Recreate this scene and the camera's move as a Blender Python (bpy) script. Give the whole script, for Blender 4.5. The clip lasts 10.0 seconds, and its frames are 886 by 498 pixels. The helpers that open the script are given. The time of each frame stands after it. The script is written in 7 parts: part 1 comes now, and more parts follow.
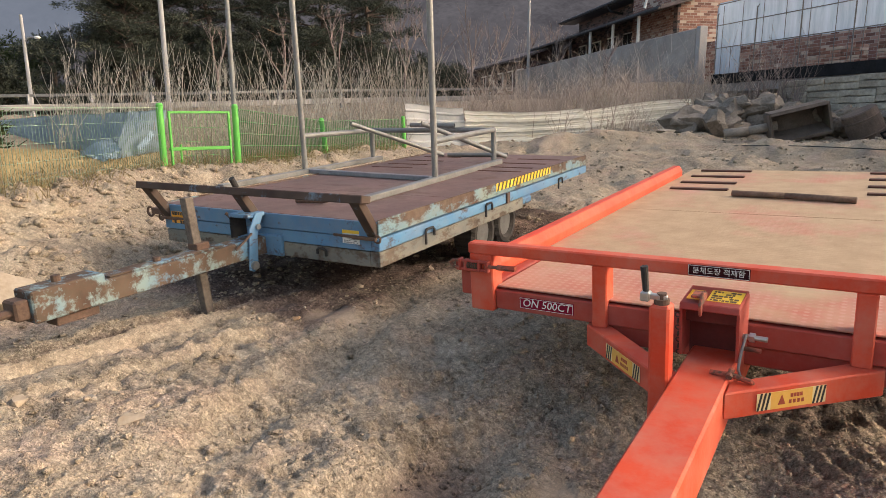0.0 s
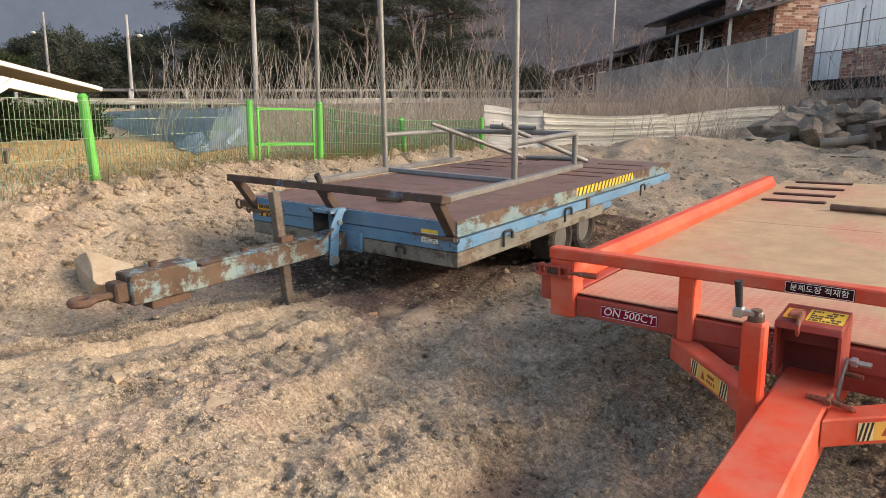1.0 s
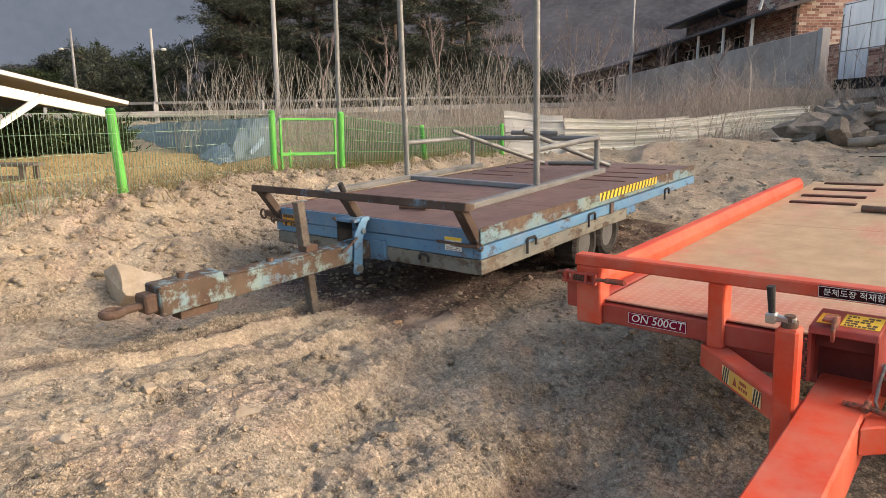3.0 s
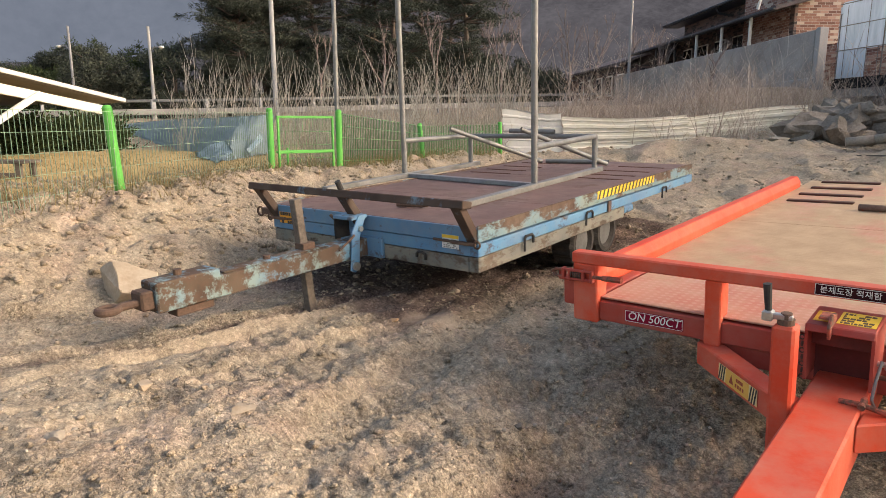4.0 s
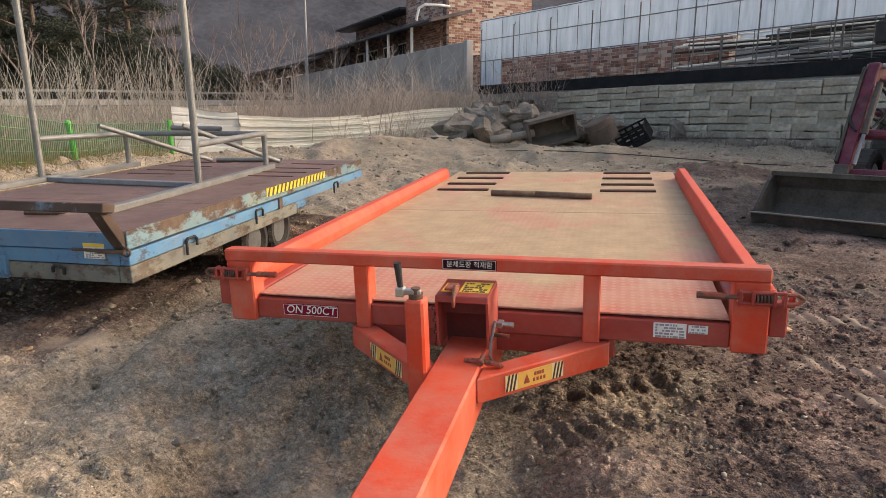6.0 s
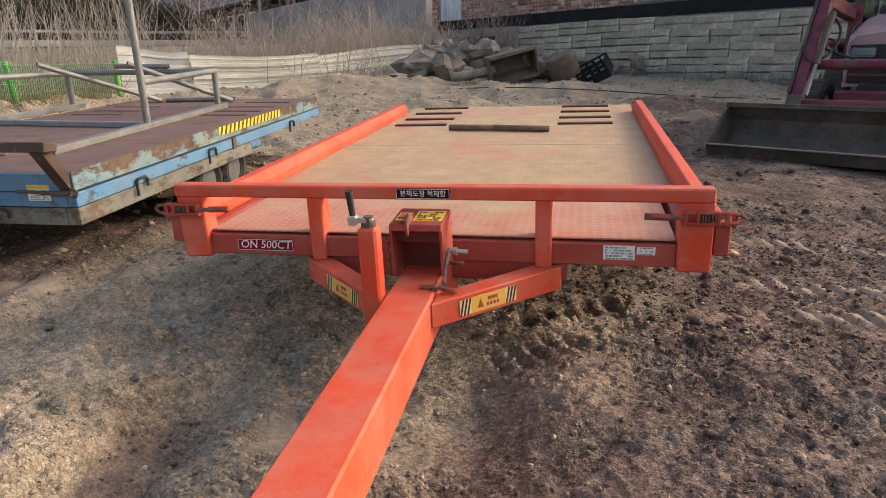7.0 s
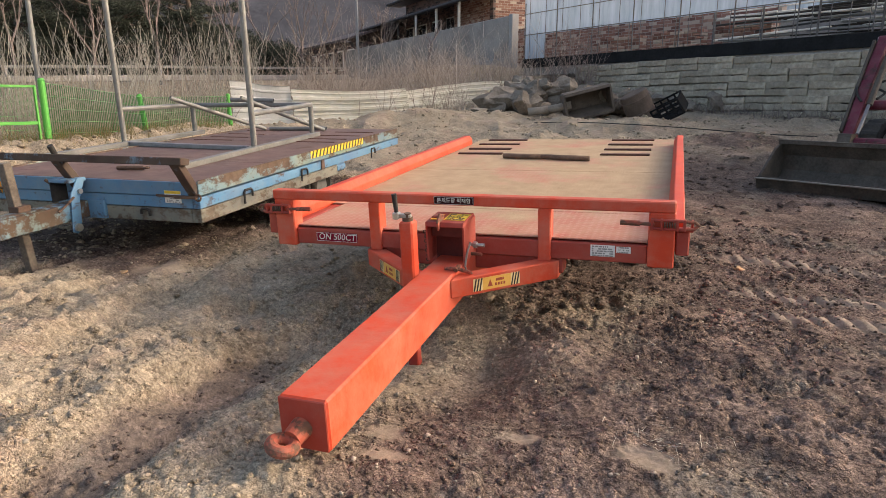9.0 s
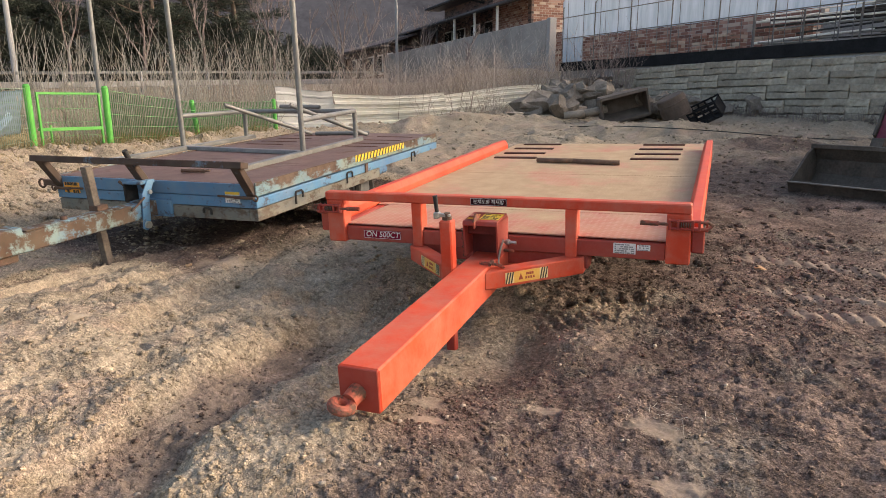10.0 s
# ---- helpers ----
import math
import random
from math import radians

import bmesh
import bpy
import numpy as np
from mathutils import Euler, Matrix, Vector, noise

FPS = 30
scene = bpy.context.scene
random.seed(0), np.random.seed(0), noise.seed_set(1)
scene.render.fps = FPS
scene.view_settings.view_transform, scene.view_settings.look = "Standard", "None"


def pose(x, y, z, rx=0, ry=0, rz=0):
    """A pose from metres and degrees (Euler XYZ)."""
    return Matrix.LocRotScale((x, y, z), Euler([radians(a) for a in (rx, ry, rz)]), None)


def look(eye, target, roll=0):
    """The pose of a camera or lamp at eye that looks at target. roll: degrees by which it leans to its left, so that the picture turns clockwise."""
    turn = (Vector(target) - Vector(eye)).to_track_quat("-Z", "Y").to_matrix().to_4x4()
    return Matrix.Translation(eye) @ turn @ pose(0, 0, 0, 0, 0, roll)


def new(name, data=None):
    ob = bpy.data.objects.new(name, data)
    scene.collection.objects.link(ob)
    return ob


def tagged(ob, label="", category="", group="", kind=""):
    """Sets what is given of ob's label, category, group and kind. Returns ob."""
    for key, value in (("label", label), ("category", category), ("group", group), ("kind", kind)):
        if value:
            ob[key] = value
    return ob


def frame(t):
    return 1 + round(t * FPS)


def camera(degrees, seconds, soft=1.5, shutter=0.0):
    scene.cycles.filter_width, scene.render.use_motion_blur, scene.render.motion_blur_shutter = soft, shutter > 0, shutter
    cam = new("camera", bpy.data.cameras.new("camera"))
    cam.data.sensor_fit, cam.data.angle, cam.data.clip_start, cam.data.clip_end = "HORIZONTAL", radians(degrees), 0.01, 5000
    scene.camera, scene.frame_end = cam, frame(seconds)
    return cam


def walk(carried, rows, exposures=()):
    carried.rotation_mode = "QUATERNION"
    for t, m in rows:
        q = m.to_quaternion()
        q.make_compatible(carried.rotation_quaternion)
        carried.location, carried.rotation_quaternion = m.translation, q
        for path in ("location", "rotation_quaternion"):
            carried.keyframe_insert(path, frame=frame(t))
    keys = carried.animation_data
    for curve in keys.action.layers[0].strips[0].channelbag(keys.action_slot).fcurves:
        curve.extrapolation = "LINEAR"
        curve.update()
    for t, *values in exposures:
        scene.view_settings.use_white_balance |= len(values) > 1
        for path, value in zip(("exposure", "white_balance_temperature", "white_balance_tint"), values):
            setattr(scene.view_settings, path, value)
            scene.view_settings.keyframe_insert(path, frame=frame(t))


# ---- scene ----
cam = camera(69.0, 10.0, soft=0.8)
PATH = [
    (0, (0.278, 0.22, 1.158), (-0.826, 1.84, 0.762), -0.4),
    (0.5, (0.249, 0.202, 1.159), (-1.01, 1.707, 0.768), 1.0),
    (1, (0.241, 0.198, 1.161), (-1.037, 1.685, 0.767), 0.9),
    (1.5, (0.234, 0.201, 1.16), (-1.038, 1.694, 0.77), 0.3),
    (2, (0.233, 0.206, 1.164), (-1.046, 1.693, 0.774), 0.2),
    (2.5, (0.228, 0.205, 1.165), (-1.077, 1.672, 0.785), 0.1),
    (3, (0.227, 0.189, 1.168), (-1.102, 1.635, 0.793), -0.2),
    (4.5, (0.23, 0.198, 1.159), (-1.082, 1.657, 0.771), 0.3),
    (5, (0.269, 0.2, 1.161), (-0.921, 1.758, 0.766), 0.3),
    (5.5, (0.312, 0.283, 1.136), (-0.535, 2.055, 0.759), 0.8),
    (5.7, (0.332, 0.31, 1.131), (-0.364, 2.148, 0.759), 0.7),
    (6.8, (0.423, 0.314, 1.111), (0.061, 2.24, 0.713), -0.9),
    (7, (0.412, 0.303, 1.081), (0.0, 2.181, 0.532), -0.5),
    (7.5, (0.432, 0.216, 1.047), (-0.155, 1.974, 0.295), -1.3),
    (8, (0.598, 0.044, 1.076), (-0.137, 1.806, 0.48), -0.3),
    (8.5, (0.776, -0.131, 1.113), (0.005, 1.641, 0.598), -1.6),
    (9, (0.855, -0.357, 1.104), (0.187, 1.473, 0.652), 0.1),
    (9.5, (0.929, -0.608, 1.129), (0.163, 1.168, 0.621), 1.0),
    (10, (0.971, -0.662, 1.15), (0.198, 1.128, 0.704), -0.1),
]
walk(cam, [(t, look(eye, target, roll)) for t, eye, target, roll in PATH])

# ---- light ----
SUN_AZ, SUN_EL = 62.0, 25.0          # degrees from +y towards +x, and height
world = bpy.data.worlds.new("sky")
scene.world = world
world.use_nodes = True
wn = world.node_tree
sky = wn.nodes.new("ShaderNodeTexSky")
sky.sky_type, sky.sun_disc = "NISHITA", False
sky.sun_elevation, sky.sun_rotation = radians(SUN_EL), radians(SUN_AZ)
sky.air_density, sky.dust_density, sky.ozone_density = 1.0, 4.0, 0.6
wn.nodes["Background"].inputs["Strength"].default_value = 0.223
haze = wn.nodes.new("ShaderNodeMix")
haze.data_type, haze.blend_type = "RGBA", "MULTIPLY"
haze.inputs[0].default_value, haze.inputs[7].default_value = 1.0, (1.0, 0.94, 0.87, 1)
wn.links.new(sky.outputs[0], haze.inputs[6])
wn.links.new(haze.outputs[2], wn.nodes["Background"].inputs["Color"])
sun = new("sun", bpy.data.lights.new("sun", "SUN"))
sun.data.energy, sun.data.angle, sun.data.color = 1.0, radians(5.0), (1.0, 0.9, 0.78)
sd = Vector((math.sin(radians(SUN_AZ)) * math.cos(radians(SUN_EL)), math.cos(radians(SUN_AZ)) * math.cos(radians(SUN_EL)), math.sin(radians(SUN_EL))))
sun.matrix_world = look(sd * 50, (0, 0, 0))
scene.view_settings.exposure = 0.58


# ---- materials ----
def ramp_pair(nt, fac, a, b, lo=0.35, hi=0.65):
    r = nt.nodes.new("ShaderNodeValToRGB")
    r.color_ramp.elements[0].position, r.color_ramp.elements[0].color = lo, (*a, 1)
    r.color_ramp.elements[1].position, r.color_ramp.elements[1].color = hi, (*b, 1)
    nt.links.new(fac, r.inputs[0])
    return r.outputs[0]


def noise_node(nt, vec, scale, detail=6.0, rough=0.6, dist=0.0):
    n = nt.nodes.new("ShaderNodeTexNoise")
    n.inputs["Scale"].default_value, n.inputs["Detail"].default_value = scale, detail
    n.inputs["Roughness"].default_value, n.inputs["Distortion"].default_value = rough, dist
    nt.links.new(vec, n.inputs["Vector"])
    return n.outputs["Fac"]


def mix_col(nt, fac, a, b, mode="MIX"):
    m = nt.nodes.new("ShaderNodeMix")
    m.data_type, m.blend_type = "RGBA", mode
    for sock, v in ((m.inputs[0], fac), (m.inputs[6], a), (m.inputs[7], b)):
        if isinstance(v, bpy.types.NodeSocket):
            nt.links.new(v, sock)
        else:
            sock.default_value = v if isinstance(v, (int, float)) else (*v, 1)
    return m.outputs[2]


def math_node(nt, op, a, b=0.0):
    m = nt.nodes.new("ShaderNodeMath")
    m.operation = op
    m.use_clamp = True
    for sock, v in ((m.inputs[0], a), (m.inputs[1], b)):
        if isinstance(v, bpy.types.NodeSocket):
            nt.links.new(v, sock)
        else:
            sock.default_value = v
    return m.outputs[0]


def math_plain(nt, op, a, b=0.0):
    m = nt.nodes.new("ShaderNodeMath")
    m.operation = op
    for sock, v in ((m.inputs[0], a), (m.inputs[1], b)):
        if isinstance(v, bpy.types.NodeSocket):
            nt.links.new(v, sock)
        else:
            sock.default_value = v
    return m.outputs[0]


def start_mat(name):
    m = bpy.data.materials.new(name)
    m.use_nodes = True
    nt = m.node_tree
    return m, nt, nt.nodes["Principled BSDF"], nt.nodes.new("ShaderNodeTexCoord").outputs["Object"]


def bump(nt, bsdf, height, strength, dist=0.01):
    b = nt.nodes.new("ShaderNodeBump")
    b.inputs["Strength"].default_value, b.inputs["Distance"].default_value = strength, dist
    nt.links.new(height, b.inputs["Height"])
    nt.links.new(b.outputs[0], bsdf.inputs["Normal"])


def plain(name, a, b, rough=0.7, metal=0.0, scale=8.0, fine=60.0, bumpy=0.2, per_object=0.0, spec=0.5):
    """Two tones mingled at a broad and a fine scale, with fine relief."""
    m, nt, bs, vec = start_mat(name)
    big, small = noise_node(nt, vec, scale), noise_node(nt, vec, fine, 4.0)
    fac = math_node(nt, "ADD", math_node(nt, "MULTIPLY", big, 0.65), math_node(nt, "MULTIPLY", small, 0.35))
    col = ramp_pair(nt, fac, a, b, 0.36, 0.64)
    if per_object:
        info = nt.nodes.new("ShaderNodeObjectInfo")
        col = mix_col(nt, math_node(nt, "MULTIPLY", info.outputs["Random"], per_object), col, tuple(0.45 * c for c in a))
    nt.links.new(col, bs.inputs["Base Color"])
    bs.inputs["Roughness"].default_value, bs.inputs["Metallic"].default_value = rough, metal
    bs.inputs["Specular IOR Level"].default_value = spec
    if bumpy:
        bump(nt, bs, small, bumpy, 0.004)
    return m


def painted(name, paint, paint2, wear, amount=0.5, rough=0.45, dust=(0.45, 0.36, 0.26), dusty=0.25, wear_scale=4.0, stretch=(1, 1, 1), rim=0.0, rim_z=0.0, swirl=0.15):
    """Paint with flaked or rusted patches and a film of dust."""
    m, nt, bs, vec = start_mat(name)
    mp = nt.nodes.new("ShaderNodeMapping")
    mp.inputs["Scale"].default_value = stretch
    nt.links.new(vec, mp.inputs[0])
    v = mp.outputs[0]
    tone = ramp_pair(nt, noise_node(nt, v, 2.5), paint, paint2, 0.4, 0.6)
    patch = noise_node(nt, v, wear_scale, 9.0, 0.72, swirl)
    if rim:
        # rust that eats down from the upper edge
        ax = nt.nodes.new("ShaderNodeSeparateXYZ")
        nt.links.new(vec, ax.inputs[0])
        patch = math_plain(nt, "ADD", patch, math_plain(nt, "MULTIPLY", math_plain(nt, "SUBTRACT", ax.outputs[2], rim_z), rim))
    mask = ramp_pair(nt, patch, (0, 0, 0), (1, 1, 1), 1 - amount - 0.04, 1 - amount + 0.06)
    rust = ramp_pair(nt, noise_node(nt, v, 22.0), wear, tuple(0.45 * c for c in wear), 0.35, 0.7)
    col = mix_col(nt, mask, tone, rust)
    film = math_node(nt, "MULTIPLY", ramp_pair(nt, noise_node(nt, vec, 5.5, 8.0, 0.7), (0, 0, 0), (1, 1, 1), 0.38, 0.75), dusty)
    col = mix_col(nt, film, col, dust)
    nt.links.new(col, bs.inputs["Base Color"])
    bs.inputs["Specular IOR Level"].default_value = 0.3
    r = nt.nodes.new("ShaderNodeMapRange")
    nt.links.new(mask, r.inputs[0])
    r.inputs[3].default_value, r.inputs[4].default_value = rough, 0.85
    nt.links.new(r.outputs[0], bs.inputs["Roughness"])
    h = math_node(nt, "SUBTRACT", noise_node(nt, vec, 45.0, 3.0), math_node(nt, "MULTIPLY", mask, 0.35))
    bump(nt, bs, h, 0.25, 0.004)
    return m


def grains(nt, vec, scale):
    """Cells of grit: distance from the middle, and a random tone for each."""
    vo = nt.nodes.new("ShaderNodeTexVoronoi")
    vo.inputs["Scale"].default_value = scale
    nt.links.new(vec, vo.inputs["Vector"])
    tone = nt.nodes.new("ShaderNodeSeparateColor")
    nt.links.new(vo.outputs["Color"], tone.inputs[0])
    return vo.outputs["Distance"], tone.outputs[0]


def soil_mat():
    m, nt, bs, vec = start_mat("loose_soil")
    tan = ramp_pair(nt, noise_node(nt, vec, 3.0, 8.0, 0.65), (0.275, 0.226, 0.166), (0.42, 0.355, 0.272), 0.3, 0.7)
    grey = ramp_pair(nt, noise_node(nt, vec, 3.5, 8.0, 0.65), (0.098, 0.073, 0.062), (0.205, 0.157, 0.134), 0.3, 0.7)
    at = nt.nodes.new("ShaderNodeAttribute")
    at.attribute_name = "kind"
    sp = nt.nodes.new("ShaderNodeSeparateColor")
    nt.links.new(at.outputs["Color"], sp.inputs[0])
    wob = math_node(nt, "ADD", sp.outputs[0], math_node(nt, "MULTIPLY", math_node(nt, "SUBTRACT", noise_node(nt, vec, 1.1, 6.0), 0.42), 0.9))
    col = mix_col(nt, ramp_pair(nt, wob, (0, 0, 0), (1, 1, 1), 0.3, 0.75), tan, grey)
    # pinkish and grey-green patches, damp spots, curling cracks, then grit of two sizes
    hue = noise_node(nt, vec, 2.3, 5.0, 0.6)
    col = mix_col(nt, math_node(nt, "MULTIPLY", ramp_pair(nt, hue, (0, 0, 0), (1, 1, 1), 0.52, 0.66), 0.45), col, (0.44, 0.33, 0.27))
    col = mix_col(nt, math_node(nt, "MULTIPLY", ramp_pair(nt, hue, (1, 1, 1), (0, 0, 0), 0.34, 0.46), 0.4), col, (0.33, 0.3, 0.24))
    damp = ramp_pair(nt, noise_node(nt, vec, 9.0, 10.0, 0.75, 0.3), (0, 0, 0), (1, 1, 1), 0.52, 0.7)
    col = mix_col(nt, math_node(nt, "MULTIPLY", damp, 0.4), col, (0.16, 0.124, 0.095))
    warp = nt.nodes.new("ShaderNodeVectorMath")
    warp.operation = "MULTIPLY_ADD"
    wn_ = nt.nodes.new("ShaderNodeTexNoise")
    wn_.inputs["Scale"].default_value, wn_.inputs["Detail"].default_value = 60.0, 3.0
    nt.links.new(vec, wn_.inputs["Vector"])
    nt.links.new(wn_.outputs["Color"], warp.inputs[0])
    warp.inputs[1].default_value = (0.02, 0.02, 0.02)
    nt.links.new(vec, warp.inputs[2])
    swirl = nt.nodes.new("ShaderNodeVectorMath")
    swirl.operation = "MULTIPLY_ADD"
    sn = nt.nodes.new("ShaderNodeTexNoise")
    sn.inputs["Scale"].default_value, sn.inputs["Detail"].default_value = 9.0, 4.0
    nt.links.new(vec, sn.inputs["Vector"])
    nt.links.new(sn.outputs["Color"], swirl.inputs[0])
    swirl.inputs[1].default_value = (0.14, 0.14, 0.14)
    nt.links.new(vec, swirl.inputs[2])
    ed = nt.nodes.new("ShaderNodeTexVoronoi")
    ed.feature = "DISTANCE_TO_EDGE"
    ed.inputs["Scale"].default_value = 31.0
    nt.links.new(swirl.outputs[0], ed.inputs["Vector"])
    crack = math_node(nt, "MULTIPLY", ramp_pair(nt, ed.outputs["Distance"], (1, 1, 1), (0, 0, 0), 0.02, 0.09), ramp_pair(nt, noise_node(nt, vec, 4.0, 5.0, 0.65), (0, 0, 0), (1, 1, 1), 0.55, 0.68))
    # cracks get the shade inside them as a dark colour
    col = mix_col(nt, math_node(nt, "MULTIPLY", crack, 0.25), col, (0.11, 0.084, 0.064))
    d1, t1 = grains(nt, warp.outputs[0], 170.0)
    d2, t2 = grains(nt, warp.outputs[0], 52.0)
    # crevice shade between grains is multiplied into the colour, with each grain's own tone
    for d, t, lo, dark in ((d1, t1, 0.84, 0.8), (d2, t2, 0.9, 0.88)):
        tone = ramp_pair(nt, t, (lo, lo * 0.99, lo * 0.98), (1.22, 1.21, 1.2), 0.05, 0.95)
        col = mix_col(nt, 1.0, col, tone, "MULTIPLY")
        gap_shade = ramp_pair(nt, d, (1.06, 1.06, 1.06), (dark, dark, dark), 0.45, 0.75)
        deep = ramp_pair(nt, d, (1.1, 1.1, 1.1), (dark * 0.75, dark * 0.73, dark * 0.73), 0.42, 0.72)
        col = mix_col(nt, 1.0, col, mix_col(nt, sp.outputs[0], gap_shade, deep), "MULTIPLY")
    rough = ramp_pair(nt, noise_node(nt, vec, 38.0, 9.0, 0.78, 0.6), (0.66, 0.65, 0.64), (1.24, 1.23, 1.22), 0.34, 0.64)
    col = mix_col(nt, 1.0, col, rough, "MULTIPLY")
    # pressed, smooth strips
    col = mix_col(nt, math_node(nt, "MULTIPLY", at.outputs["Alpha"], 0.45), col, (0.4, 0.325, 0.25))
    # straw and dead grass beyond the fence
    straw = ramp_pair(nt, noise_node(nt, vec, 9.0, 8.0, 0.7), (0.34, 0.245, 0.11), (0.56, 0.42, 0.21), 0.3, 0.7)
    col = mix_col(nt, sp.outputs[1], col, straw)
    scrub = ramp_pair(nt, noise_node(nt, vec, 2.0, 9.0, 0.7), (0.2, 0.158, 0.115), (0.42, 0.34, 0.25), 0.35, 0.65)
    col = mix_col(nt, sp.outputs[2], col, scrub)
    nt.links.new(col, bs.inputs["Base Color"])
    bs.inputs["Roughness"].default_value = 0.95
    bs.inputs["Specular IOR Level"].default_value = 0.15
    # relief in metres: crumbs of three sizes, gaps where no crumb lies, fine tooth
    h = math_plain(nt, "MULTIPLY", noise_node(nt, vec, 16.0, 3.0, 0.55), 0.012)
    for scale, tall, share in ((26.0, 0.004, 0.3), (62.0, 0.0052, 0.6), (150.0, 0.0036, 0.7)):
        d, t = grains(nt, warp.outputs[0], scale)
        crumb = ramp_pair(nt, d, (1, 1, 1), (0, 0, 0), 0.12, 0.62)
        there = ramp_pair(nt, t, (1, 1, 1), (0, 0, 0), share - 0.06, share + 0.06)
        h = math_plain(nt, "ADD", h, math_plain(nt, "MULTIPLY", math_plain(nt, "MULTIPLY", crumb, there), tall))
    drift = ramp_pair(nt, noise_node(nt, vec, 2.6, 5.0, 0.6), (0.3, 0.3, 0.3), (1.15, 1.15, 1.15), 0.4, 0.6)
    h = math_plain(nt, "MULTIPLY", h, drift)
    h = math_plain(nt, "ADD", h, math_plain(nt, "MULTIPLY", noise_node(nt, vec, 150.0, 4.0, 0.7), 0.003))
    h = math_plain(nt, "SUBTRACT", h, math_plain(nt, "MULTIPLY", crack, 0.008))
    h = math_plain(nt, "MULTIPLY", h, math_plain(nt, "SUBTRACT", 1.0, math_plain(nt, "MULTIPLY", at.outputs["Alpha"], 0.8)))
    bump(nt, bs, h, 1.0, 1.0)
    return m


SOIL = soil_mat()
ORANGE = painted("orange_red_paint", (0.58, 0.058, 0.022), (0.66, 0.08, 0.03), (0.32, 0.05, 0.03), 0.22, 0.6, (0.45, 0.26, 0.2), 0.55)
ORANGE_BOARD = painted("bright_orange_red_board_paint", (0.62, 0.06, 0.025), (0.68, 0.08, 0.032), (0.34, 0.05, 0.03), 0.2, 0.55, (0.5, 0.26, 0.19), 0.25)
# darker copy of ORANGE; front and under-frame shade is in its colour
ORANGE_SHADED = painted("shaded_orange_red_paint", (0.33, 0.042, 0.03), (0.4, 0.058, 0.037), (0.17, 0.045, 0.03), 0.3, 0.6, (0.4, 0.23, 0.18), 0.35)


def deck_mat():
    m, nt, bs, vec = start_mat("dusty_checker_plate")
    along = nt.nodes.new("ShaderNodeSeparateXYZ")
    nt.links.new(vec, along.inputs[0])
    front = nt.nodes.new("ShaderNodeMapRange")
    nt.links.new(along.outputs[1], front.inputs[0])
    front.inputs[1].default_value, front.inputs[2].default_value, front.inputs[3].default_value, front.inputs[4].default_value = 0.2, 1.1, -0.1, 0.05
    mud = ramp_pair(nt, math_plain(nt, "ADD", noise_node(nt, vec, 1.6, 9.0, 0.62), front.outputs[0]), (0, 0, 0), (1, 1, 1), 0.38, 0.55)
    soil = ramp_pair(nt, noise_node(nt, vec, 7.0, 8.0, 0.65), (0.36, 0.245, 0.145), (0.47, 0.335, 0.208), 0.3, 0.7)
    red = ramp_pair(nt, noise_node(nt, vec, 5.0, 7.0, 0.6), (0.46, 0.165, 0.115), (0.47, 0.27, 0.19), 0.35, 0.65)
    col = mix_col(nt, mud, red, soil)
    mp = nt.nodes.new("ShaderNodeMapping")
    mp.inputs["Scale"].default_value = (1.2, 9.0, 1.0)
    nt.links.new(vec, mp.inputs[0])
    streak = ramp_pair(nt, noise_node(nt, mp.outputs[0], 3.0, 8.0, 0.7), (0, 0, 0), (1, 1, 1), 0.6, 0.78)
    col = mix_col(nt, math_node(nt, "MULTIPLY", streak, 0.35), col, (0.3, 0.2, 0.12))
    bs.inputs["Roughness"].default_value = 0.85
    # raised tread of crossing dashes
    sx = nt.nodes.new("ShaderNodeSeparateXYZ")
    nt.links.new(vec, sx.inputs[0])
    u = math_plain(nt, "MULTIPLY", math_plain(nt, "ADD", sx.outputs[0], sx.outputs[1]), 28.0)
    w = math_plain(nt, "MULTIPLY", math_plain(nt, "SUBTRACT", sx.outputs[0], sx.outputs[1]), 28.0)
    tread = math_plain(nt, "MULTIPLY", math_plain(nt, "SINE", math_plain(nt, "MULTIPLY", u, 3.14)), math_plain(nt, "SINE", math_plain(nt, "MULTIPLY", w, 3.14)))
    worn = math_node(nt, "MULTIPLY", ramp_pair(nt, tread, (0, 0, 0), (1, 1, 1), 0.3, 0.6), math_node(nt, "SUBTRACT", 0.85, mud))
    col = mix_col(nt, math_node(nt, "MULTIPLY", worn, 0.6), col, (0.54, 0.31, 0.25))
    nt.links.new(col, bs.inputs["Base Color"])
    h = math_plain(nt, "ADD", math_plain(nt, "MULTIPLY", tread, 0.2), noise_node(nt, vec, 60.0, 5.0, 0.7))
    bump(nt, bs, h, 0.4, 0.004)
    return m


DECK = deck_mat()
BLUE = painted("faded_blue_paint", (0.085, 0.22, 0.4), (0.125, 0.28, 0.44), (0.1, 0.06, 0.042), 0.4, 0.5, (0.3, 0.25, 0.2), 0.35, 7.0, (1, 0.7, 1.3))
BLUE_RUST = painted("rusting_pale_blue_paint", (0.14, 0.26, 0.33), (0.22, 0.3, 0.28), (0.1, 0.06, 0.045), 0.5, 0.55, (0.25, 0.19, 0.14), 0.5, 7.0, (1, 0.6, 1.3), 1.5, 0.485)
GREY_BLUE = painted("weathered_grey_blue_paint", (0.14, 0.152, 0.145), (0.23, 0.222, 0.185), (0.12, 0.085, 0.06), 0.46, 0.65, (0.3, 0.25, 0.19), 0.45, 7.0, (1, 0.6, 1.5))
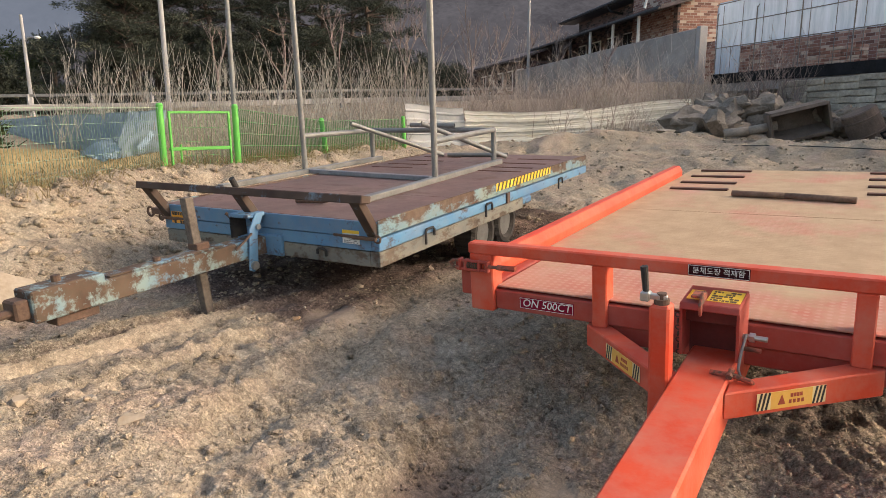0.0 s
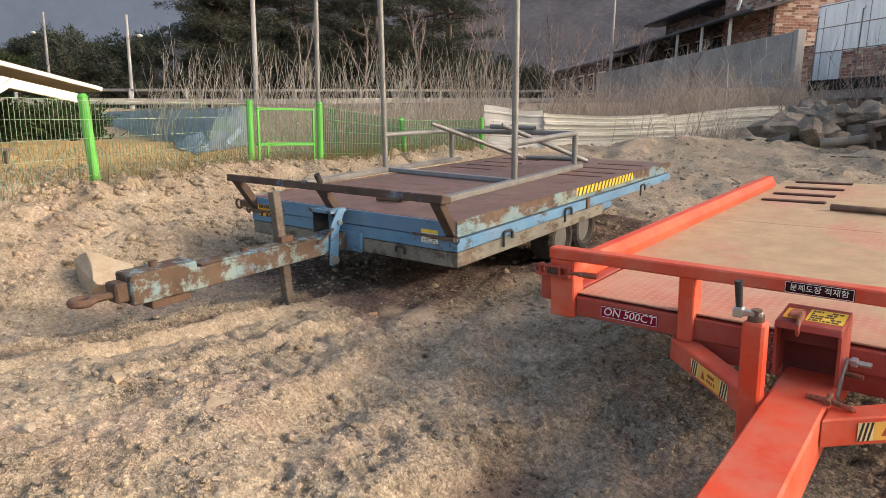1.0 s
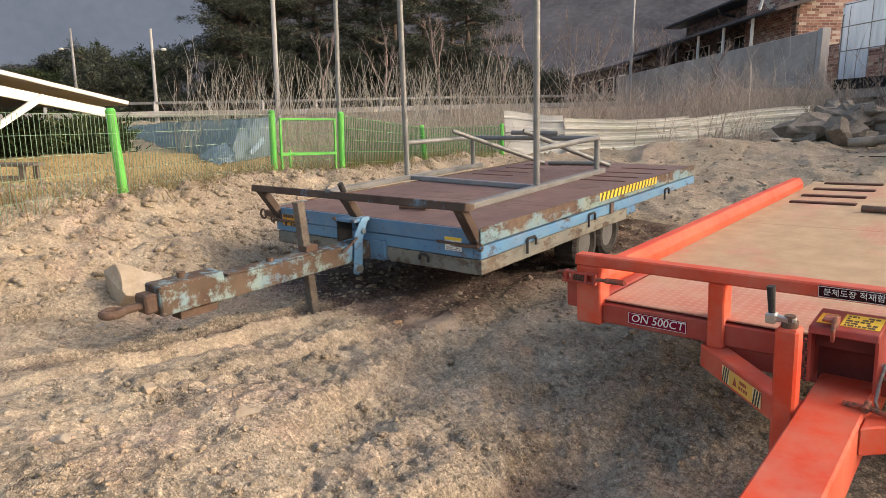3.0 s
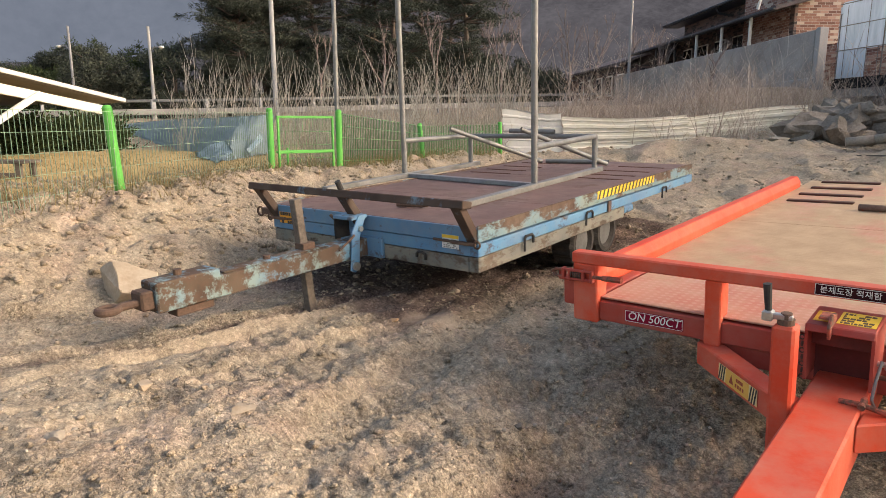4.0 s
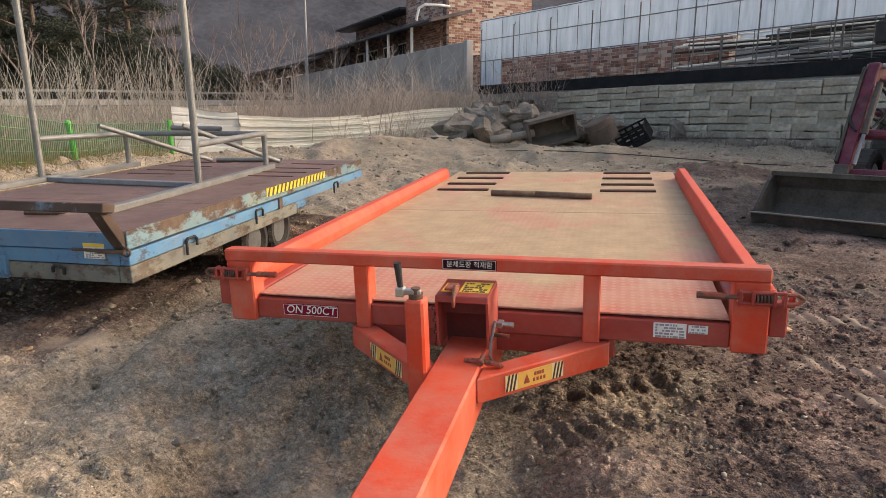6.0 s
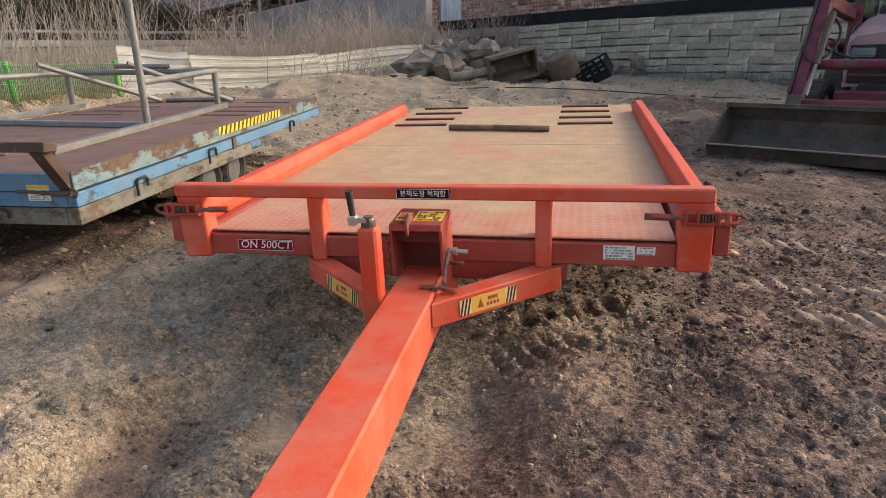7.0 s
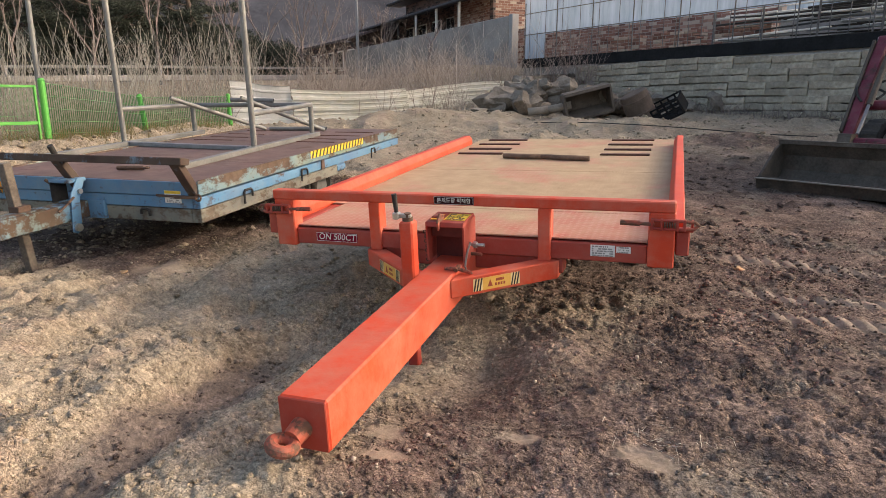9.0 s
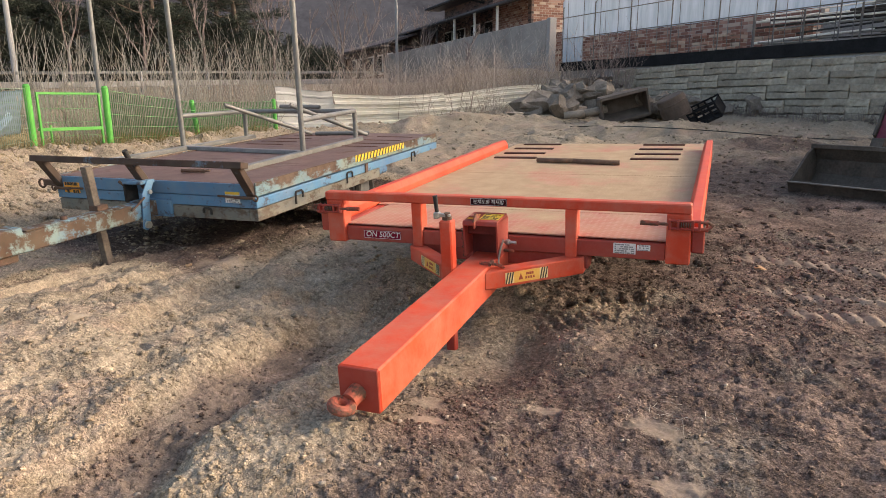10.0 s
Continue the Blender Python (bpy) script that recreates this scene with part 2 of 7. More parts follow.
RUST_DECK = painted("rusted_red_plate", (0.115, 0.065, 0.056), (0.155, 0.085, 0.072), (0.2, 0.13, 0.11), 0.42, 0.55, (0.32, 0.24, 0.2), 0.35, 3.0)
RUST_RAIL = painted("rusted_dark_rail", (0.1, 0.15, 0.2), (0.13, 0.21, 0.29), (0.075, 0.046, 0.036), 0.6, 0.6, (0.24, 0.2, 0.16), 0.35, 6.0)
RUST = plain("brown_rust", (0.08, 0.05, 0.037), (0.17, 0.105, 0.073), 0.85, 0.2, 9.0, 70.0, 0.5)
GALV = plain("dull_galvanised_steel", (0.155, 0.155, 0.15), (0.25, 0.25, 0.245), 0.5, 0.35, 6.0, 50.0, 0.15)
STEEL = plain("bare_steel", (0.42, 0.42, 0.4), (0.6, 0.6, 0.57), 0.35, 0.85, 12.0, 70.0, 0.1)
BLACK = plain("black_rubber", (0.016, 0.015, 0.015), (0.04, 0.037, 0.035), 0.8, 0.0, 10.0, 60.0, 0.3)
TYRE = plain("dusty_tyre_rubber", (0.025, 0.023, 0.021), (0.075, 0.065, 0.056), 0.9, 0.0, 6.0, 60.0, 0.4)
BAR_RUST = plain("dark_rust_bar", (0.06, 0.025, 0.018), (0.13, 0.055, 0.035), 0.9)
WOOD_POLE = plain("dark_weathered_wood", (0.1, 0.06, 0.04), (0.2, 0.13, 0.09), 0.9, 0.0, 10.0, 60.0, 0.5)
GREEN = plain("bright_green_coating", (0.085, 0.38, 0.055), (0.125, 0.45, 0.08), 0.4, 0.0, 4.0, 40.0, 0.05)
GREEN_WIRE = plain("green_wire_coating", (0.055, 0.25, 0.06), (0.13, 0.34, 0.12), 0.5, 0.0, 3.0, 30.0, 0.0)
# paler copy of GREEN_WIRE; the sunlit look of the left panels is in the colour
SUNLIT_WIRE = plain("sunlit_green_wire_coating", (0.2, 0.34, 0.21), (0.34, 0.46, 0.33), 0.45, 0.0, 3.0, 30.0, 0.0)
WHITE_PANEL = painted("chalky_cream_panel_coating", (0.82, 0.8, 0.71), (0.9, 0.87, 0.8), (0.4, 0.31, 0.21), 0.22, 0.5, (0.58, 0.49, 0.35), 0.3, 2.5)
WHITE_STICKER = plain("white_sticker", (0.72, 0.72, 0.7), (0.82, 0.81, 0.78), 0.4, 0, 20, 90, 0.02)
YELLOW_STICKER = plain("yellow_sticker", (0.8, 0.5, 0.03), (0.86, 0.58, 0.06), 0.4, 0, 20, 90, 0.02)
ORANGE_STICKER = plain("orange_sticker", (0.8, 0.36, 0.02), (0.86, 0.42, 0.04), 0.4, 0, 20, 90, 0.02)
BLACK_INK = plain("black_ink", (0.02, 0.018, 0.016), (0.035, 0.03, 0.028), 0.5, 0, 20, 90, 0.0)
GREY_INK = plain("grey_ink", (0.25, 0.25, 0.25), (0.32, 0.32, 0.31), 0.5, 0, 20, 90, 0.0)
MAROON = plain("maroon_sticker", (0.2, 0.006, 0.025), (0.25, 0.012, 0.035), 0.7, 0, 20, 90, 0.02, 0.0, 0.1)
DARK_LABEL = plain("black_red_label", (0.025, 0.006, 0.008), (0.045, 0.01, 0.012), 0.7, 0, 20, 90, 0.02, 0.0, 0.1)
STONE = plain("dusty_stone", (0.27, 0.23, 0.185), (0.46, 0.4, 0.325), 0.95, 0.0, 5.0, 45.0, 0.6, 0.25, 0.2)
STONE_DARK = plain("grey_boulder_stone", (0.14, 0.118, 0.096), (0.36, 0.305, 0.255), 0.95, 0.0, 3.0, 26.0, 1.0, 0.35, 0.2)


# ---- builders ----
def part(name, bm, material, parent=None, label="", smooth=False):
    me = bpy.data.meshes.new(name)
    bm.to_mesh(me)
    bm.free()
    return part_mesh(name, me, material, parent, label, smooth)


def part_mesh(name, me, material, parent=None, label="", smooth=False):
    for m in material if isinstance(material, (list, tuple)) else [material]:
        me.materials.append(m)
    if smooth:
        me.polygons.foreach_set("use_smooth", [True] * len(me.polygons))
    ob = new(name, me)
    if parent:
        ob.parent = parent
    return tagged(ob, label)


def thing(name, m, label, category, group="", kind=""):
    ob = new(name)
    ob.empty_display_size = 0.1
    ob.matrix_world = m
    return tagged(ob, label, category, group, kind)


def box(bm, x0, x1, y0, y1, z0, z1, bev=0.004, m=None):
    v = bmesh.ops.create_cube(bm, size=1.0)["verts"]
    for p in v:
        p.co = Vector(((x0 + x1) / 2 + p.co.x * (x1 - x0), (y0 + y1) / 2 + p.co.y * (y1 - y0), (z0 + z1) / 2 + p.co.z * (z1 - z0)))
    if bev:
        e = list({e for p in v for e in p.link_edges})
        v = list({p for f in bmesh.ops.bevel(bm, geom=e, offset=bev, segments=1, affect="EDGES", profile=0.5)["faces"] for p in f.verts} | {p for p in v if p.is_valid})
    if m:
        bmesh.ops.transform(bm, matrix=m, verts=v)
    return bm


def aim(p, q):
    """Local z from p to q, local x kept level."""
    p, q = Vector(p), Vector(q)
    z = (q - p).normalized()
    x = z.cross(Vector((0, 0, 1)))
    x = x.normalized() if x.length > 1e-4 else Vector((1, 0, 0))
    y = z.cross(x)
    m = Matrix((x, y, z)).transposed().to_4x4()
    m.translation = p
    return m, (q - p).length


def beam(bm, p, q, w, h, bev=0.003):
    """A bar of w across and h in height from p to q."""
    m, n = aim(p, q)
    return box(bm, -w / 2, w / 2, -h / 2, h / 2, 0, n, bev, m)


def tube(bm, p, q, r, seg=12, r2=None):
    m, n = aim(p, q)
    bmesh.ops.create_cone(bm, cap_ends=True, segments=seg, radius1=r, radius2=r if r2 is None else r2, depth=n, matrix=m @ Matrix.Translation((0, 0, n / 2)))
    return bm


def hollow(bm, p, q, r, t=0.004, seg=14):
    """An open pipe with wall thickness."""
    m, n = aim(p, q)
    rings = []
    for rad, z in ((r, 0), (r, n), (r - t, n), (r - t, 0)):
        rings.append([bm.verts.new(m @ Vector((rad * math.cos(2 * math.pi * i / seg), rad * math.sin(2 * math.pi * i / seg), z))) for i in range(seg)])
    for a, b in zip(rings, rings[1:] + rings[:1]):
        for i in range(seg):
            bm.faces.new((a[i], a[(i + 1) % seg], b[(i + 1) % seg], b[i]))
    return bm


def bent(bm, pts, r, seg=8):
    """A rod through the points, with balls of the rod's width at its bends."""
    for p, q in zip(pts, pts[1:]):
        tube(bm, p, q, r, seg)
    for p in pts[1:-1]:
        bmesh.ops.create_icosphere(bm, subdivisions=1, radius=r * 1.02, matrix=Matrix.Translation(p))
    return bm


def prism(bm, pts, axis, a, b, bev=0.0):
    """A flat outline drawn out along an axis from a to b."""
    def at(u, v, w):
        return {"x": (w, u, v), "y": (u, w, v), "z": (u, v, w)}[axis]
    lo, hi = [bm.verts.new(at(*p, a)) for p in pts], [bm.verts.new(at(*p, b)) for p in pts]
    faces = [bm.faces.new(lo[::-1]), bm.faces.new(hi)]
    faces += [bm.faces.new((lo[i], lo[(i + 1) % len(pts)], hi[(i + 1) % len(pts)], hi[i])) for i in range(len(pts))]
    bmesh.ops.recalc_face_normals(bm, faces=faces)
    if bev:
        bmesh.ops.bevel(bm, geom=list({e for f in faces for e in f.edges}), offset=bev, segments=1, affect="EDGES")
    return bm


def rock_bm(r, seed, squash=0.7, cuts=2, rough=0.35):
    """A broken stone: the hull of a few points, its edges worn round, its faces uneven."""
    rng = random.Random(seed)
    bm = bmesh.new()
    for _ in range(13):
        d = Vector((rng.gauss(0, 1), rng.gauss(0, 1), rng.gauss(0, 1))).normalized()
        bm.verts.new(d * rng.uniform(0.8, 1.12))
    hull = bmesh.ops.convex_hull(bm, input=bm.verts[:])
    bmesh.ops.delete(bm, geom=list({g for k in ("geom_interior", "geom_unused") for g in hull[k] if isinstance(g, bmesh.types.BMVert)}), context="VERTS")
    bmesh.ops.dissolve_limit(bm, angle_limit=0.3, verts=bm.verts[:], edges=bm.edges[:])
    bmesh.ops.bevel(bm, geom=bm.edges[:], offset=0.03, segments=1, affect="EDGES", profile=0.5, clamp_overlap=True)
    bmesh.ops.triangulate(bm, faces=bm.faces[:])
    for _ in range(cuts):
        long = [e for e in bm.edges if e.calc_length() > 0.34]
        bmesh.ops.subdivide_edges(bm, edges=long, cuts=1)
        bmesh.ops.triangulate(bm, faces=[f for f in bm.faces if len(f.verts) > 3])
    off = Vector((rng.uniform(-50, 50), rng.uniform(-50, 50), rng.uniform(-50, 50)))
    sx, sy = rng.uniform(0.85, 1.3), rng.uniform(0.75, 1.05)
    for v in bm.verts:
        c = v.co * (1 + rough * 0.2 * noise.fractal(v.co * 1.9 + off, 0.9, 2.1, 3) + rough * 0.2 * noise.fractal(v.co * 7 + off, 0.9, 2.1, 3))
        v.co = Vector((c.x * sx, c.y * sy, c.z * squash)) * r
    return bm


def text_mesh(body, size, name, material, parent, m, extrude=0.0006, shear=0.0, space=1.0):
    cu = bpy.data.curves.new(name, "FONT")
    cu.body, cu.size, cu.extrude, cu.shear, cu.space_character = body, size, extrude, shear, space
    cu.align_x, cu.align_y, cu.resolution_u = "CENTER", "CENTER", 3
    tmp = new("text_source", cu)
    me = bpy.data.meshes.new_from_object(tmp.evaluated_get(bpy.context.evaluated_depsgraph_get()))
    bpy.data.objects.remove(tmp)
    me.transform(m)
    return part_mesh(name, me, material, parent)


# ---- ground ----
def lattice(x, y, seed):
    h = np.sin(x * 127.1 + y * 311.7 + seed * 74.7) * 43758.5453
    return h - np.floor(h)


def vnoise(x, y, seed=0):
    xi, yi = np.floor(x), np.floor(y)
    fx, fy = x - xi, y - yi
    fx, fy = fx * fx * (3 - 2 * fx), fy * fy * (3 - 2 * fy)
    a, b, c, d = lattice(xi, yi, seed), lattice(xi + 1, yi, seed), lattice(xi, yi + 1, seed), lattice(xi + 1, yi + 1, seed)
    return (a + (b - a) * fx) * (1 - fy) + (c + (d - c) * fx) * fy


def fbm(x, y, octaves, seed=0, gain=0.5):
    total, amp = 0.0, 1.0
    for o in range(octaves):
        total, amp = total + amp * (vnoise(x * 2**o + 13.7 * o, y * 2**o - 7.1 * o, seed + o) - 0.5), amp * gain
    return total


def smooth(e0, e1, v):
    k = np.clip((v - e0) / (e1 - e0), 0, 1)
    return k * k * (3 - 2 * k)


def bell(x, y, cx, cy, rx, ry, turn=0.0):
    c, s = math.cos(radians(turn)), math.sin(radians(turn))
    u, v = ((x - cx) * c + (y - cy) * s) / rx, (-(x - cx) * s + (y - cy) * c) / ry
    return np.exp(-(u * u + v * v))


def fence_x(y):
    """Where the fence line runs."""
    return np.interp(y, [-6, 2.65, 5.4, 6.3, 9.0, 11.6, 13], [-4.6, -6.13, -7.75, -7.5, -8.35, -8.4, -8.2])


def shape(x, y):
    """The lie of the land, without its clods."""
    back = np.interp(y, [-50, 4, 7.4, 10, 13, 15.5, 19, 24, 34, 60, 400], [0, 0, 0.13, 0.3, 0.55, 0.75, 1.12, 1.62, 2.1, 2.4, 4])
    bank = 0.52 * smooth(2.5, 0.15, x - fence_x(y)) * smooth(16, 10, y)
    z = np.where(x < fence_x(y), np.maximum(back * 0.7, 0.5 + 0.1 * smooth(0, 30, -x)), np.maximum(back, bank))
    road = smooth(17, 24, np.hypot(x, y)) * smooth(-3, -9, x - 0.1 * y)
    z = z + 0.75 * road
    z = z + 0.16 * bell(x, y, -1.75, 0.9, 0.9, 1.1, 20) + 0.10 * bell(x, y, -2.9, 0.2, 1.2, 0.8)
    z = z + 0.05 * bell(x, y, -0.2, 0.9, 0.5, 0.35) - 0.12 * bell(x, y, -0.35, 2.35, 0.9, 0.6)
    z = z + 0.10 * bell(x, y, 0.5, 9.6, 2.0, 0.5, 8) + 0.3 * bell(x, y, -4.6, 13.2, 2.0, 0.5, 38) + 0.1 * bell(x, y, -2, 11, 1.5, 0.5, 10)
    z = z + 0.17 * bell(x, y, -0.6, 13.0, 2.0, 0.5, -14) + 0.17 * bell(x, y, 1.75, 10.9, 0.8, 0.6) + 0.09 * bell(x, y, -3.6, 9.6, 1.6, 0.5, 30)
    z = z + 0.07 * bell(x, y, 1.0, 8.1, 0.8, 0.35) - 0.03 * bell(x, y, -3.3, 4.6, 1.5, 2.4)
    return z


def lumps(x, y, size, seed, share):
    """Separate rounded clods, one at most in each cell."""
    u, v = x / size + 0.9 * (vnoise(x * 2.2 / size, y * 2.2 / size, seed + 3) - 0.5), y / size + 0.9 * (vnoise(x * 2.2 / size, y * 2.2 / size, seed + 4) - 0.5)
    xi, yi = np.floor(u), np.floor(v)
    top = np.zeros_like(u)
    for i in (-1, 0, 1):
        for j in (-1, 0, 1):
            cx, cy = xi + i, yi + j
            r = 0.25 + 0.4 * lattice(cx, cy, seed + 2)
            d2 = ((u - cx - lattice(cx, cy, seed)) ** 2 + (v - cy - lattice(cx, cy, seed + 1)) ** 2) / (r * r)
            h = r * np.minimum(1.9 * np.clip(1 - np.sqrt(d2), 0, 1), 0.62 + 0.5 * (lattice(cx, cy, seed + 6) - 0.5) * (u - cx)) * (d2 < 1) * (lattice(cx, cy, seed + 5) < share)
            top = np.maximum(top, h)
    return top * size


TRACKS = ((3.22, -0.02), (3.64, 0.06), (4.36, -0.1), (5.0, -0.03))


def pressed(x, y):
    """Smooth pale strips and patches where wheels and boots have pressed the soil."""
    m = 0.3 * rut(x, y, [0.5, 1.12, 2.05, 2.94, 4.2], [-2.8, -2.86, -2.92, -2.87, -2.6], 0.16, 91) * smooth(0.3, 0.9, y) * smooth(3.6, 2.9, y)
    m = np.maximum(m, 0.45 * rut(x, y, [0.2, 0.54, 0.81, 1.44, 1.85, 2.6], [-0.6, -0.64, -0.69, -0.76, -0.86, -1.05], 0.13, 92) * smooth(2.4, 1.7, y))
    for cx, cy, r in ((0.83, 1.6, 0.11), (0.0, 1.45, 0.1), (0.05, 1.3, 0.08), (0.44, 1.61, 0.09), (0.93, 1.27, 0.1), (-2.34, 2.95, 0.22), (-0.4, 2.0, 0.22), (-0.3, 1.35, 0.13)):
        m = np.maximum(m, smooth(1.2, 0.6, np.hypot(x - cx, (y - cy) * 1.4) / r + 0.8 * (vnoise(x * 9, y * 9, 95) - 0.5)))
    return np.clip(m, 0, 1)


def rut(x, y, ys, xs, half, seed):
    """A band along a line given by x over y, with a wavering edge."""
    d = (x - np.interp(y, ys, xs) + 0.35 * half * (vnoise(x * 6, y * 6, seed) - 0.5)) / half
    return np.exp(-d ** 4)


def track_band(x, y, cy, tilt, half):
    return np.exp(-(((y - cy - tilt * (x - 1.9)) / half) ** 4)) * smooth(0.95, 1.4, x) * smooth(6.5, 4.5, x)


def grey_zone(x, y):
    """Where the soil is greyer and damper than the tan spoil."""
    edge = np.interp(y, [0.0, 0.8, 1.3, 2.0, 3.0, 4.0, 6.0], [0.1, -0.15, -0.45, -0.85, -1.2, -1.0, -0.6])
    g = smooth(-0.4, 0.45, x - edge + 0.5 * (vnoise(x * 2.3, y * 2.3, 17) - 0.5) + 0.3 * (vnoise(x * 7, y * 7, 18) - 0.5))
    loose = 2.4 * (vnoise(x * 0.7, y * 0.7, 19) - 0.5) * smooth(0.0, -1.6, y)
    g = g * (0.16 + 0.78 * smooth(-0.4, 0.4 + 0.6 * smooth(0.0, -2.0, y), x + loose)) * (1 - 0.7 * smooth(8, 11, y))
    g = np.maximum(g, 0.75 * rut(x, y, [0.2, 0.54, 0.81, 1.44, 1.85, 2.6], [-0.6, -0.64, -0.69, -0.76, -0.86, -1.05], 0.15, 92) * smooth(0.1, 0.4, y) * smooth(2.4, 1.7, y))
    g = np.maximum(g, 0.6 * rut(x, y, [0.9, 1.28, 2.25, 2.75], [-3.25, -3.19, -3.14, -3.1], 0.12, 96) * smooth(0.6, 1.1, y) * smooth(3.2, 2.8, y))
    return g - 0.6 * bell(x, y, 0.36, 2.55, 0.32, 0.55) - 0.45 * bell(x, y, 0.55, 3.1, 0.3, 0.25)


def clods(x, y):
    near = smooth(34, 14, np.hypot(x, y - 3))
    heap = smooth(3.0, 0.3, x - fence_x(y)) * (x > fence_x(y)) * smooth(-40, 0, y)
    left = smooth(0.2, -1.4, x + 0.25 * y - 0.6)
    right = smooth(-0.2, 0.5, x)
    rear = smooth(6.5, 9.0, y) * smooth(18, 13, y)
    z = 0.05 * fbm(x * 0.9, y * 0.9, 3, 3) + (0.02 + 0.06 * heap + 0.02 * left + 0.014 * rear + 0.008 * right) * fbm(x * 4.6, y * 4.6, 5, 11, 0.5 + 0.12 * heap)
    z = z + 0.14 * rear * fbm(x * 1.3, y * 1.3, 4, 81, 0.6)
    field = 0.42 + 0.8 * (vnoise(x * 0.8, y * 0.8, 41) - 0.5) + 0.7 * (vnoise(x * 2.9, y * 2.9, 43) - 0.5)
    press = np.ones_like(z)
    for cy, tilt in TRACKS:
        press = press - 0.85 * track_band(x, y, cy, tilt, 0.12)
    press = np.clip(press - 0.92 * pressed(x, y), 0, 1)
    field = np.clip(field + 0.3 * heap + 0.2 * right + 0.2 * rear, 0, 1.2) * press
    z = z + 0.45 * lumps(x, y, 0.3, 301, 0.3 * field * (0.1 + heap + smooth(11, 12.5, y) * smooth(16, 14, y)))
    z = z + 0.26 * lumps(x, y, 0.13, 311, 0.55 * field * np.clip(0.5 - 0.2 * right + heap + left - 0.3 * rear, 0, 1)) + 0.28 * lumps(x + 3.3, y, 0.07, 321, (0.5 - 0.45 * right) * field)
    z = z + 0.42 * lumps(x, y + 7.1, 0.04, 331, (0.8 - 0.45 * right) * field) + 0.6 * lumps(x - 5.3, y + 2.1, 0.024, 341, 0.15 + 0.5 * field + 0.35 * right) * smooth(9, 6, y)
    # cracks between the crumbled pieces, in drifts
    crack = np.abs(fbm(x * 9, y * 9, 3, 57, 0.6))
    z = z - 0.026 * np.exp(-((crack / 0.035) ** 2)) * smooth(0.38, 0.6, vnoise(x * 0.9, y * 0.9, 61)) * (0.3 + 0.7 * press)
    crack = np.abs(fbm(x * 23 + 1.5 * vnoise(x * 5, y * 5, 66), y * 23, 2, 58, 0.5))
    z = z - 0.011 * np.exp(-((crack / 0.05) ** 2)) * smooth(0.42, 0.62, vnoise(x * 1.7, y * 1.7, 63)) * press
    z = z + (0.003 + 0.006 * press) * fbm(x * 21, y * 21, 3, 71, 0.6)
    # irregular hollows where the crust has broken away
    pit = fbm(x * 11 + 1.6 * vnoise(x * 5, y * 5, 74), y * 15 + 1.6 * vnoise(x * 5, y * 5, 75), 4, 73, 0.62)
    drift = smooth(0.42, 0.64, vnoise(x * 1.2, y * 1.2, 64) + 0.3 * (vnoise(x * 4, y * 4, 65) - 0.5))
    z = z - 0.021 * smooth(0.06, 0.3, pit) * (0.12 + 0.88 * drift) * press * (1 - 0.3 * right) * (1 - 0.5 * smooth(1.6, 0.8, y))
    # wheel marks that run past the blue trailer and along the lot, with pushed-up shoulders
    for ys, xs, half, deep, sd, y0, y1 in (([0.5, 1.12, 2.05, 2.94, 4.2], [-2.8, -2.86, -2.92, -2.87, -2.6], 0.1, 0.035, 91, 0.4, 4.0), ([0.9, 1.28, 2.25, 2.75, 4], [-3.3, -3.2, -3.15, -3.1, -3.05], 0.09, 0.035, 96, 0.6, 3.6),
                                           ([0.2, 0.54, 0.81, 1.44, 1.85, 2.6], [-0.6, -0.64, -0.69, -0.76, -0.86, -1.05], 0.16, 0.05, 92, -0.4, 2.6), ([1.2, 1.88, 2.51, 3.26, 3.95, 6], [-1.4, -1.67, -1.95, -2.2, -2.23, -2.0], 0.14, 0.045, 94, 1.0, 7.0),
                                           ([0.6, 1.5, 3, 6], [-2.2, -2.35, -2.5, -2.4], 0.07, 0.03, 97, 0.5, 3.2)):
        ends = smooth(y0, y0 + 0.6, y) * smooth(y1, y1 - 0.7, y)
        d = (x - np.interp(y, ys, xs)) / half
        z = z - deep * rut(x, y, ys, xs, half, sd) * ends + 0.55 * deep * np.exp(-((np.abs(d) - 1.6) ** 2) * 2.5) * ends * (0.5 + vnoise(x * 4, y * 4, sd))
    # spoil ridge beside the rut, small mounds by the drawbar
    d = (x - np.interp(y, [1.0, 1.22, 1.72, 2.4, 3.02], [-0.78, -0.9, -1.2, -1.56, -1.88])) / 0.14
    z = z + 0.045 * np.exp(-d * d) * smooth(0.7, 1.2, y) * smooth(3.3, 2.6, y) * (0.4 + vnoise(x * 5, y * 5, 99))
    z = z + 0.05 * bell(x, y, -0.1, 1.1, 0.17, 0.14) + 0.06 * bell(x, y, 0.36, 2.45, 0.3, 0.45) - 0.05 * bell(x, y, 0.1, 2.2, 0.18, 0.4)
    # pits pushed into the tan spoil
    for k in range(5):
        z = z - 0.05 * bell(x, y, 0.2 + 0.09 * k, 3.02 + 0.05 * k, 0.03, 0.07, 20) - 0.03 * bell(x, y, 0.12 + 0.07 * k, 2.66 + 0.03 * k, 0.022, 0.09, 30)
    for cy, tilt in TRACKS:
        d = (y - cy - tilt * (x - 1.9)) / 0.1
        rib = smooth(0.1, 0.6, np.sin(x * 62 + 1.8 * d))
        z = z + (0.006 - 0.022 * rib) * track_band(x, y, cy, tilt, 0.1)
    return z * near


def gz(x, y):
    a, b = np.array([float(x)]), np.array([float(y)])
    return float((shape(a, b) + clods(a, b))[0])


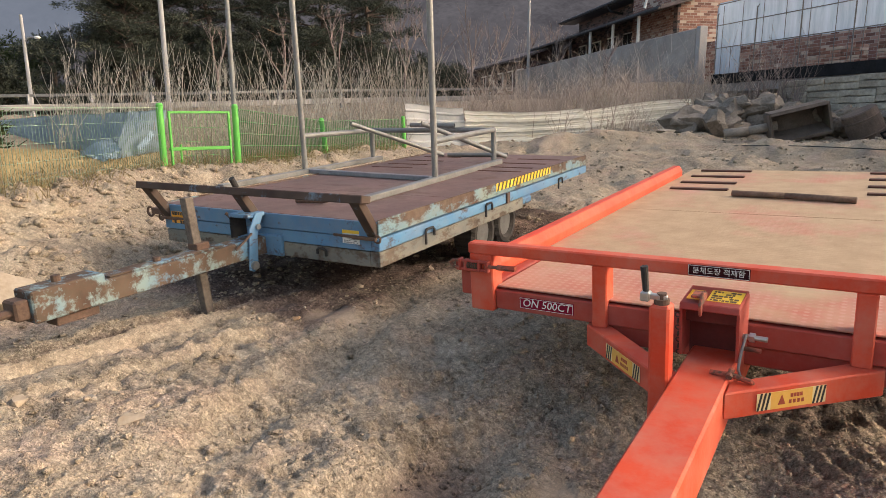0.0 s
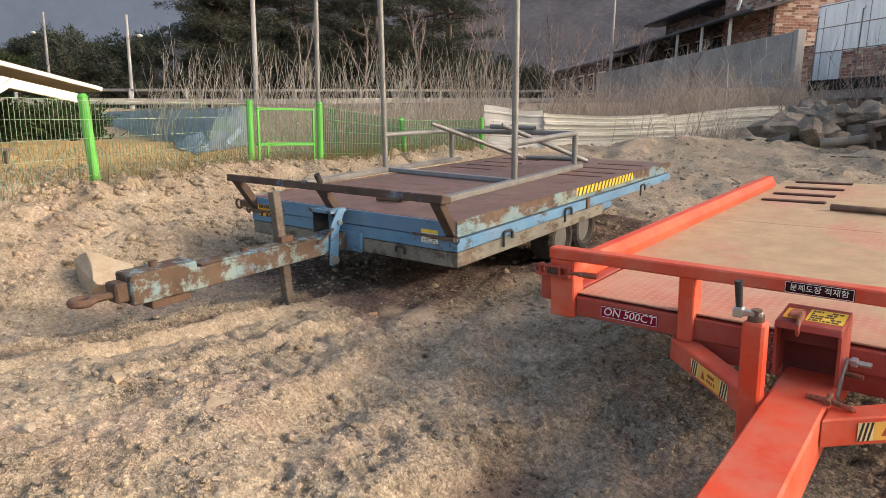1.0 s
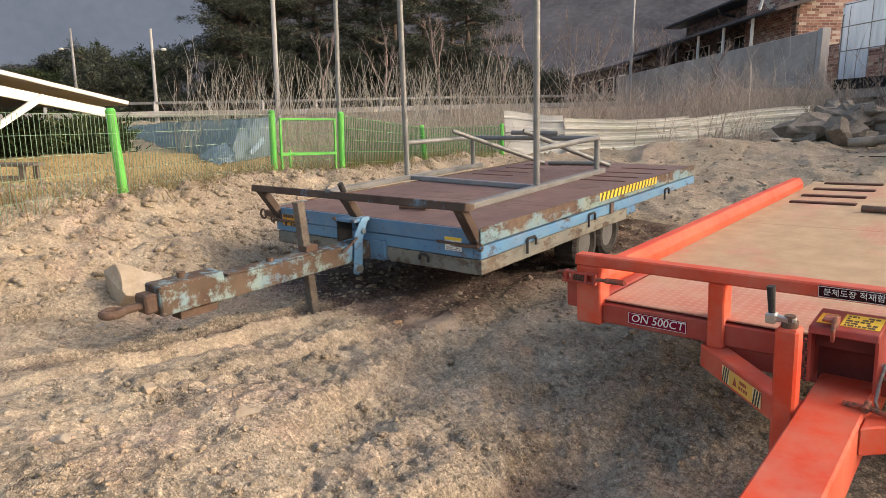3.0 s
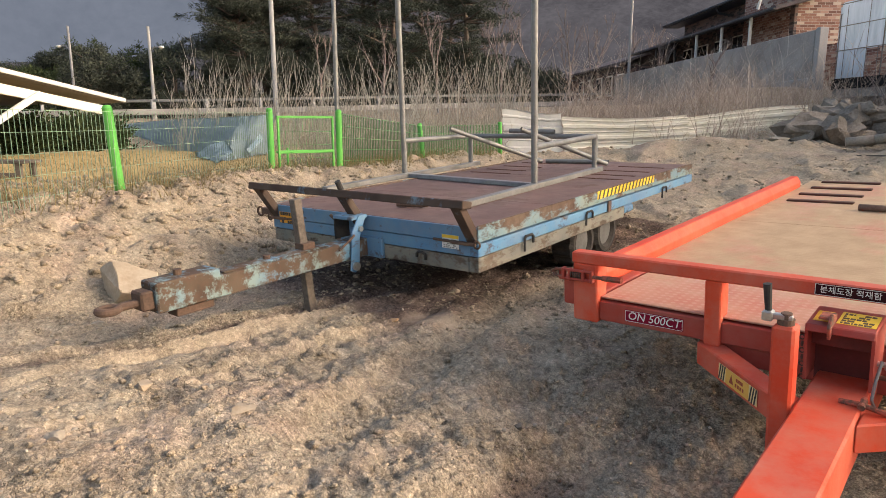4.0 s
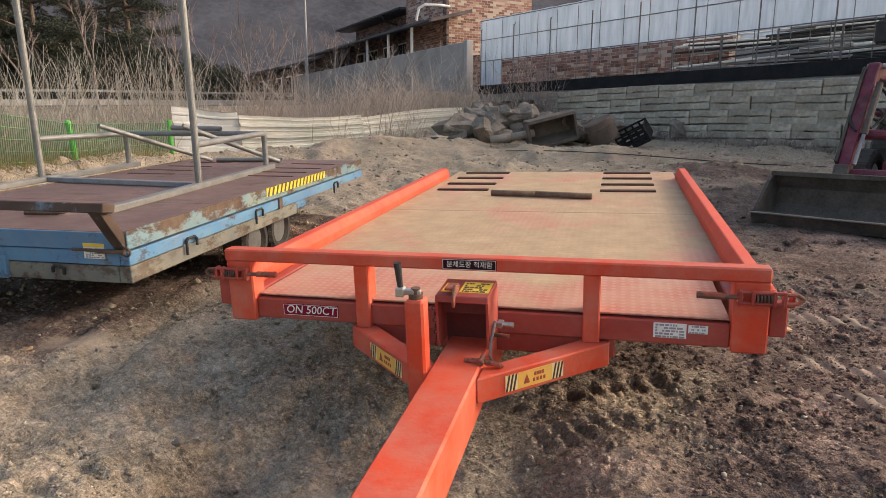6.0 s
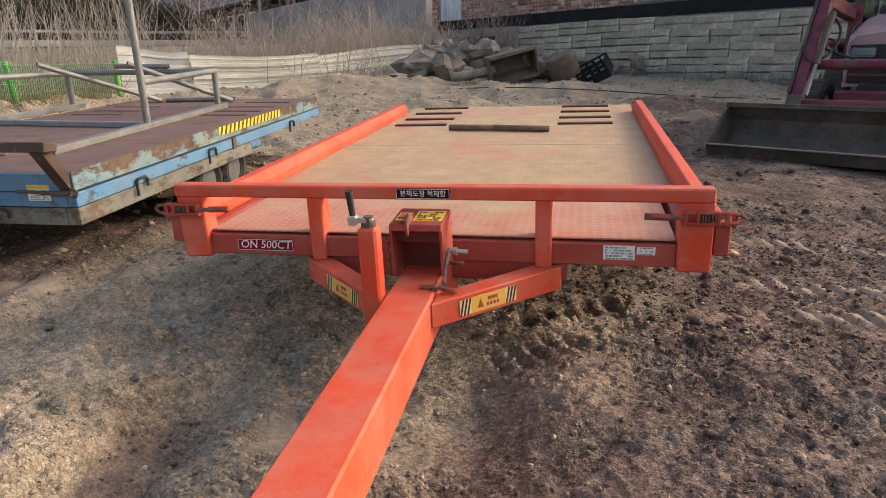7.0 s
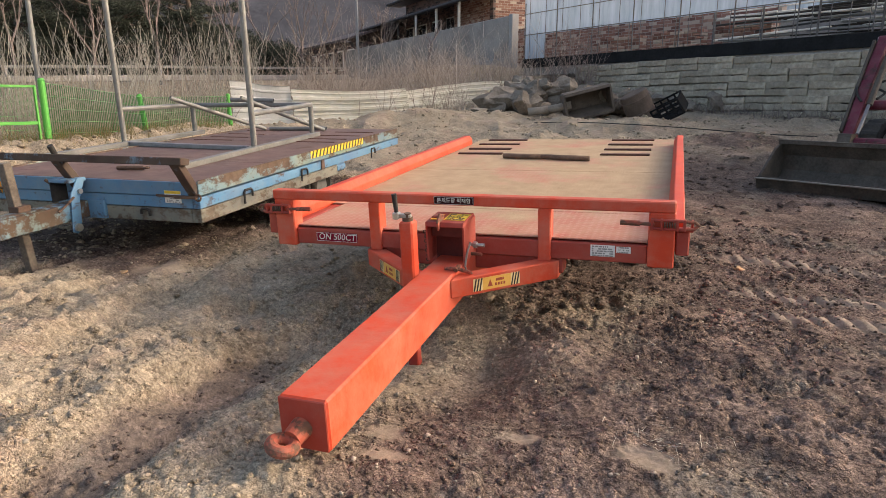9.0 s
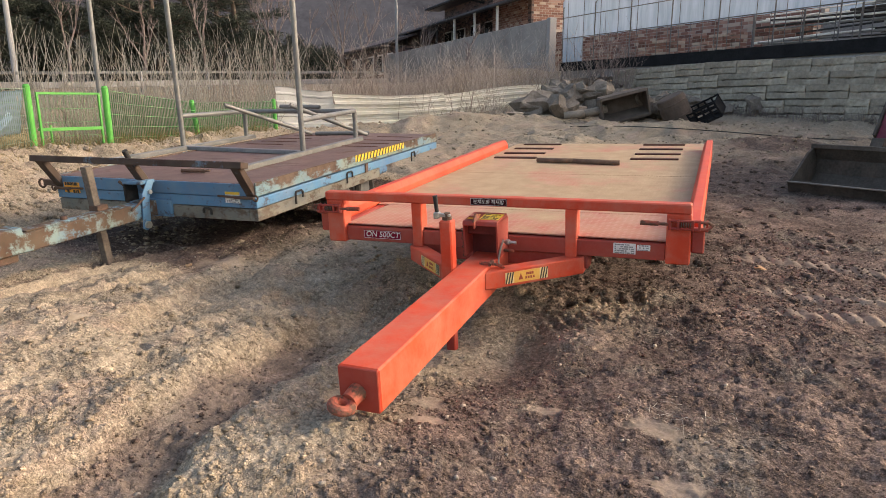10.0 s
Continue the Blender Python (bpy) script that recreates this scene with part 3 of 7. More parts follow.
def rings(first, step, growth, wide):
    """Radii whose spacing grows with distance, then quickly to the horizon."""
    out = [0.0, 0.12, 0.24, first]
    while out[-1] < 900:
        r = out[-1]
        out.append(r * (1 + step) if r < wide else r + (r - out[-2]) * growth)
    return np.array(out)


def build_ground():
    # a round sheet, finest near its middle and towards the lot
    rad = rings(0.34, 0.0055, 1.07, 20.0)
    fine, coarse = np.radians(np.arange(-54, 98, 0.31)), np.radians(np.arange(98, 306, 2.6))
    ang = np.concatenate([fine, coarse, [fine[0] + 2 * np.pi]])
    A, D = np.meshgrid(ang, rad)
    X, Y = 0.45 - D * np.sin(A), -0.2 + D * np.cos(A)
    xs, ys = ang, rad
    # behind the walk the sheet is coarse and carries only its broad form
    deg = np.degrees(A)
    even = np.maximum(smooth(118, 97, deg) * smooth(-74, -54, deg), smooth(360 - 75, 306, deg))
    Z = shape(X, Y) + clods(X, Y) * (0.08 + 0.92 * even)
    nx, ny = len(xs), len(ys)
    me = bpy.data.meshes.new("ground")
    me.vertices.add(nx * ny)
    me.vertices.foreach_set("co", np.stack([X, Y, Z], -1).ravel())
    i = (np.arange(ny - 1)[:, None] * nx + np.arange(nx - 1)[None]).ravel()
    quads = np.stack([i, i + nx, i + nx + 1, i + 1], -1)
    me.loops.add(quads.size)
    me.loops.foreach_set("vertex_index", quads.ravel())
    me.polygons.add(len(quads))
    me.polygons.foreach_set("loop_start", np.arange(len(quads)) * 4)
    me.update(calc_edges=True)
    me.polygons.foreach_set("use_smooth", [True] * len(quads))
    kind = me.color_attributes.new("kind", "FLOAT_COLOR", "POINT")
    grey = grey_zone(X, Y)
    # damp, dark footprint under the blue trailer; its shade is in the soil colour too
    grey = np.maximum(grey, 1.1 * smooth(1.15, 0.8, np.abs(X + 3.3 + 0.07 * (Y - 3))) * smooth(2.6, 3.0, Y) * smooth(7.3, 6.8, Y))
    pale = pressed(X, Y)
    for cy, tilt in TRACKS[:3]:
        pale = np.maximum(pale, 1.1 * track_band(X, Y, cy, tilt, 0.075))
    grey = np.maximum(grey, 1.2 * bell(X, Y, 1.75, 10.9, 0.9, 0.7))
    grey = np.clip(grey, 0, 1.2)
    straw = smooth(0.0, -0.5, X - fence_x(Y) - 0.15) * smooth(9.5, 6.0, Y + 0.25 * (X + 8)) * smooth(-17, -15, X)
    scrub = np.maximum(smooth(12.6, 13.6, Y - 0.55 * (X + 7)) * smooth(-2.5, -4, X), smooth(0.0, -0.6, X - fence_x(Y))) * (1 - straw)
    scrub = np.maximum(scrub, smooth(22, 26, Y))
    kind.data.foreach_set("color", np.stack([grey, straw, scrub, pale], -1).astype(np.float32).ravel())
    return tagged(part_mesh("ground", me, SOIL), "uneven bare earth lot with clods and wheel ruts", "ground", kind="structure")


build_ground()

# ---- orange flatbed trailer ----
LABEL_ORANGE = plain("orange_yellow_label", (0.72, 0.4, 0.07), (0.78, 0.46, 0.11), 0.5, 0, 20, 90, 0.02)
RED_INK = plain("red_brown_ink", (0.3, 0.05, 0.025), (0.36, 0.07, 0.035), 0.6, 0, 20, 90, 0.0)
PALE_YELLOW = plain("pale_yellow_sticker", (0.74, 0.6, 0.3), (0.8, 0.66, 0.36), 0.5, 0, 20, 90, 0.02)


def basis(right, back, origin, drop):
    x = Vector(right).normalized()
    y = (Vector(back) - x * Vector(back).dot(x)).normalized()
    z = x.cross(y)
    m = Matrix((x, y, z)).transposed().to_4x4()
    m.translation = Vector(origin) - z * drop
    return m


def stripe_plate(parent, m, w, h, middle=True, name="warning_sticker"):
    """A yellow sticker with slanting black bars at both ends, a triangle and bars for its writing."""
    bm = bmesh.new()
    box(bm, -w / 2, w / 2, -h / 2, h / 2, 0, 0.0012, 0, m)
    st = part(name, bm, PALE_YELLOW, parent, "yellow sticker with black diagonal bars")
    bm = bmesh.new()
    box(bm, -w * 0.3, w * 0.3, -h / 2, h / 2, 0.0012, 0.0016, 0, m)
    part("label_field", bm, LABEL_ORANGE, st, "orange-yellow middle field")
    k = h * 0.27
    for side in (-1, 1):
        n = 3
        for i in range(n):
            x = side * w / 2 - side * (0.02 + i * 0.9) * k - (k * 1.2 if side > 0 else 0)
            pts = [(x, -h / 2), (x + k * 0.45, -h / 2), (x + k * 1.2, h / 2), (x + k * 0.75, h / 2)]
            pts = [(min(max(a, -w / 2), w / 2), b) for a, b in pts]
            bm = prism(bmesh.new(), pts, "z", 0.0012, 0.002)
            bmesh.ops.transform(bm, matrix=m, verts=bm.verts)
            part("diagonal_bar", bm, BLACK_INK, st)
    bm = prism(bmesh.new(), [(-w * 0.2, -h * 0.28), (-w * 0.09, -h * 0.28), (-w * 0.145, h * 0.3)], "z", 0.0016, 0.0022)
    bmesh.ops.transform(bm, matrix=m, verts=bm.verts)
    part("warning_triangle", bm, RED_INK, st)
    for i, (x0, x1) in enumerate(((-0.02, 0.16), (-0.04, 0.2))):
        for j in range(4):
            a = w * (x0 + (x1 - x0) * j / 4)
            bm = prism(bmesh.new(), [(a, h * (0.08 - 0.36 * i)), (a + w * 0.038, h * (0.08 - 0.36 * i)), (a + w * 0.038, h * (0.3 - 0.36 * i)), (a, h * (0.3 - 0.36 * i))], "z", 0.0016, 0.0022)
            bmesh.ops.transform(bm, matrix=m, verts=bm.verts)
            part("printed_bar", bm, RED_INK, st)
    return st


def plate(name, parent, m, w, h, material, label="", t=0.0012):
    bm = bmesh.new()
    box(bm, -w / 2, w / 2, -h / 2, h / 2, 0, t, 0, m)
    return part(name, bm, material, parent, label)


def bars(parent, m, w, h, lines, material, seed):
    """Rows of short bars where small print cannot be read."""
    rng = random.Random(seed)
    for i in range(lines):
        y = h * (0.36 - 0.78 * i / max(1, lines - 1)) if lines > 1 else 0
        t, x = h * 0.32 / lines, -w * 0.44
        while x < w * 0.38:
            k = rng.uniform(0.04, 0.2) * w
            if rng.random() < 0.8:
                bm = prism(bmesh.new(), [(x, y - t), (min(x + k, w * 0.45), y - t), (min(x + k, w * 0.45), y + t), (x, y + t)], "z", 0.0012, 0.0019)
                bmesh.ops.transform(bm, matrix=m, verts=bm.verts)
                part("printed_bar", bm, material, parent)
            x += k + 0.03 * w


def face_front(x, y, z):
    """Turns a flat sheet to face -y."""
    return pose(x, y, z, 90, 0, 0)


def latch(parent, side):
    """Over-centre spring latch across a corner post; side -1 or 1."""
    s, z = side, 0.548
    bm = bmesh.new()
    for dz in (-0.019, 0.019):
        tube(bm, (s * 0.925, -0.05, z + dz), (s * 1.06, -0.05, z + dz), 0.007, 8)
    for x in (0.925, 0.965, 1.03, 1.06):
        box(bm, *sorted((s * x - 0.006, s * x + 0.006)), -0.06, -0.036, z - 0.026, z + 0.026, 0.002)
    body = part("latch", bm, ORANGE_SHADED, parent, "dull red spring latch")
    bm = bmesh.new()
    for i in range(5):
        ring(bm, (s * (0.978 + i * 0.0105), -0.05, z), 0.0115, 0.0032, pose(0, 0, 0, 0, 90, 0), 12, 6)
    part("spring", bm, RUST, body)
    bm = bmesh.new()
    tube(bm, (s * 0.935, -0.05, z), (s * 0.87, -0.05, z + 0.002), 0.008, 8)
    tube(bm, (s * 0.875, -0.05, z + 0.002), (s * 0.79, -0.05, z + 0.004), 0.0125, 8)
    part("latch_handle", bm, RUST_ORANGE, body)
    bm = bmesh.new()
    bent(bm, [(s * 1.06, -0.05, z + 0.017), (s * 1.1, -0.046, z + 0.015), (s * 1.118, -0.04, z), (s * 1.1, -0.046, z - 0.015), (s * 1.06, -0.05, z - 0.017)], 0.007)
    part("latch_hook", bm, RUST_ORANGE, body)
    bm = bmesh.new()
    box(bm, *sorted((s * 1.03, s * 1.098)), -0.03, 0.02, z - 0.035, z - 0.024, 0.002)
    box(bm, *sorted((s * 1.088, s * 1.098)), -0.03, 0.02, z - 0.024, z + 0.012, 0.002)
    part("latch_catch", bm, ORANGE_SHADED, body)


ORANGE_M = basis((0.9997, 0.0081, 0.0209), (-0.0093, 0.9981, 0.0602), (-0.151, 2.6491, 0.0075), 0.0)


def orange_trailer():
    T = thing("flatbed_trailer", ORANGE_M,
              "orange-red steel flatbed trailer with dusty deck, resting on bare earth", "trailer")
    # front guard: top rail, corner posts, uprights, lower beam
    bm = box(bmesh.new(), -1.028, 1.022, -0.036, 0.026, 0.596, 0.646, 0.006)
    part("guard_rail", bm, ORANGE, T)
    for s in (-1, 1):
        bm = box(bmesh.new(), *sorted((s * 0.91, s * 1.024)), -0.034, 0.055, 0.343, 0.596, 0.006)
        part("corner_post", bm, ORANGE, T)
        latch(T, s)
        # stub of the side board that stands out past the post
        bm = box(bmesh.new(), *sorted((s * 1.027, s * 1.085)), -0.012, 0.05, 0.4, 0.512, 0.006)
        part("board_stop", bm, ORANGE_SHADED, T)
    for x in (-0.434, 0.444):
        bm = box(bmesh.new(), x - 0.03, x + 0.03, -0.032, 0.05, 0.343, 0.596, 0.005)
        part("upright", bm, ORANGE, T)
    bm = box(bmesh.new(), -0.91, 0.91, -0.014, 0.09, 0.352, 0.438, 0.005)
    part("front_beam", bm, ORANGE_SHADED, T)
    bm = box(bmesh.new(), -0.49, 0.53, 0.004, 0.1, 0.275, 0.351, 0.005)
    part("cross_member", bm, ORANGE_SHADED, T)
    # deck with its seams, under it the long members
    for y0, y1 in ((0.002, 0.54), (0.544, 1.9), (1.904, 3.95)):
        bm = box(bmesh.new(), -1.0 if y0 > 0.1 else -0.908, 1.0 if y0 > 0.1 else 0.908, y0, y1, 0.446, 0.454, 0.002)
        part("deck_plate", bm, DECK, T, "checker plate under dried mud")
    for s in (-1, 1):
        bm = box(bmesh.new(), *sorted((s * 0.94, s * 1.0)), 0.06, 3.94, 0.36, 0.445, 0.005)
        part("side_beam", bm, ORANGE_SHADED, T)
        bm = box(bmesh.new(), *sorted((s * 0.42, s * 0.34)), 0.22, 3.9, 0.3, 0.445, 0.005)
        part("long_beam", bm, ORANGE_SHADED, T)
        # hinged side board, its top a little inward
        bm = bmesh.new()
        prism(bm, [(s * 1.004, 0.4), (s * 1.066, 0.4), (s * 1.062, 0.545), (s * 1.01, 0.545), (s * 0.985, 0.5), (s * 0.985, 0.4565), (s * 1.004, 0.4565)], "y", 0.06, 3.49, 0.004)
        part("side_board", bm, ORANGE_BOARD, T, "" if s < 0 else "red-orange side board, inner face in shade")
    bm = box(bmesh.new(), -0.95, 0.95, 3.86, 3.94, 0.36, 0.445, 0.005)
    part("rear_beam", bm, ORANGE_SHADED, T)
    # raised dark bars across the deck near its rear
    for x0, x1 in ((-0.9, -0.48), (0.39, 0.8)):
        for i, y in enumerate((2.78, 3.11, 3.47, 3.83)):
            bm = box(bmesh.new(), x0, x1, y - 0.028, y + 0.028, 0.452, 0.468, 0.004)
            part("deck_slot", bm, BAR_RUST, T)
    # axle and wheels
    bm = tube(bmesh.new(), (-0.78, 2.1, 0.1), (0.78, 2.1, 0.1), 0.04)
    part("axle", bm, ORANGE_SHADED, T)
    for s in (-1, 1):
        w = wheel(T, (s * 0.66, 2.1, 0.1), 0.2, 0.16)
    # drawbar, tip plate and eye
    bm = bmesh.new()
    prism(bm, [(-0.042, 0.192), (0.118, 0.192), (0.118, 0.356), (-0.042, 0.356)], "y", -1.53, 0.2, 0.007)
    for v in bm.verts:
        v.co.x -= 0.0158 * (v.co.y + 1.53)
    part("drawbar", bm, ORANGE, T)
    bm = box(bmesh.new(), -0.04, 0.116, -1.538, -1.5305, 0.194, 0.354, 0.003)
    part("end_plate", bm, ORANGE_SHADED, T)
    bm = bmesh.new()
    tube(bm, (0.033, -1.532, 0.265), (0.026, -1.585, 0.253), 0.036, 14, 0.03)
    ring(bm, (0.014, -1.612, 0.248), 0.032, 0.019, pose(0, 0, 0, -3, 14, 0))
    part("towing_eye", bm, RUST_ORANGE, T, "worn rusty towing eye")
    # raking braces with warning stickers
    for s, xe, x0 in ((1, 0.51, 0.102), (-1, -0.49, -0.061)):
        bm = bmesh.new()
        ya, yb = -0.41, -0.02
        out = [(x0, ya), (xe, yb), (xe, yb + 0.1), (xe - s * 0.02, yb + 0.1), (x0, ya + 0.1)]
        za, zb = 0.255, 0.344
        lo = [bm.verts.new((x, y, za)) for i, (x, y) in enumerate(out)]
        hi = [bm.verts.new((x, y, zb)) for i, (x, y) in enumerate(out)]
        fs = [bm.faces.new(lo[::-1]), bm.faces.new(hi)] + [bm.faces.new((lo[i], lo[(i + 1) % 5], hi[(i + 1) % 5], hi[i])) for i in range(5)]
        bmesh.ops.recalc_face_normals(bm, faces=fs)
        bmesh.ops.bevel(bm, geom=list(bm.edges), offset=0.005, segments=1, affect="EDGES")
        br = part("brace", bm, ORANGE, T)
        d = Vector((xe - x0, yb - ya, 0)).normalized()
        n = Vector((d.y, -d.x, 0)) * (1 if s > 0 else -1)
        n = n.normalized()
        ax = d if s > 0 else -d
        up = n.cross(ax)
        c = Vector((x0, ya, 0.3)).lerp(Vector((xe, yb, 0.3)), 0.41 if s > 0 else 0.5) + n * 0.0025
        m = Matrix((ax, up, n)).transposed().to_4x4()
        m.translation = c
        stripe_plate(br, m, 0.24, 0.058)
    # gearbox housing over the drawbar
    hous = prism(bmesh.new(), [(-0.2, 0.538), (-0.03, 0.548), (-0.03, 0.563), (-0.205, 0.553), (-0.213, 0.53), (-0.205, 0.53)], "x", -0.085, 0.104, 0.003)
    for x in (-0.085, 0.095):
        prism(hous, [(-0.195, 0.36), (-0.205, 0.54), (-0.02, 0.548), (-0.02, 0.36)], "x", x, x + 0.009)
    h = part("hitch_box", hous, ORANGE_SHADED, T, "dull red steel box with open front")
    # inside plates carry the shade of the recess in their paint colour
    part("back_plate", box(bmesh.new(), -0.076, 0.095, -0.085, -0.077, 0.31, 0.548, 0), SHADED_RED, h, "dull red back plate, recess shade in its colour")
    part("inner_lip", box(bmesh.new(), -0.076, 0.095, -0.15, -0.14, 0.47, 0.54, 0.002), SHADED_RED, h)
    top = pose(0.045, -0.115, 0.5585, 3.3)
    plate("yellow_label", h, top, 0.105, 0.105, YELLOW_STICKER, "yellow label")
    bars(h, top, 0.1, 0.1, 5, RUST, 4)
    plate("yellow_label", h, pose(-0.05, -0.125, 0.558, 3.3), 0.045, 0.09, ORANGE_STICKER, "faded label")
    bm = bmesh.new()
    prism(bm, [(-0.225, 0.515), (-0.155, 0.556), (-0.14, 0.575), (-0.2, 0.592), (-0.235, 0.556)], "x", -0.02, -0.01, 0.002)
    box(bm, -0.05, -0.01, -0.205, -0.145, 0.572, 0.581, 0.002, Matrix.Translation((0, 0, 0)))
    part("lever", bm, RUST_ORANGE, h, "bent orange lever plate")
    bm = bmesh.new()
    for i in range(7):
        c = Vector((-0.094, -0.19 + 0.004 * i, 0.5 - i * 0.024))
        ring(bm, c, 0.008, 0.0025, pose(0, 0, 0, 90, 0, 90 * (i % 2)), 8, 5)
    part("chain", bm, RUST, h, "thin rusty chain")
    bm = bmesh.new()
    tube(bm, (0.104, -0.12, 0.43), (0.18, -0.125, 0.43), 0.009)
    tube(bm, (0.125, -0.122, 0.43), (0.142, -0.123, 0.43), 0.017, 6)
    part("bolt", bm, STEEL, h, "bright steel bolt")
    part("bolt", tube(bmesh.new(), (0.104, -0.1, 0.378), (0.16, -0.105, 0.378), 0.008), RUST_ORANGE, h)
    bm = bmesh.new()
    bent(bm, [(0.118, -0.15, 0.45), (0.112, -0.19, 0.4), (0.108, -0.21, 0.345), (0.118, -0.2, 0.31)], 0.005)
    part("cable", bm, GALV, h, "thin grey cable")
    bm = bmesh.new()
    bent(bm, [(0.04, -0.3, 0.36), (0.1, -0.31, 0.367), (0.16, -0.31, 0.355), (0.165, -0.29, 0.335)], 0.009)
    tube(bm, (0.1, -0.33, 0.365), (0.1, -0.28, 0.37), 0.01)
    part("locking_pin", bm, RUST_ORANGE, T, "rusty locking pin")
    # jack with crank
    bm = box(bmesh.new(), -0.13, -0.066, -0.412, -0.346, 0.13, 0.598, 0.008)
    jack = part("jack", bm, ORANGE, T)
    bm = box(bmesh.new(), -0.122, -0.074, -0.404, -0.354, -0.2, 0.13, 0.005)
    part("jack_leg", bm, ORANGE_SHADED, jack)
    bm = tube(bmesh.new(), (-0.098, -0.378, 0.596), (-0.098, -0.378, 0.615), 0.024, 16)
    tube(bm, (-0.098, -0.378, 0.615), (-0.098, -0.378, 0.633), 0.016)
    part("jack_cap", bm, RUST, jack)
    bm = bmesh.new()
    beam(bm, (-0.08, -0.378, 0.618), (-0.15, -0.393, 0.625), 0.022, 0.018)
    box(bm, -0.16, -0.13, -0.408, -0.375, 0.607, 0.638, 0.004)
    cr = part("crank", bm, STEEL, jack, "bare steel crank")
    bm = tube(bmesh.new(), (-0.145, -0.391, 0.636), (-0.15, -0.396, 0.72), 0.0095, 12, 0.0125)
    part("crank_grip", bm, BLACK, cr, "black rubber grip")
    # signs and stickers on the front
    s1 = plate("model_sign", T, face_front(-0.669, -0.0146, 0.396), 0.245, 0.05, MAROON, "maroon sign with white lettering")
    text_mesh("ON 500CT", 0.047, "lettering", WHITE_STICKER, s1, face_front(-0.669, -0.0164, 0.396), shear=0.18)
    frame_lines(s1, face_front(-0.669, -0.0148, 0.396), 0.238, 0.044, WHITE_STICKER)
    s2 = plate("name_plate", T, face_front(0.002, -0.0366, 0.621), 0.205, 0.04, DARK_LABEL, "black plate with white lettering")
    text_mesh("분체도장 적재함", 0.026, "lettering", WHITE_STICKER, s2, face_front(0.002, -0.0384, 0.62))
    frame_lines(s2, face_front(0.002, -0.0368, 0.621), 0.2, 0.036, WHITE_STICKER)
    s3 = plate("inspection_sticker", T, face_front(0.713, -0.0146, 0.404), 0.11, 0.055, WHITE_STICKER, "white printed sticker")
    bars(s3, face_front(0.713, -0.0146, 0.404), 0.11, 0.055, 5, GREY_INK, 7)
    s4 = plate("small_sticker", T, face_front(0.806, -0.0146, 0.413), 0.064, 0.03, WHITE_STICKER, "small white sticker")
    bars(s4, face_front(0.806, -0.0146, 0.413), 0.064, 0.03, 3, GREY_INK, 8)
    return T


def frame_lines(parent, m, w, h, material, t=0.0016):
    bm = bmesh.new()
    for a in (-1, 1):
        box(bm, -w / 2, w / 2, a * h / 2 - t, a * h / 2, 0.0012, 0.0018, 0)
        box(bm, a * w / 2 - t, a * w / 2, -h / 2, h / 2, 0.0012, 0.0018, 0)
    bmesh.ops.transform(bm, matrix=m, verts=bm.verts)
    return part("border_line", bm, material, parent)


def ring(bm, c, R, r, m=None, seg=24, sec=10):
    rot = (m or Matrix()).to_3x3()
    rows = []
    for i in range(seg):
        a = 2 * math.pi * i / seg
        rows.append([bm.verts.new(Vector(c) + rot @ Vector(((R + r * math.cos(2 * math.pi * j / sec)) * math.cos(a), (R + r * math.cos(2 * math.pi * j / sec)) * math.sin(a), r * math.sin(2 * math.pi * j / sec)))) for j in range(sec)])
    for i in range(seg):
        for j in range(sec):
            bm.faces.new((rows[i][j], rows[(i + 1) % seg][j], rows[(i + 1) % seg][(j + 1) % sec], rows[i][(j + 1) % sec]))
    return bm


def lathe_x(bm, profile, c, seg=36):
    """Turns a profile of (along x, radius) round the x axis."""
    rows = [[bm.verts.new((c[0] + u, c[1] + r * math.cos(2 * math.pi * i / seg), c[2] + r * math.sin(2 * math.pi * i / seg))) for i in range(seg)] for u, r in profile]
    for a, b in zip(rows, rows[1:]):
        for i in range(seg):
            bm.faces.new((a[i], b[i], b[(i + 1) % seg], a[(i + 1) % seg]))
    bm.faces.new(rows[0])
    bm.faces.new(rows[-1][::-1])
    bmesh.ops.recalc_face_normals(bm, faces=bm.faces)
    return bm


def wheel(parent, c, r, wide, rim_mat=None):
    h = wide / 2
    bm = lathe_x(bmesh.new(), [(-h * 0.7, r * 0.6), (-h, r * 0.72), (-h, r * 0.9), (-h * 0.75, r), (h * 0.75, r), (h, r * 0.9), (h, r * 0.72), (h * 0.7, r * 0.6)], c, 72)
    for v in bm.verts:
        d = Vector((0, v.co.y - c[1], v.co.z - c[2]))
        if d.length > r * 0.99 and int(round(math.atan2(d.z, d.y) / (2 * math.pi) * 72)) % 4 < 2:
            v.co += d * 0.05
    w = part("wheel", bm, TYRE, parent, "dusty black tyre on a steel rim")
    bm = lathe_x(bmesh.new(), [(-h * 0.72, r * 0.6), (-h * 0.5, r * 0.5), (-h * 0.45, r * 0.2), (h * 0.45, r * 0.2), (h * 0.5, r * 0.5), (h * 0.72, r * 0.6)], c)
    for s in (-1, 1):
        for i in range(5):
            a = 2 * math.pi * i / 5
            tube(bm, (c[0] + s * h * 0.45, c[1] + r * 0.32 * math.cos(a), c[2] + r * 0.32 * math.sin(a)), (c[0] + s * h * 0.6, c[1] + r * 0.32 * math.cos(a), c[2] + r * 0.32 * math.sin(a)), r * 0.05, 6)
    part("rim", bm, rim_mat or GALV, w)
    return w


SHADED_RED = plain("shaded_dull_red_paint", (0.085, 0.018, 0.016), (0.14, 0.028, 0.024), 0.75)
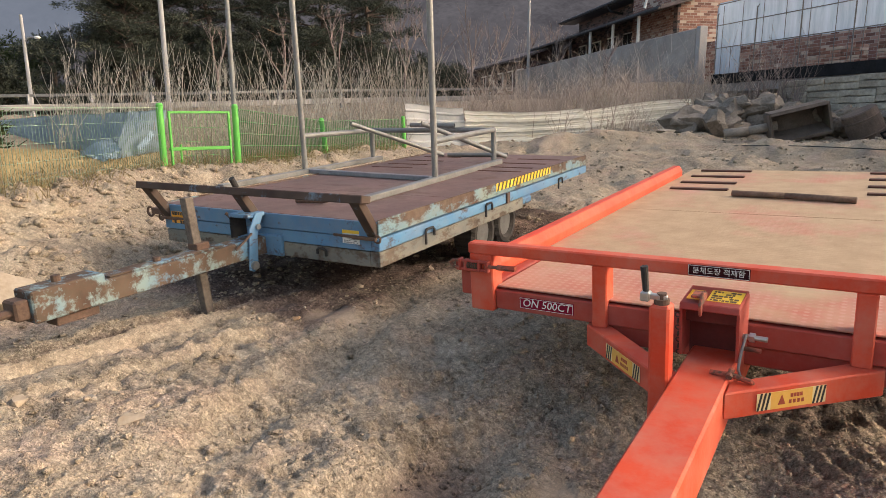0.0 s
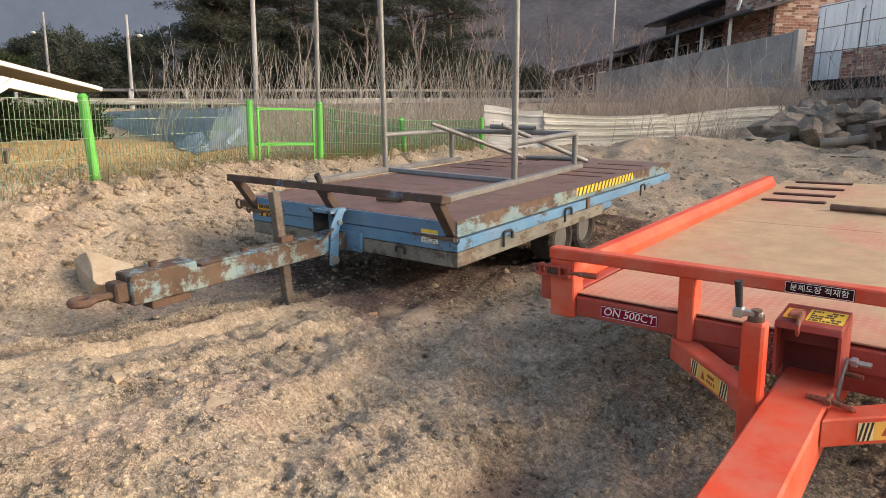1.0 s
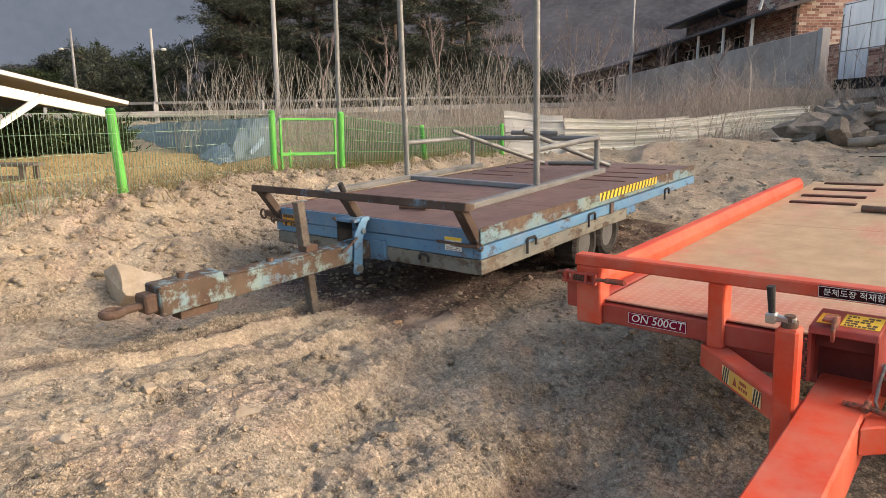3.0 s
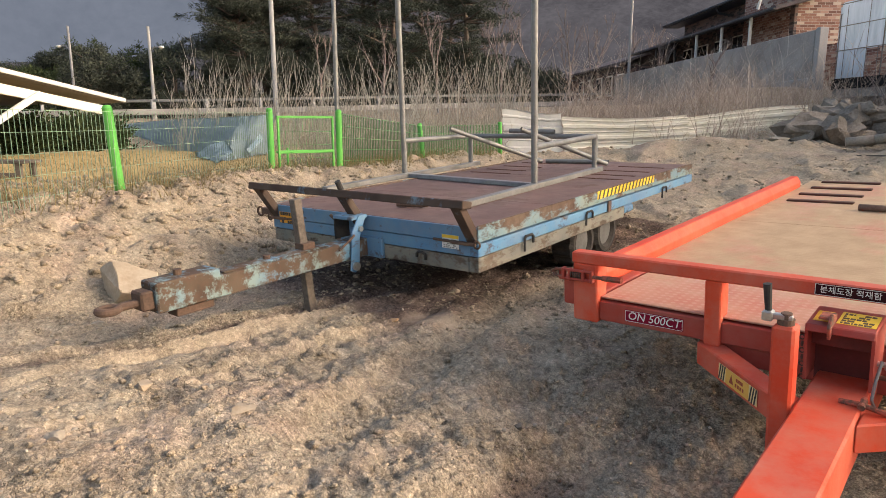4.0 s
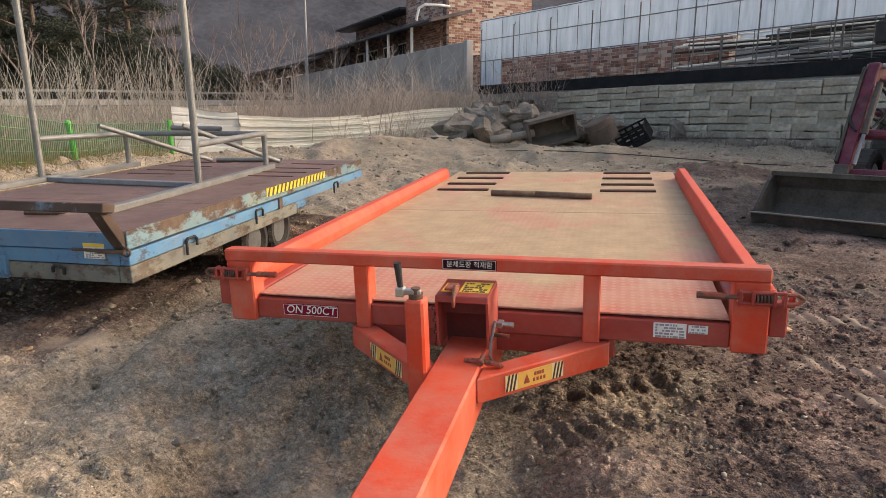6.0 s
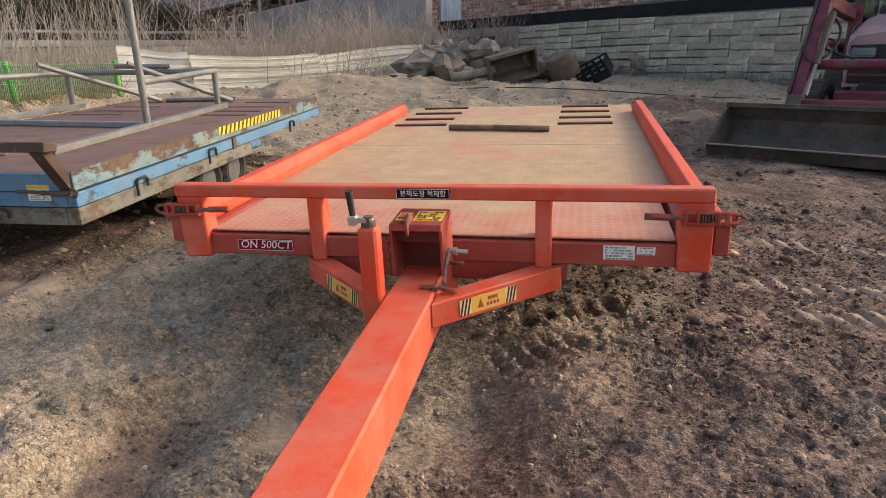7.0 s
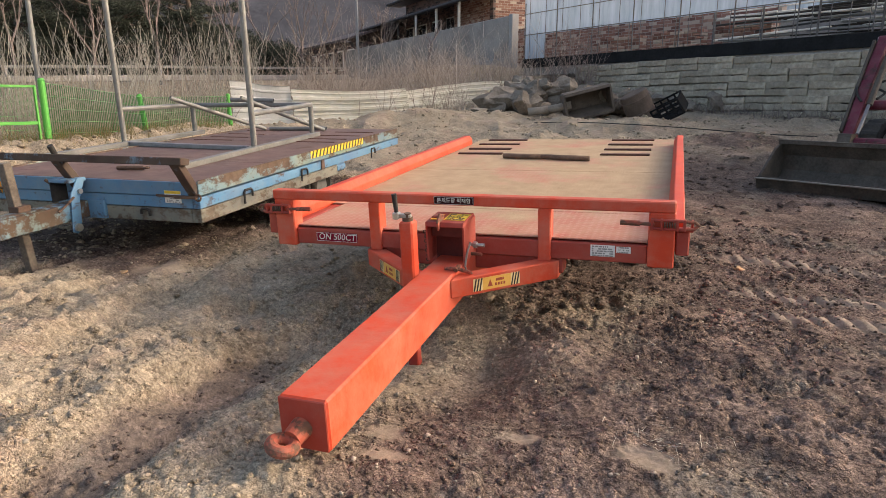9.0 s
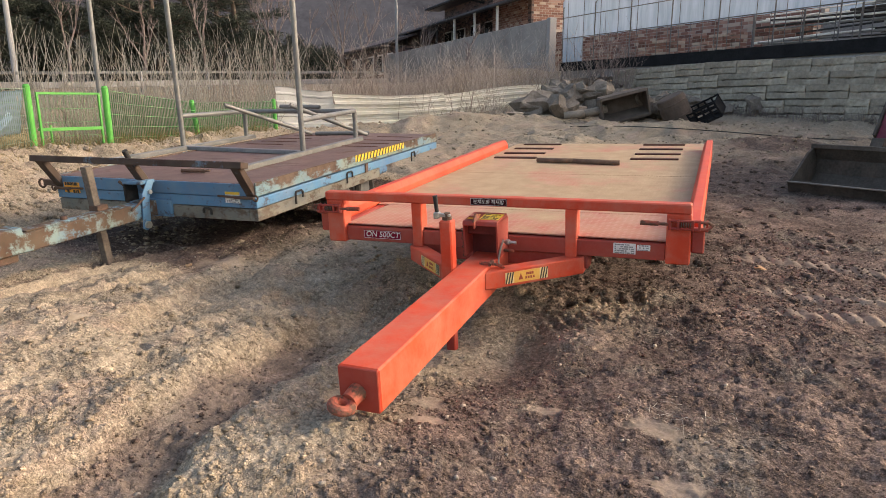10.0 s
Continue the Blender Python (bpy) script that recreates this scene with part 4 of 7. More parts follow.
RUST_ORANGE = painted("rubbed_orange_paint", (0.38, 0.075, 0.042), (0.42, 0.1, 0.06), (0.15, 0.075, 0.05), 0.52, 0.6, (0.35, 0.25, 0.19), 0.4, 14.0)
orange_trailer()

# round pole lying on the orange deck
bm = bmesh.new()
bent(bm, [(0, 0, 0), (0.34, -0.045, 0.002), (0.75, -0.115, 0.0)], 0.022, 12)
pole = part("wooden_pole", bm, WOOD_POLE, None, "", True)
pole.matrix_world = ORANGE_M @ Matrix.Translation((-0.407, 2.53, 0.476))
tagged(pole, "short dark round pole lying on the trailer deck", "pole")


# ---- blue flatbed trailer ----
BLUE_M = basis((0.9971, 0.0761, -0.0003), (-0.076, 0.996, 0.0462), (-3.1415, 3.0751, 0.0142), 0.0)


def blue_trailer():
    T = thing("flatbed_trailer", BLUE_M, "old blue steel flatbed trailer with rusty red deck on bare earth", "trailer")
    W, L = 0.977, 3.97
    # deck in plates with shallow seams
    for y0, y1 in ((0.012, 0.95), (0.954, 2.45), (2.454, L - 0.02)):
        part("deck_plate", box(bmesh.new(), -W + 0.012, W - 0.012, y0, y1, 0.532, 0.545, 0.002), RUST_DECK, T, "rusted red checker plate")
    # upper frame
    for s in (-1, 1):
        part("side_band", box(bmesh.new(), *sorted((s * (W - 0.012), s * W)), 0.0, L, 0.452, 0.556, 0.004), BLUE_RUST, T, "rust-streaked pale blue steel band")
        part("side_channel", box(bmesh.new(), *sorted((s * (W - 0.06), s * (W - 0.003))), 0.004, L + 0.02, 0.362, 0.438, 0.004), BLUE, T, "blue steel side member")
        part("lower_side_beam", box(bmesh.new(), *sorted((s * (W - 0.08), s * (W - 0.006))), 0.01, 2.2, 0.262, 0.356, 0.004), GREY_BLUE, T, "weathered grey-blue lower frame")
        part("bracket", box(bmesh.new(), *sorted((s * (W - 0.08), s * (W - 0.01))), 2.2, 2.42, 0.28, 0.356, 0.02), BLUE, T)
    part("front_band", box(bmesh.new(), -W + 0.013, W - 0.013, -0.004, 0.012, 0.446, 0.543, 0.003), BLUE, T, "dull blue front edge")
    part("front_channel", box(bmesh.new(), -W + 0.06, W - 0.06, 0.002, 0.06, 0.362, 0.44, 0.003), BLUE, T)
    part("lower_front_beam", box(bmesh.new(), -W + 0.08, W - 0.08, 0.006, 0.08, 0.262, 0.356, 0.003), GREY_BLUE, T)
    part("rear_beam", box(bmesh.new(), -W + 0.06, W - 0.06, L - 0.05, L + 0.015, 0.37, 0.44, 0.003), BLUE, T)
    for x in (-0.4, 0.4):
        part("long_beam", box(bmesh.new(), x - 0.05, x + 0.05, 0.08, L - 0.1, 0.3, 0.531, 0.004), GREY_BLUE, T)
    for x0, x1 in ((-0.83, -0.35), (0.36, 0.84)):
        for y in (2.45, 2.75, 3.1, 3.5):
            part("deck_slot", box(bmesh.new(), x0, x1, y - 0.02, y + 0.02, 0.542, 0.55, 0.002), BAR_RUST, T)
    # raised front rail on raking brackets
    rail = bmesh.new()
    prism(rail, [(-0.185, 0.685), (-0.095, 0.675), (-0.085, 0.715), (-0.175, 0.735)], "x", -1.0, 1.0, 0.005)
    part("front_rail", rail, RUST_RAIL, T, "rusted blue-grey front rail")
    for x in (-0.93, -0.02, 0.93):
        bm = bmesh.new()
        prism(bm, [(-0.17, 0.69), (-0.1, 0.682), (0.03, 0.5), (0.005, 0.44), (-0.01, 0.46)], "x", x - 0.035, x + 0.035, 0.003)
        part("rail_bracket", bm, RUST_RAIL, T)
    bm = bmesh.new()
    tube(bm, (-0.03, -0.14, 0.73), (-0.03, -0.17, 0.79), 0.02, 10)
    part("stub_pin", bm, BLACK, T)
    for s in (-1, 1):
        bm = bmesh.new()
        box(bm, *sorted((s * 0.8, s * 0.97)), -0.035, -0.008, 0.435, 0.455, 0.003)
        tube(bm, (s * 0.66, -0.03, 0.452), (s * 0.82, -0.026, 0.448), 0.009, 8)
        ring(bm, (s * 0.98, -0.02, 0.445), 0.022, 0.007, pose(0, 0, 0, 90, 0, 0), 14, 6)
        part("latch", bm, RUST, T, "rusty latch")
    bm = bmesh.new()
    box(bm, -1.12, -1.0, 0.0, 0.05, 0.455, 0.505, 0.006)
    ring(bm, (-1.15, 0.02, 0.47), 0.035, 0.009, pose(0, 0, 0, 90, 0, 0), 16, 6)
    part("side_lug", bm, RUST, T)
    # rope hooks along the side
    for y, z in ((0.55, 0.40), (1.46, 0.42), (3.1, 0.41)):
        for s in (-1, 1):
            bm = bmesh.new()
            x = s * (W + 0.012)
            bent(bm, [(x, y - 0.035, z - 0.1), (x, y - 0.035, z - 0.015), (x, y - 0.02, z), (x, y + 0.055, z), (x, y + 0.075, z - 0.015), (x, y + 0.075, z - 0.06)], 0.009, 8)
            part("rope_hook", bm, BLACK, T, "black rope hook")
    bm = bmesh.new()
    bent(bm, [(0.5, -0.012, 0.31), (0.5, -0.012, 0.335), (0.52, -0.018, 0.35), (0.55, -0.018, 0.35), (0.57, -0.012, 0.335), (0.57, -0.012, 0.3)], 0.009)
    part("rope_hook", bm, BLACK, T, "black rope hook")
    for y in (1.86,):
        part("hasp", box(bmesh.new(), W, W + 0.012, y - 0.03, y + 0.03, 0.36, 0.45, 0.004), RUST, T)
    # hazard strip
    st = plate("hazard_strip", T, pose(W, 2.25, 0.52) @ pose(0, 0, 0, 90, 0, 90), 1.22, 0.064, YELLOW_STICKER, "yellow and black hazard strip", 0.0016)
    for i in range(16):
        x = -0.6 + i * 0.075
        bm = prism(bmesh.new(), [(x, -0.032), (x + 0.03, -0.032), (x + 0.062, 0.032), (x + 0.032, 0.032)], "z", 0.0016, 0.0024)
        bmesh.ops.transform(bm, matrix=pose(W, 2.25, 0.52) @ pose(0, 0, 0, 90, 0, 90), verts=bm.verts)
        part("diagonal_bar", bm, BLACK_INK, st)
    # stickers on the front
    y1 = plate("warning_sticker", T, face_front(-0.8, -0.0045, 0.452), 0.165, 0.085, ORANGE_STICKER, "orange warning sticker with dark print")
    bars(y1, face_front(-0.8, -0.0045, 0.452), 0.16, 0.08, 2, BLACK_INK, 11)
    y2 = plate("data_sticker", T, face_front(0.77, -0.0045, 0.44), 0.13, 0.085, WHITE_STICKER, "white data sticker with small print")
    bars(y2, face_front(0.77, -0.0045, 0.43), 0.12, 0.06, 5, GREY_INK, 12)
    plate("sticker_head", y2, face_front(0.77, -0.0052, 0.472), 0.128, 0.02, YELLOW_STICKER, "yellow head of the sticker")
    # axle, wheels
    part("axle", tube(bmesh.new(), (-0.7, 1.85, 0.13), (0.7, 1.85, 0.13), 0.045), GREY_BLUE, T)
    for s in (-1, 1):
        wheel(T, (s * 0.78, 1.62, 0.14), 0.2, 0.2)
        wheel(T, (s * 0.78, 2.06, 0.16), 0.2, 0.2)
        part("spring_hanger", box(bmesh.new(), s * 0.6 - 0.04, s * 0.6 + 0.04, 1.4, 2.3, 0.2, 0.3, 0.005), RUST, T)
    # drawbar with sleeve, cap and eye
    bm = bmesh.new()
    prism(bm, [(-0.065, 0.27), (0.065, 0.27), (0.065, 0.39), (-0.065, 0.39)], "y", -1.36, 0.05, 0.006)
    part("drawbar", bm, BLUE_WORN, T, "blue drawbar with large rust patches")
    bm = bmesh.new()
    prism(bm, [(-0.078, 0.275), (0.078, 0.275), (0.078, 0.435), (-0.078, 0.435)], "y", -1.53, -1.16, 0.008)
    part("drawbar_sleeve", bm, BLUE_WORN, T)
    part("skid", box(bmesh.new(), -0.05, 0.05, -1.42, -1.2, 0.225, 0.272, 0.004), RUST, T)
    bm = bmesh.new()
    box(bm, -0.055, 0.055, -1.6, -1.53, 0.3, 0.4, 0.01)
    box(bm, -0.03, 0.03, -1.7, -1.58, 0.325, 0.36, 0.012)
    ring(bm, (0, -1.74, 0.342), 0.045, 0.02, None, 22, 10)
    part("towing_eye", bm, RUST, T, "thick rusty towing eye")
    for x, y in ((-0.01, -1.36), (0.0, -0.8)):
        bm = tube(bmesh.new(), (x, y, 0.385 if y > -1 else 0.43), (x, y, 0.425 if y > -1 else 0.465), 0.022, 10)
        part("bolt", bm, RUST, T)
    part("top_plate", box(bmesh.new(), -0.05, 0.05, -1.12, -0.35, 0.391, 0.402, 0.003), BLUE_WORN, T)
    # prop leg through the drawbar
    bm = bmesh.new()
    prism(bm, [(-0.028, -0.028), (0.028, -0.028), (0.028, 0.028), (-0.028, 0.028)], "z", -0.06, 0.72, 0.004)
    bmesh.ops.transform(bm, matrix=pose(-0.02, -0.48, 0, 3, -2, 0), verts=bm.verts)
    part("prop_leg", bm, RUST_LEG, T, "weathered brown prop leg")
    part("leg_collar", box(bmesh.new(), -0.062, 0.022, -0.535, -0.44, 0.39, 0.44, 0.004), RUST, T, "rusty collar round the prop leg")
    # hitch box and swinging side plate
    hb = part("hitch_box", box(bmesh.new(), -0.11, 0.07, -0.16, -0.01, 0.53, 0.555, 0.005), BLUE, T)
    part("side_cheek", box(bmesh.new(), -0.11, -0.1, -0.155, -0.02, 0.39, 0.53, 0.002), BLACK, hb)
    bm = bmesh.new()
    prism(bm, [(-0.2, 0.2), (-0.16, 0.18), (-0.12, 0.2), (-0.1, 0.42), (-0.03, 0.56), (-0.1, 0.56), (-0.17, 0.46)], "x", 0.071, 0.083, 0.003)
    sp = part("swing_plate", bm, BLUE, T, "pale blue swinging plate")
    bm = tube(bmesh.new(), (0.08, -0.16, 0.225), (0.105, -0.16, 0.225), 0.028, 14)
    part("bolt", bm, STEEL, sp)
    part("bolt", tube(bmesh.new(), (0.08, -0.1, 0.47), (0.1, -0.1, 0.47), 0.018, 12), STEEL, sp)
    bm = bmesh.new()
    bent(bm, [(0.09, -0.3, 0.36), (0.1, -0.22, 0.41), (0.1, -0.17, 0.44)], 0.008)
    part("release_lever", bm, RUST, T)
    part("release_lever", bent(bmesh.new(), [Vector((-0.2, -0.1, 0.54)), Vector((-0.16, -0.08, 0.5)), Vector((-0.12, -0.06, 0.48))], 0.012), RUST, T)
    part("drawbar_socket", box(bmesh.new(), -0.2, 0.2, -0.02, 0.05, 0.262, 0.4, 0.005), BLUE, T)
    return T


BLUE_WORN = painted("flaking_blue_paint_on_rust", (0.085, 0.21, 0.34), (0.2, 0.29, 0.3), (0.1, 0.06, 0.042), 0.53, 0.6, (0.26, 0.22, 0.16), 0.35, 9.0, (1, 1, 1), 0, 0, 0.05)
RUST_LEG = plain("brown_weathered_steel", (0.06, 0.048, 0.04), (0.2, 0.165, 0.135), 0.85, 0.1, 6.0, 50.0, 0.4)
blue_trailer()

# tools lying on the blue deck
bm = bmesh.new()
tube(bm, (0, 0, 0.02), (0.2, 0.03, 0.02), 0.016, 8)
ring(bm, (0.22, 0.035, 0.02), 0.02, 0.008, None, 12, 6)
tool = part("iron_bar", bm, RUST, None)
tool.matrix_world = BLUE_M @ pose(0.02, 0.35, 0.545, 0, 0, 5)
tagged(tool, "short rusty iron bar lying on the blue deck", "iron bar")


# ---- pipe frame that stands on the blue deck ----
def pipe_frame():
    T = thing("scaffold", BLUE_M @ Matrix.Translation((0, 0, 0.545)), "grey galvanised pipe frame with tall posts on the blue trailer", "scaffold")
    def loc(p):
        return Vector(p) - Vector((0, 0, 0.545))
    for p, q in (((0.47, 0.5), (0.345, 3.06)), ((-1.1, 0.66), (-1.175, 3.08))):
        part("base_beam", beam(bmesh.new(), loc((*p, 0.567)), loc((*q, 0.567)), 0.07, 0.045, 0.005), GALV, T)
    part("cross_beam", beam(bmesh.new(), loc((0.36, 1.66, 0.567)), loc((-1.1, 1.79, 0.567)), 0.06, 0.042, 0.005), GALV_DARK, T)
    p1, p2, p3, p4 = (0.406, 1.64), (-1.178, 1.8), (0.329, 2.96), (-1.178, 2.94)
    for p, lean in ((p1, 0.0), (p2, 0.0)):
        part("tall_post", hollow(bmesh.new(), loc((*p, 0.58)), loc((p[0] + lean, p[1], 3.3)), 0.027), GALV, T)
    for p, z in ((p3, 0.885), (p4, 0.87)):
        part("short_post", hollow(bmesh.new(), loc((*p, 0.58)), loc((*p, z)), 0.027), GALV, T)
    for p, q in (((*p1, 0.885), (*p3, 0.897)), ((*p2, 0.905), (*p4, 0.885)), ((*p4, 0.885), (*p3, 0.893))):
        part("rail", hollow(bmesh.new(), loc(p), loc(q), 0.026), GALV, T)
    return T


GALV_DARK = plain("darkened_galvanised_steel", (0.2, 0.2, 0.22), (0.32, 0.32, 0.33), 0.6, 0.5, 6.0, 50.0, 0.15)
pipe_frame()
for n, (p, q) in enumerate((((-1.14, 2.52, 0.985), (-0.59, 3.52, 0.57)), ((-0.27, 2.54, 0.985), (0.31, 3.3, 0.59)), ((-0.54, 3.54, 0.57), (0.16, 3.68, 0.57)), ((-0.61, 2.87, 0.95), (-0.1, 2.92, 0.94)))):
    ob = part("loose_pipe", hollow(bmesh.new(), Vector((0, 0, 0)), Vector(q) - Vector(p), 0.024), GALV, None)
    ob.matrix_world = BLUE_M @ Matrix.Translation(p)
    tagged(ob, "loose grey galvanised pipe leaning across the scaffold", "pipe", "loose pipes on the blue trailer")


# ---- more materials ----
def brick_mat(name, tones, mortar):
    """Courses of bricks, each with a tone of its own."""
    m, nt, bs, vec = start_mat(name)
    ax, mp = nt.nodes.new("ShaderNodeSeparateXYZ"), nt.nodes.new("ShaderNodeCombineXYZ")
    nt.links.new(vec, ax.inputs[0])
    along, wide, tall = math_plain(nt, "ADD", ax.outputs[0], ax.outputs[1]), 0.29, 0.098
    row = math_plain(nt, "FLOOR", math_plain(nt, "DIVIDE", ax.outputs[2], tall))
    shift = math_plain(nt, "MULTIPLY", math_plain(nt, "MODULO", row, 2.0), 0.5)
    col_ = math_plain(nt, "FLOOR", math_plain(nt, "ADD", math_plain(nt, "DIVIDE", along, wide), shift))
    nt.links.new(col_, mp.inputs[0])
    nt.links.new(row, mp.inputs[1])
    wn_ = nt.nodes.new("ShaderNodeTexWhiteNoise")
    wn_.noise_dimensions = "2D"
    nt.links.new(mp.outputs[0], wn_.inputs["Vector"])
    r = nt.nodes.new("ShaderNodeValToRGB")
    r.color_ramp.interpolation = "CONSTANT"
    for k, c in enumerate(tones):
        e = r.color_ramp.elements[k] if k < 2 else r.color_ramp.elements.new(0.5)
        e.position, e.color = k / len(tones), (*c, 1)
    nt.links.new(wn_.outputs["Value"], r.inputs[0])
    u = math_plain(nt, "FRACT", math_plain(nt, "ADD", math_plain(nt, "DIVIDE", along, wide), shift))
    v = math_plain(nt, "FRACT", math_plain(nt, "DIVIDE", ax.outputs[2], tall))
    joint = math_node(nt, "MAXIMUM", math_plain(nt, "LESS_THAN", u, 0.045), math_plain(nt, "LESS_THAN", v, 0.13))
    col = mix_col(nt, math_node(nt, "MULTIPLY", noise_node(nt, vec, 5.0, 5.0), 0.45), r.outputs[0], tuple(0.5 * c for c in tones[0]))
    col = mix_col(nt, joint, col, mortar)
    nt.links.new(col, bs.inputs["Base Color"])
    bs.inputs["Roughness"].default_value = 0.9
    bump(nt, bs, joint, -0.5, 0.01)
    return m


def film_mat():
    m, nt, bs, vec = start_mat("greenhouse_film")
    mp = nt.nodes.new("ShaderNodeMapping")
    mp.inputs["Scale"].default_value = (1.0, 1.0, 0.12)
    nt.links.new(vec, mp.inputs[0])
    col = ramp_pair(nt, noise_node(nt, mp.outputs[0], 5.0, 8.0, 0.65), (0.27, 0.35, 0.46), (0.47, 0.56, 0.68), 0.3, 0.7)
    nt.links.new(col, bs.inputs["Base Color"])
    bs.inputs["Roughness"].default_value = 0.32
    tr = nt.nodes.new("ShaderNodeBsdfTranslucent")
    nt.links.new(col, tr.inputs[0])
    mx = nt.nodes.new("ShaderNodeMixShader")
    mx.inputs[0].default_value = 0.3
    nt.links.new(bs.outputs[0], mx.inputs[1])
    nt.links.new(tr.outputs[0], mx.inputs[2])
    nt.links.new(mx.outputs[0], nt.nodes["Material Output"].inputs[0])
    bump(nt, bs, noise_node(nt, mp.outputs[0], 9.0, 5.0), 0.5, 0.03)
    return m


def leaf_mat(name, a, b, trans=0.25):
    m, nt, bs, vec = start_mat(name)
    geo = nt.nodes.new("ShaderNodeNewGeometry")
    fac = math_node(nt, "ADD", math_node(nt, "MULTIPLY", geo.outputs["Random Per Island"], 0.55), math_node(nt, "MULTIPLY", noise_node(nt, vec, 0.6), 0.45))
    col = ramp_pair(nt, fac, a, b, 0.25, 0.75)
    nt.links.new(col, bs.inputs["Base Color"])
    bs.inputs["Roughness"].default_value, bs.inputs["Specular IOR Level"].default_value = 0.75, 0.2
    tr = nt.nodes.new("ShaderNodeBsdfTranslucent")
    nt.links.new(col, tr.inputs[0])
    mx = nt.nodes.new("ShaderNodeMixShader")
    mx.inputs[0].default_value = trans
    nt.links.new(bs.outputs[0], mx.inputs[1])
    nt.links.new(tr.outputs[0], mx.inputs[2])
    nt.links.new(mx.outputs[0], nt.nodes["Material Output"].inputs[0])
    return m


BRICK = brick_mat("mottled_red_brick", ((0.17, 0.085, 0.068), (0.32, 0.185, 0.15), (0.42, 0.27, 0.22), (0.27, 0.135, 0.105), (0.52, 0.43, 0.36), (0.36, 0.22, 0.18)), (0.36, 0.32, 0.29))
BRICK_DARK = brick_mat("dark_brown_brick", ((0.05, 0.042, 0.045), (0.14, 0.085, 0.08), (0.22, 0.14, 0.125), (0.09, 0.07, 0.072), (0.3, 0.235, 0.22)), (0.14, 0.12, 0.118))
CONCRETE = plain("weathered_grey_concrete", (0.22, 0.206, 0.196), (0.41, 0.387, 0.37), 0.9, 0, 0.9, 20.0, 0.2)
CONCRETE_PALE = plain("pale_concrete", (0.27, 0.27, 0.28), (0.38, 0.375, 0.375), 0.9, 0, 1.0, 20.0, 0.2)
BLOCK = plain("stained_concrete_block", (0.2, 0.172, 0.135), (0.56, 0.495, 0.4), 0.9, 0, 1.6, 16.0, 0.8, 0.3)
ROOF = plain("dark_brown_roof_shingle", (0.06, 0.05, 0.055), (0.13, 0.105, 0.11), 0.9, 0, 2.0, 20.0, 0.3)
TRIM_DARK = plain("dark_metal_gutter", (0.03, 0.03, 0.035), (0.06, 0.06, 0.065), 0.5, 0.2, 3.0, 20.0, 0.1)
WHITE = plain("dull_white_paint", (0.62, 0.61, 0.58), (0.76, 0.75, 0.72), 0.6, 0, 2.0, 25.0, 0.1)
GLASS = plain("dark_window_glass", (0.02, 0.025, 0.03), (0.045, 0.05, 0.06), 0.08, 0, 1.0, 8.0, 0.0)
FRAME_DARK = plain("dark_weathered_frame_steel", (0.08, 0.078, 0.08), (0.17, 0.16, 0.16), 0.6, 0.2, 6.0, 50.0, 0.1)
FILM = film_mat()
FILM.use_backface_culling = False
BLACK_SHEET = plain("black_plastic_sheet", (0.01, 0.01, 0.011), (0.025, 0.025, 0.027), 0.85, 0, 3.0, 20.0, 0.4, 0.0, 0.15)
TARP = plain("faded_blue_grey_tarpaulin", (0.19, 0.26, 0.31), (0.3, 0.37, 0.41), 0.5, 0, 0.9, 9.0, 0.4)
PINE = leaf_mat("dark_pine_needles", (0.03, 0.038, 0.031), (0.088, 0.098, 0.074), 0.15)
HEDGE = leaf_mat("olive_evergreen_leaves", (0.03, 0.045, 0.017), (0.08, 0.1, 0.04), 0.2)
BARK = plain("grey_brown_bark", (0.06, 0.045, 0.037), (0.14, 0.11, 0.09), 0.95, 0, 4.0, 30.0, 0.6)
BARE = plain("bare_grey_twigs", (0.15, 0.115, 0.105), (0.27, 0.22, 0.205), 0.95, 0, 4.0, 30.0, 0.0)
REED = leaf_mat("dry_straw_stalks", (0.4, 0.36, 0.3), (0.72, 0.68, 0.6), 0.35)
BRAMBLE = leaf_mat("dry_bramble_stalks", (0.4, 0.33, 0.275), (0.7, 0.61, 0.53), 0.35)
GRASS = leaf_mat("dry_grass_blades", (0.22, 0.17, 0.075), (0.5, 0.39, 0.2), 0.3)
MAROON_PAINT = painted("faded_maroon_tractor_paint", (0.11, 0.014, 0.034), (0.16, 0.022, 0.046), (0.06, 0.04, 0.036), 0.4, 0.45, (0.22, 0.17, 0.15), 0.4)
HOOD_PAINT = painted("chalky_maroon_hood_paint", (0.34, 0.19, 0.23), (0.42, 0.25, 0.29), (0.2, 0.12, 0.12), 0.22, 0.4, (0.45, 0.38, 0.36), 0.4)
BUCKET = plain("dark_worn_bucket_steel", (0.045, 0.037, 0.03), (0.13, 0.108, 0.088), 0.75, 0.2, 4.0, 40.0, 0.4)
def clear_mat():
    m, nt, bs, vec = start_mat("clear_cab_glass")
    tr, gl, mx, fr = (nt.nodes.new("ShaderNode" + k) for k in ("BsdfTransparent", "BsdfGlossy", "MixShader", "Fresnel"))
    tr.inputs[0].default_value, gl.inputs["Roughness"].default_value = (0.7, 0.78, 0.77, 1), 0.03
    for a, b in ((fr.outputs[0], mx.inputs[0]), (tr.outputs[0], mx.inputs[1]), (gl.outputs[0], mx.inputs[2]), (mx.outputs[0], nt.nodes["Material Output"].inputs[0])):
        nt.links.new(a, b)
    return m


CLEAR_GLASS = clear_mat()
CAB_GLASS = plain("dim_cab_glass", (0.1, 0.13, 0.14), (0.2, 0.24, 0.25), 0.08, 0, 0.8, 6.0, 0.0)


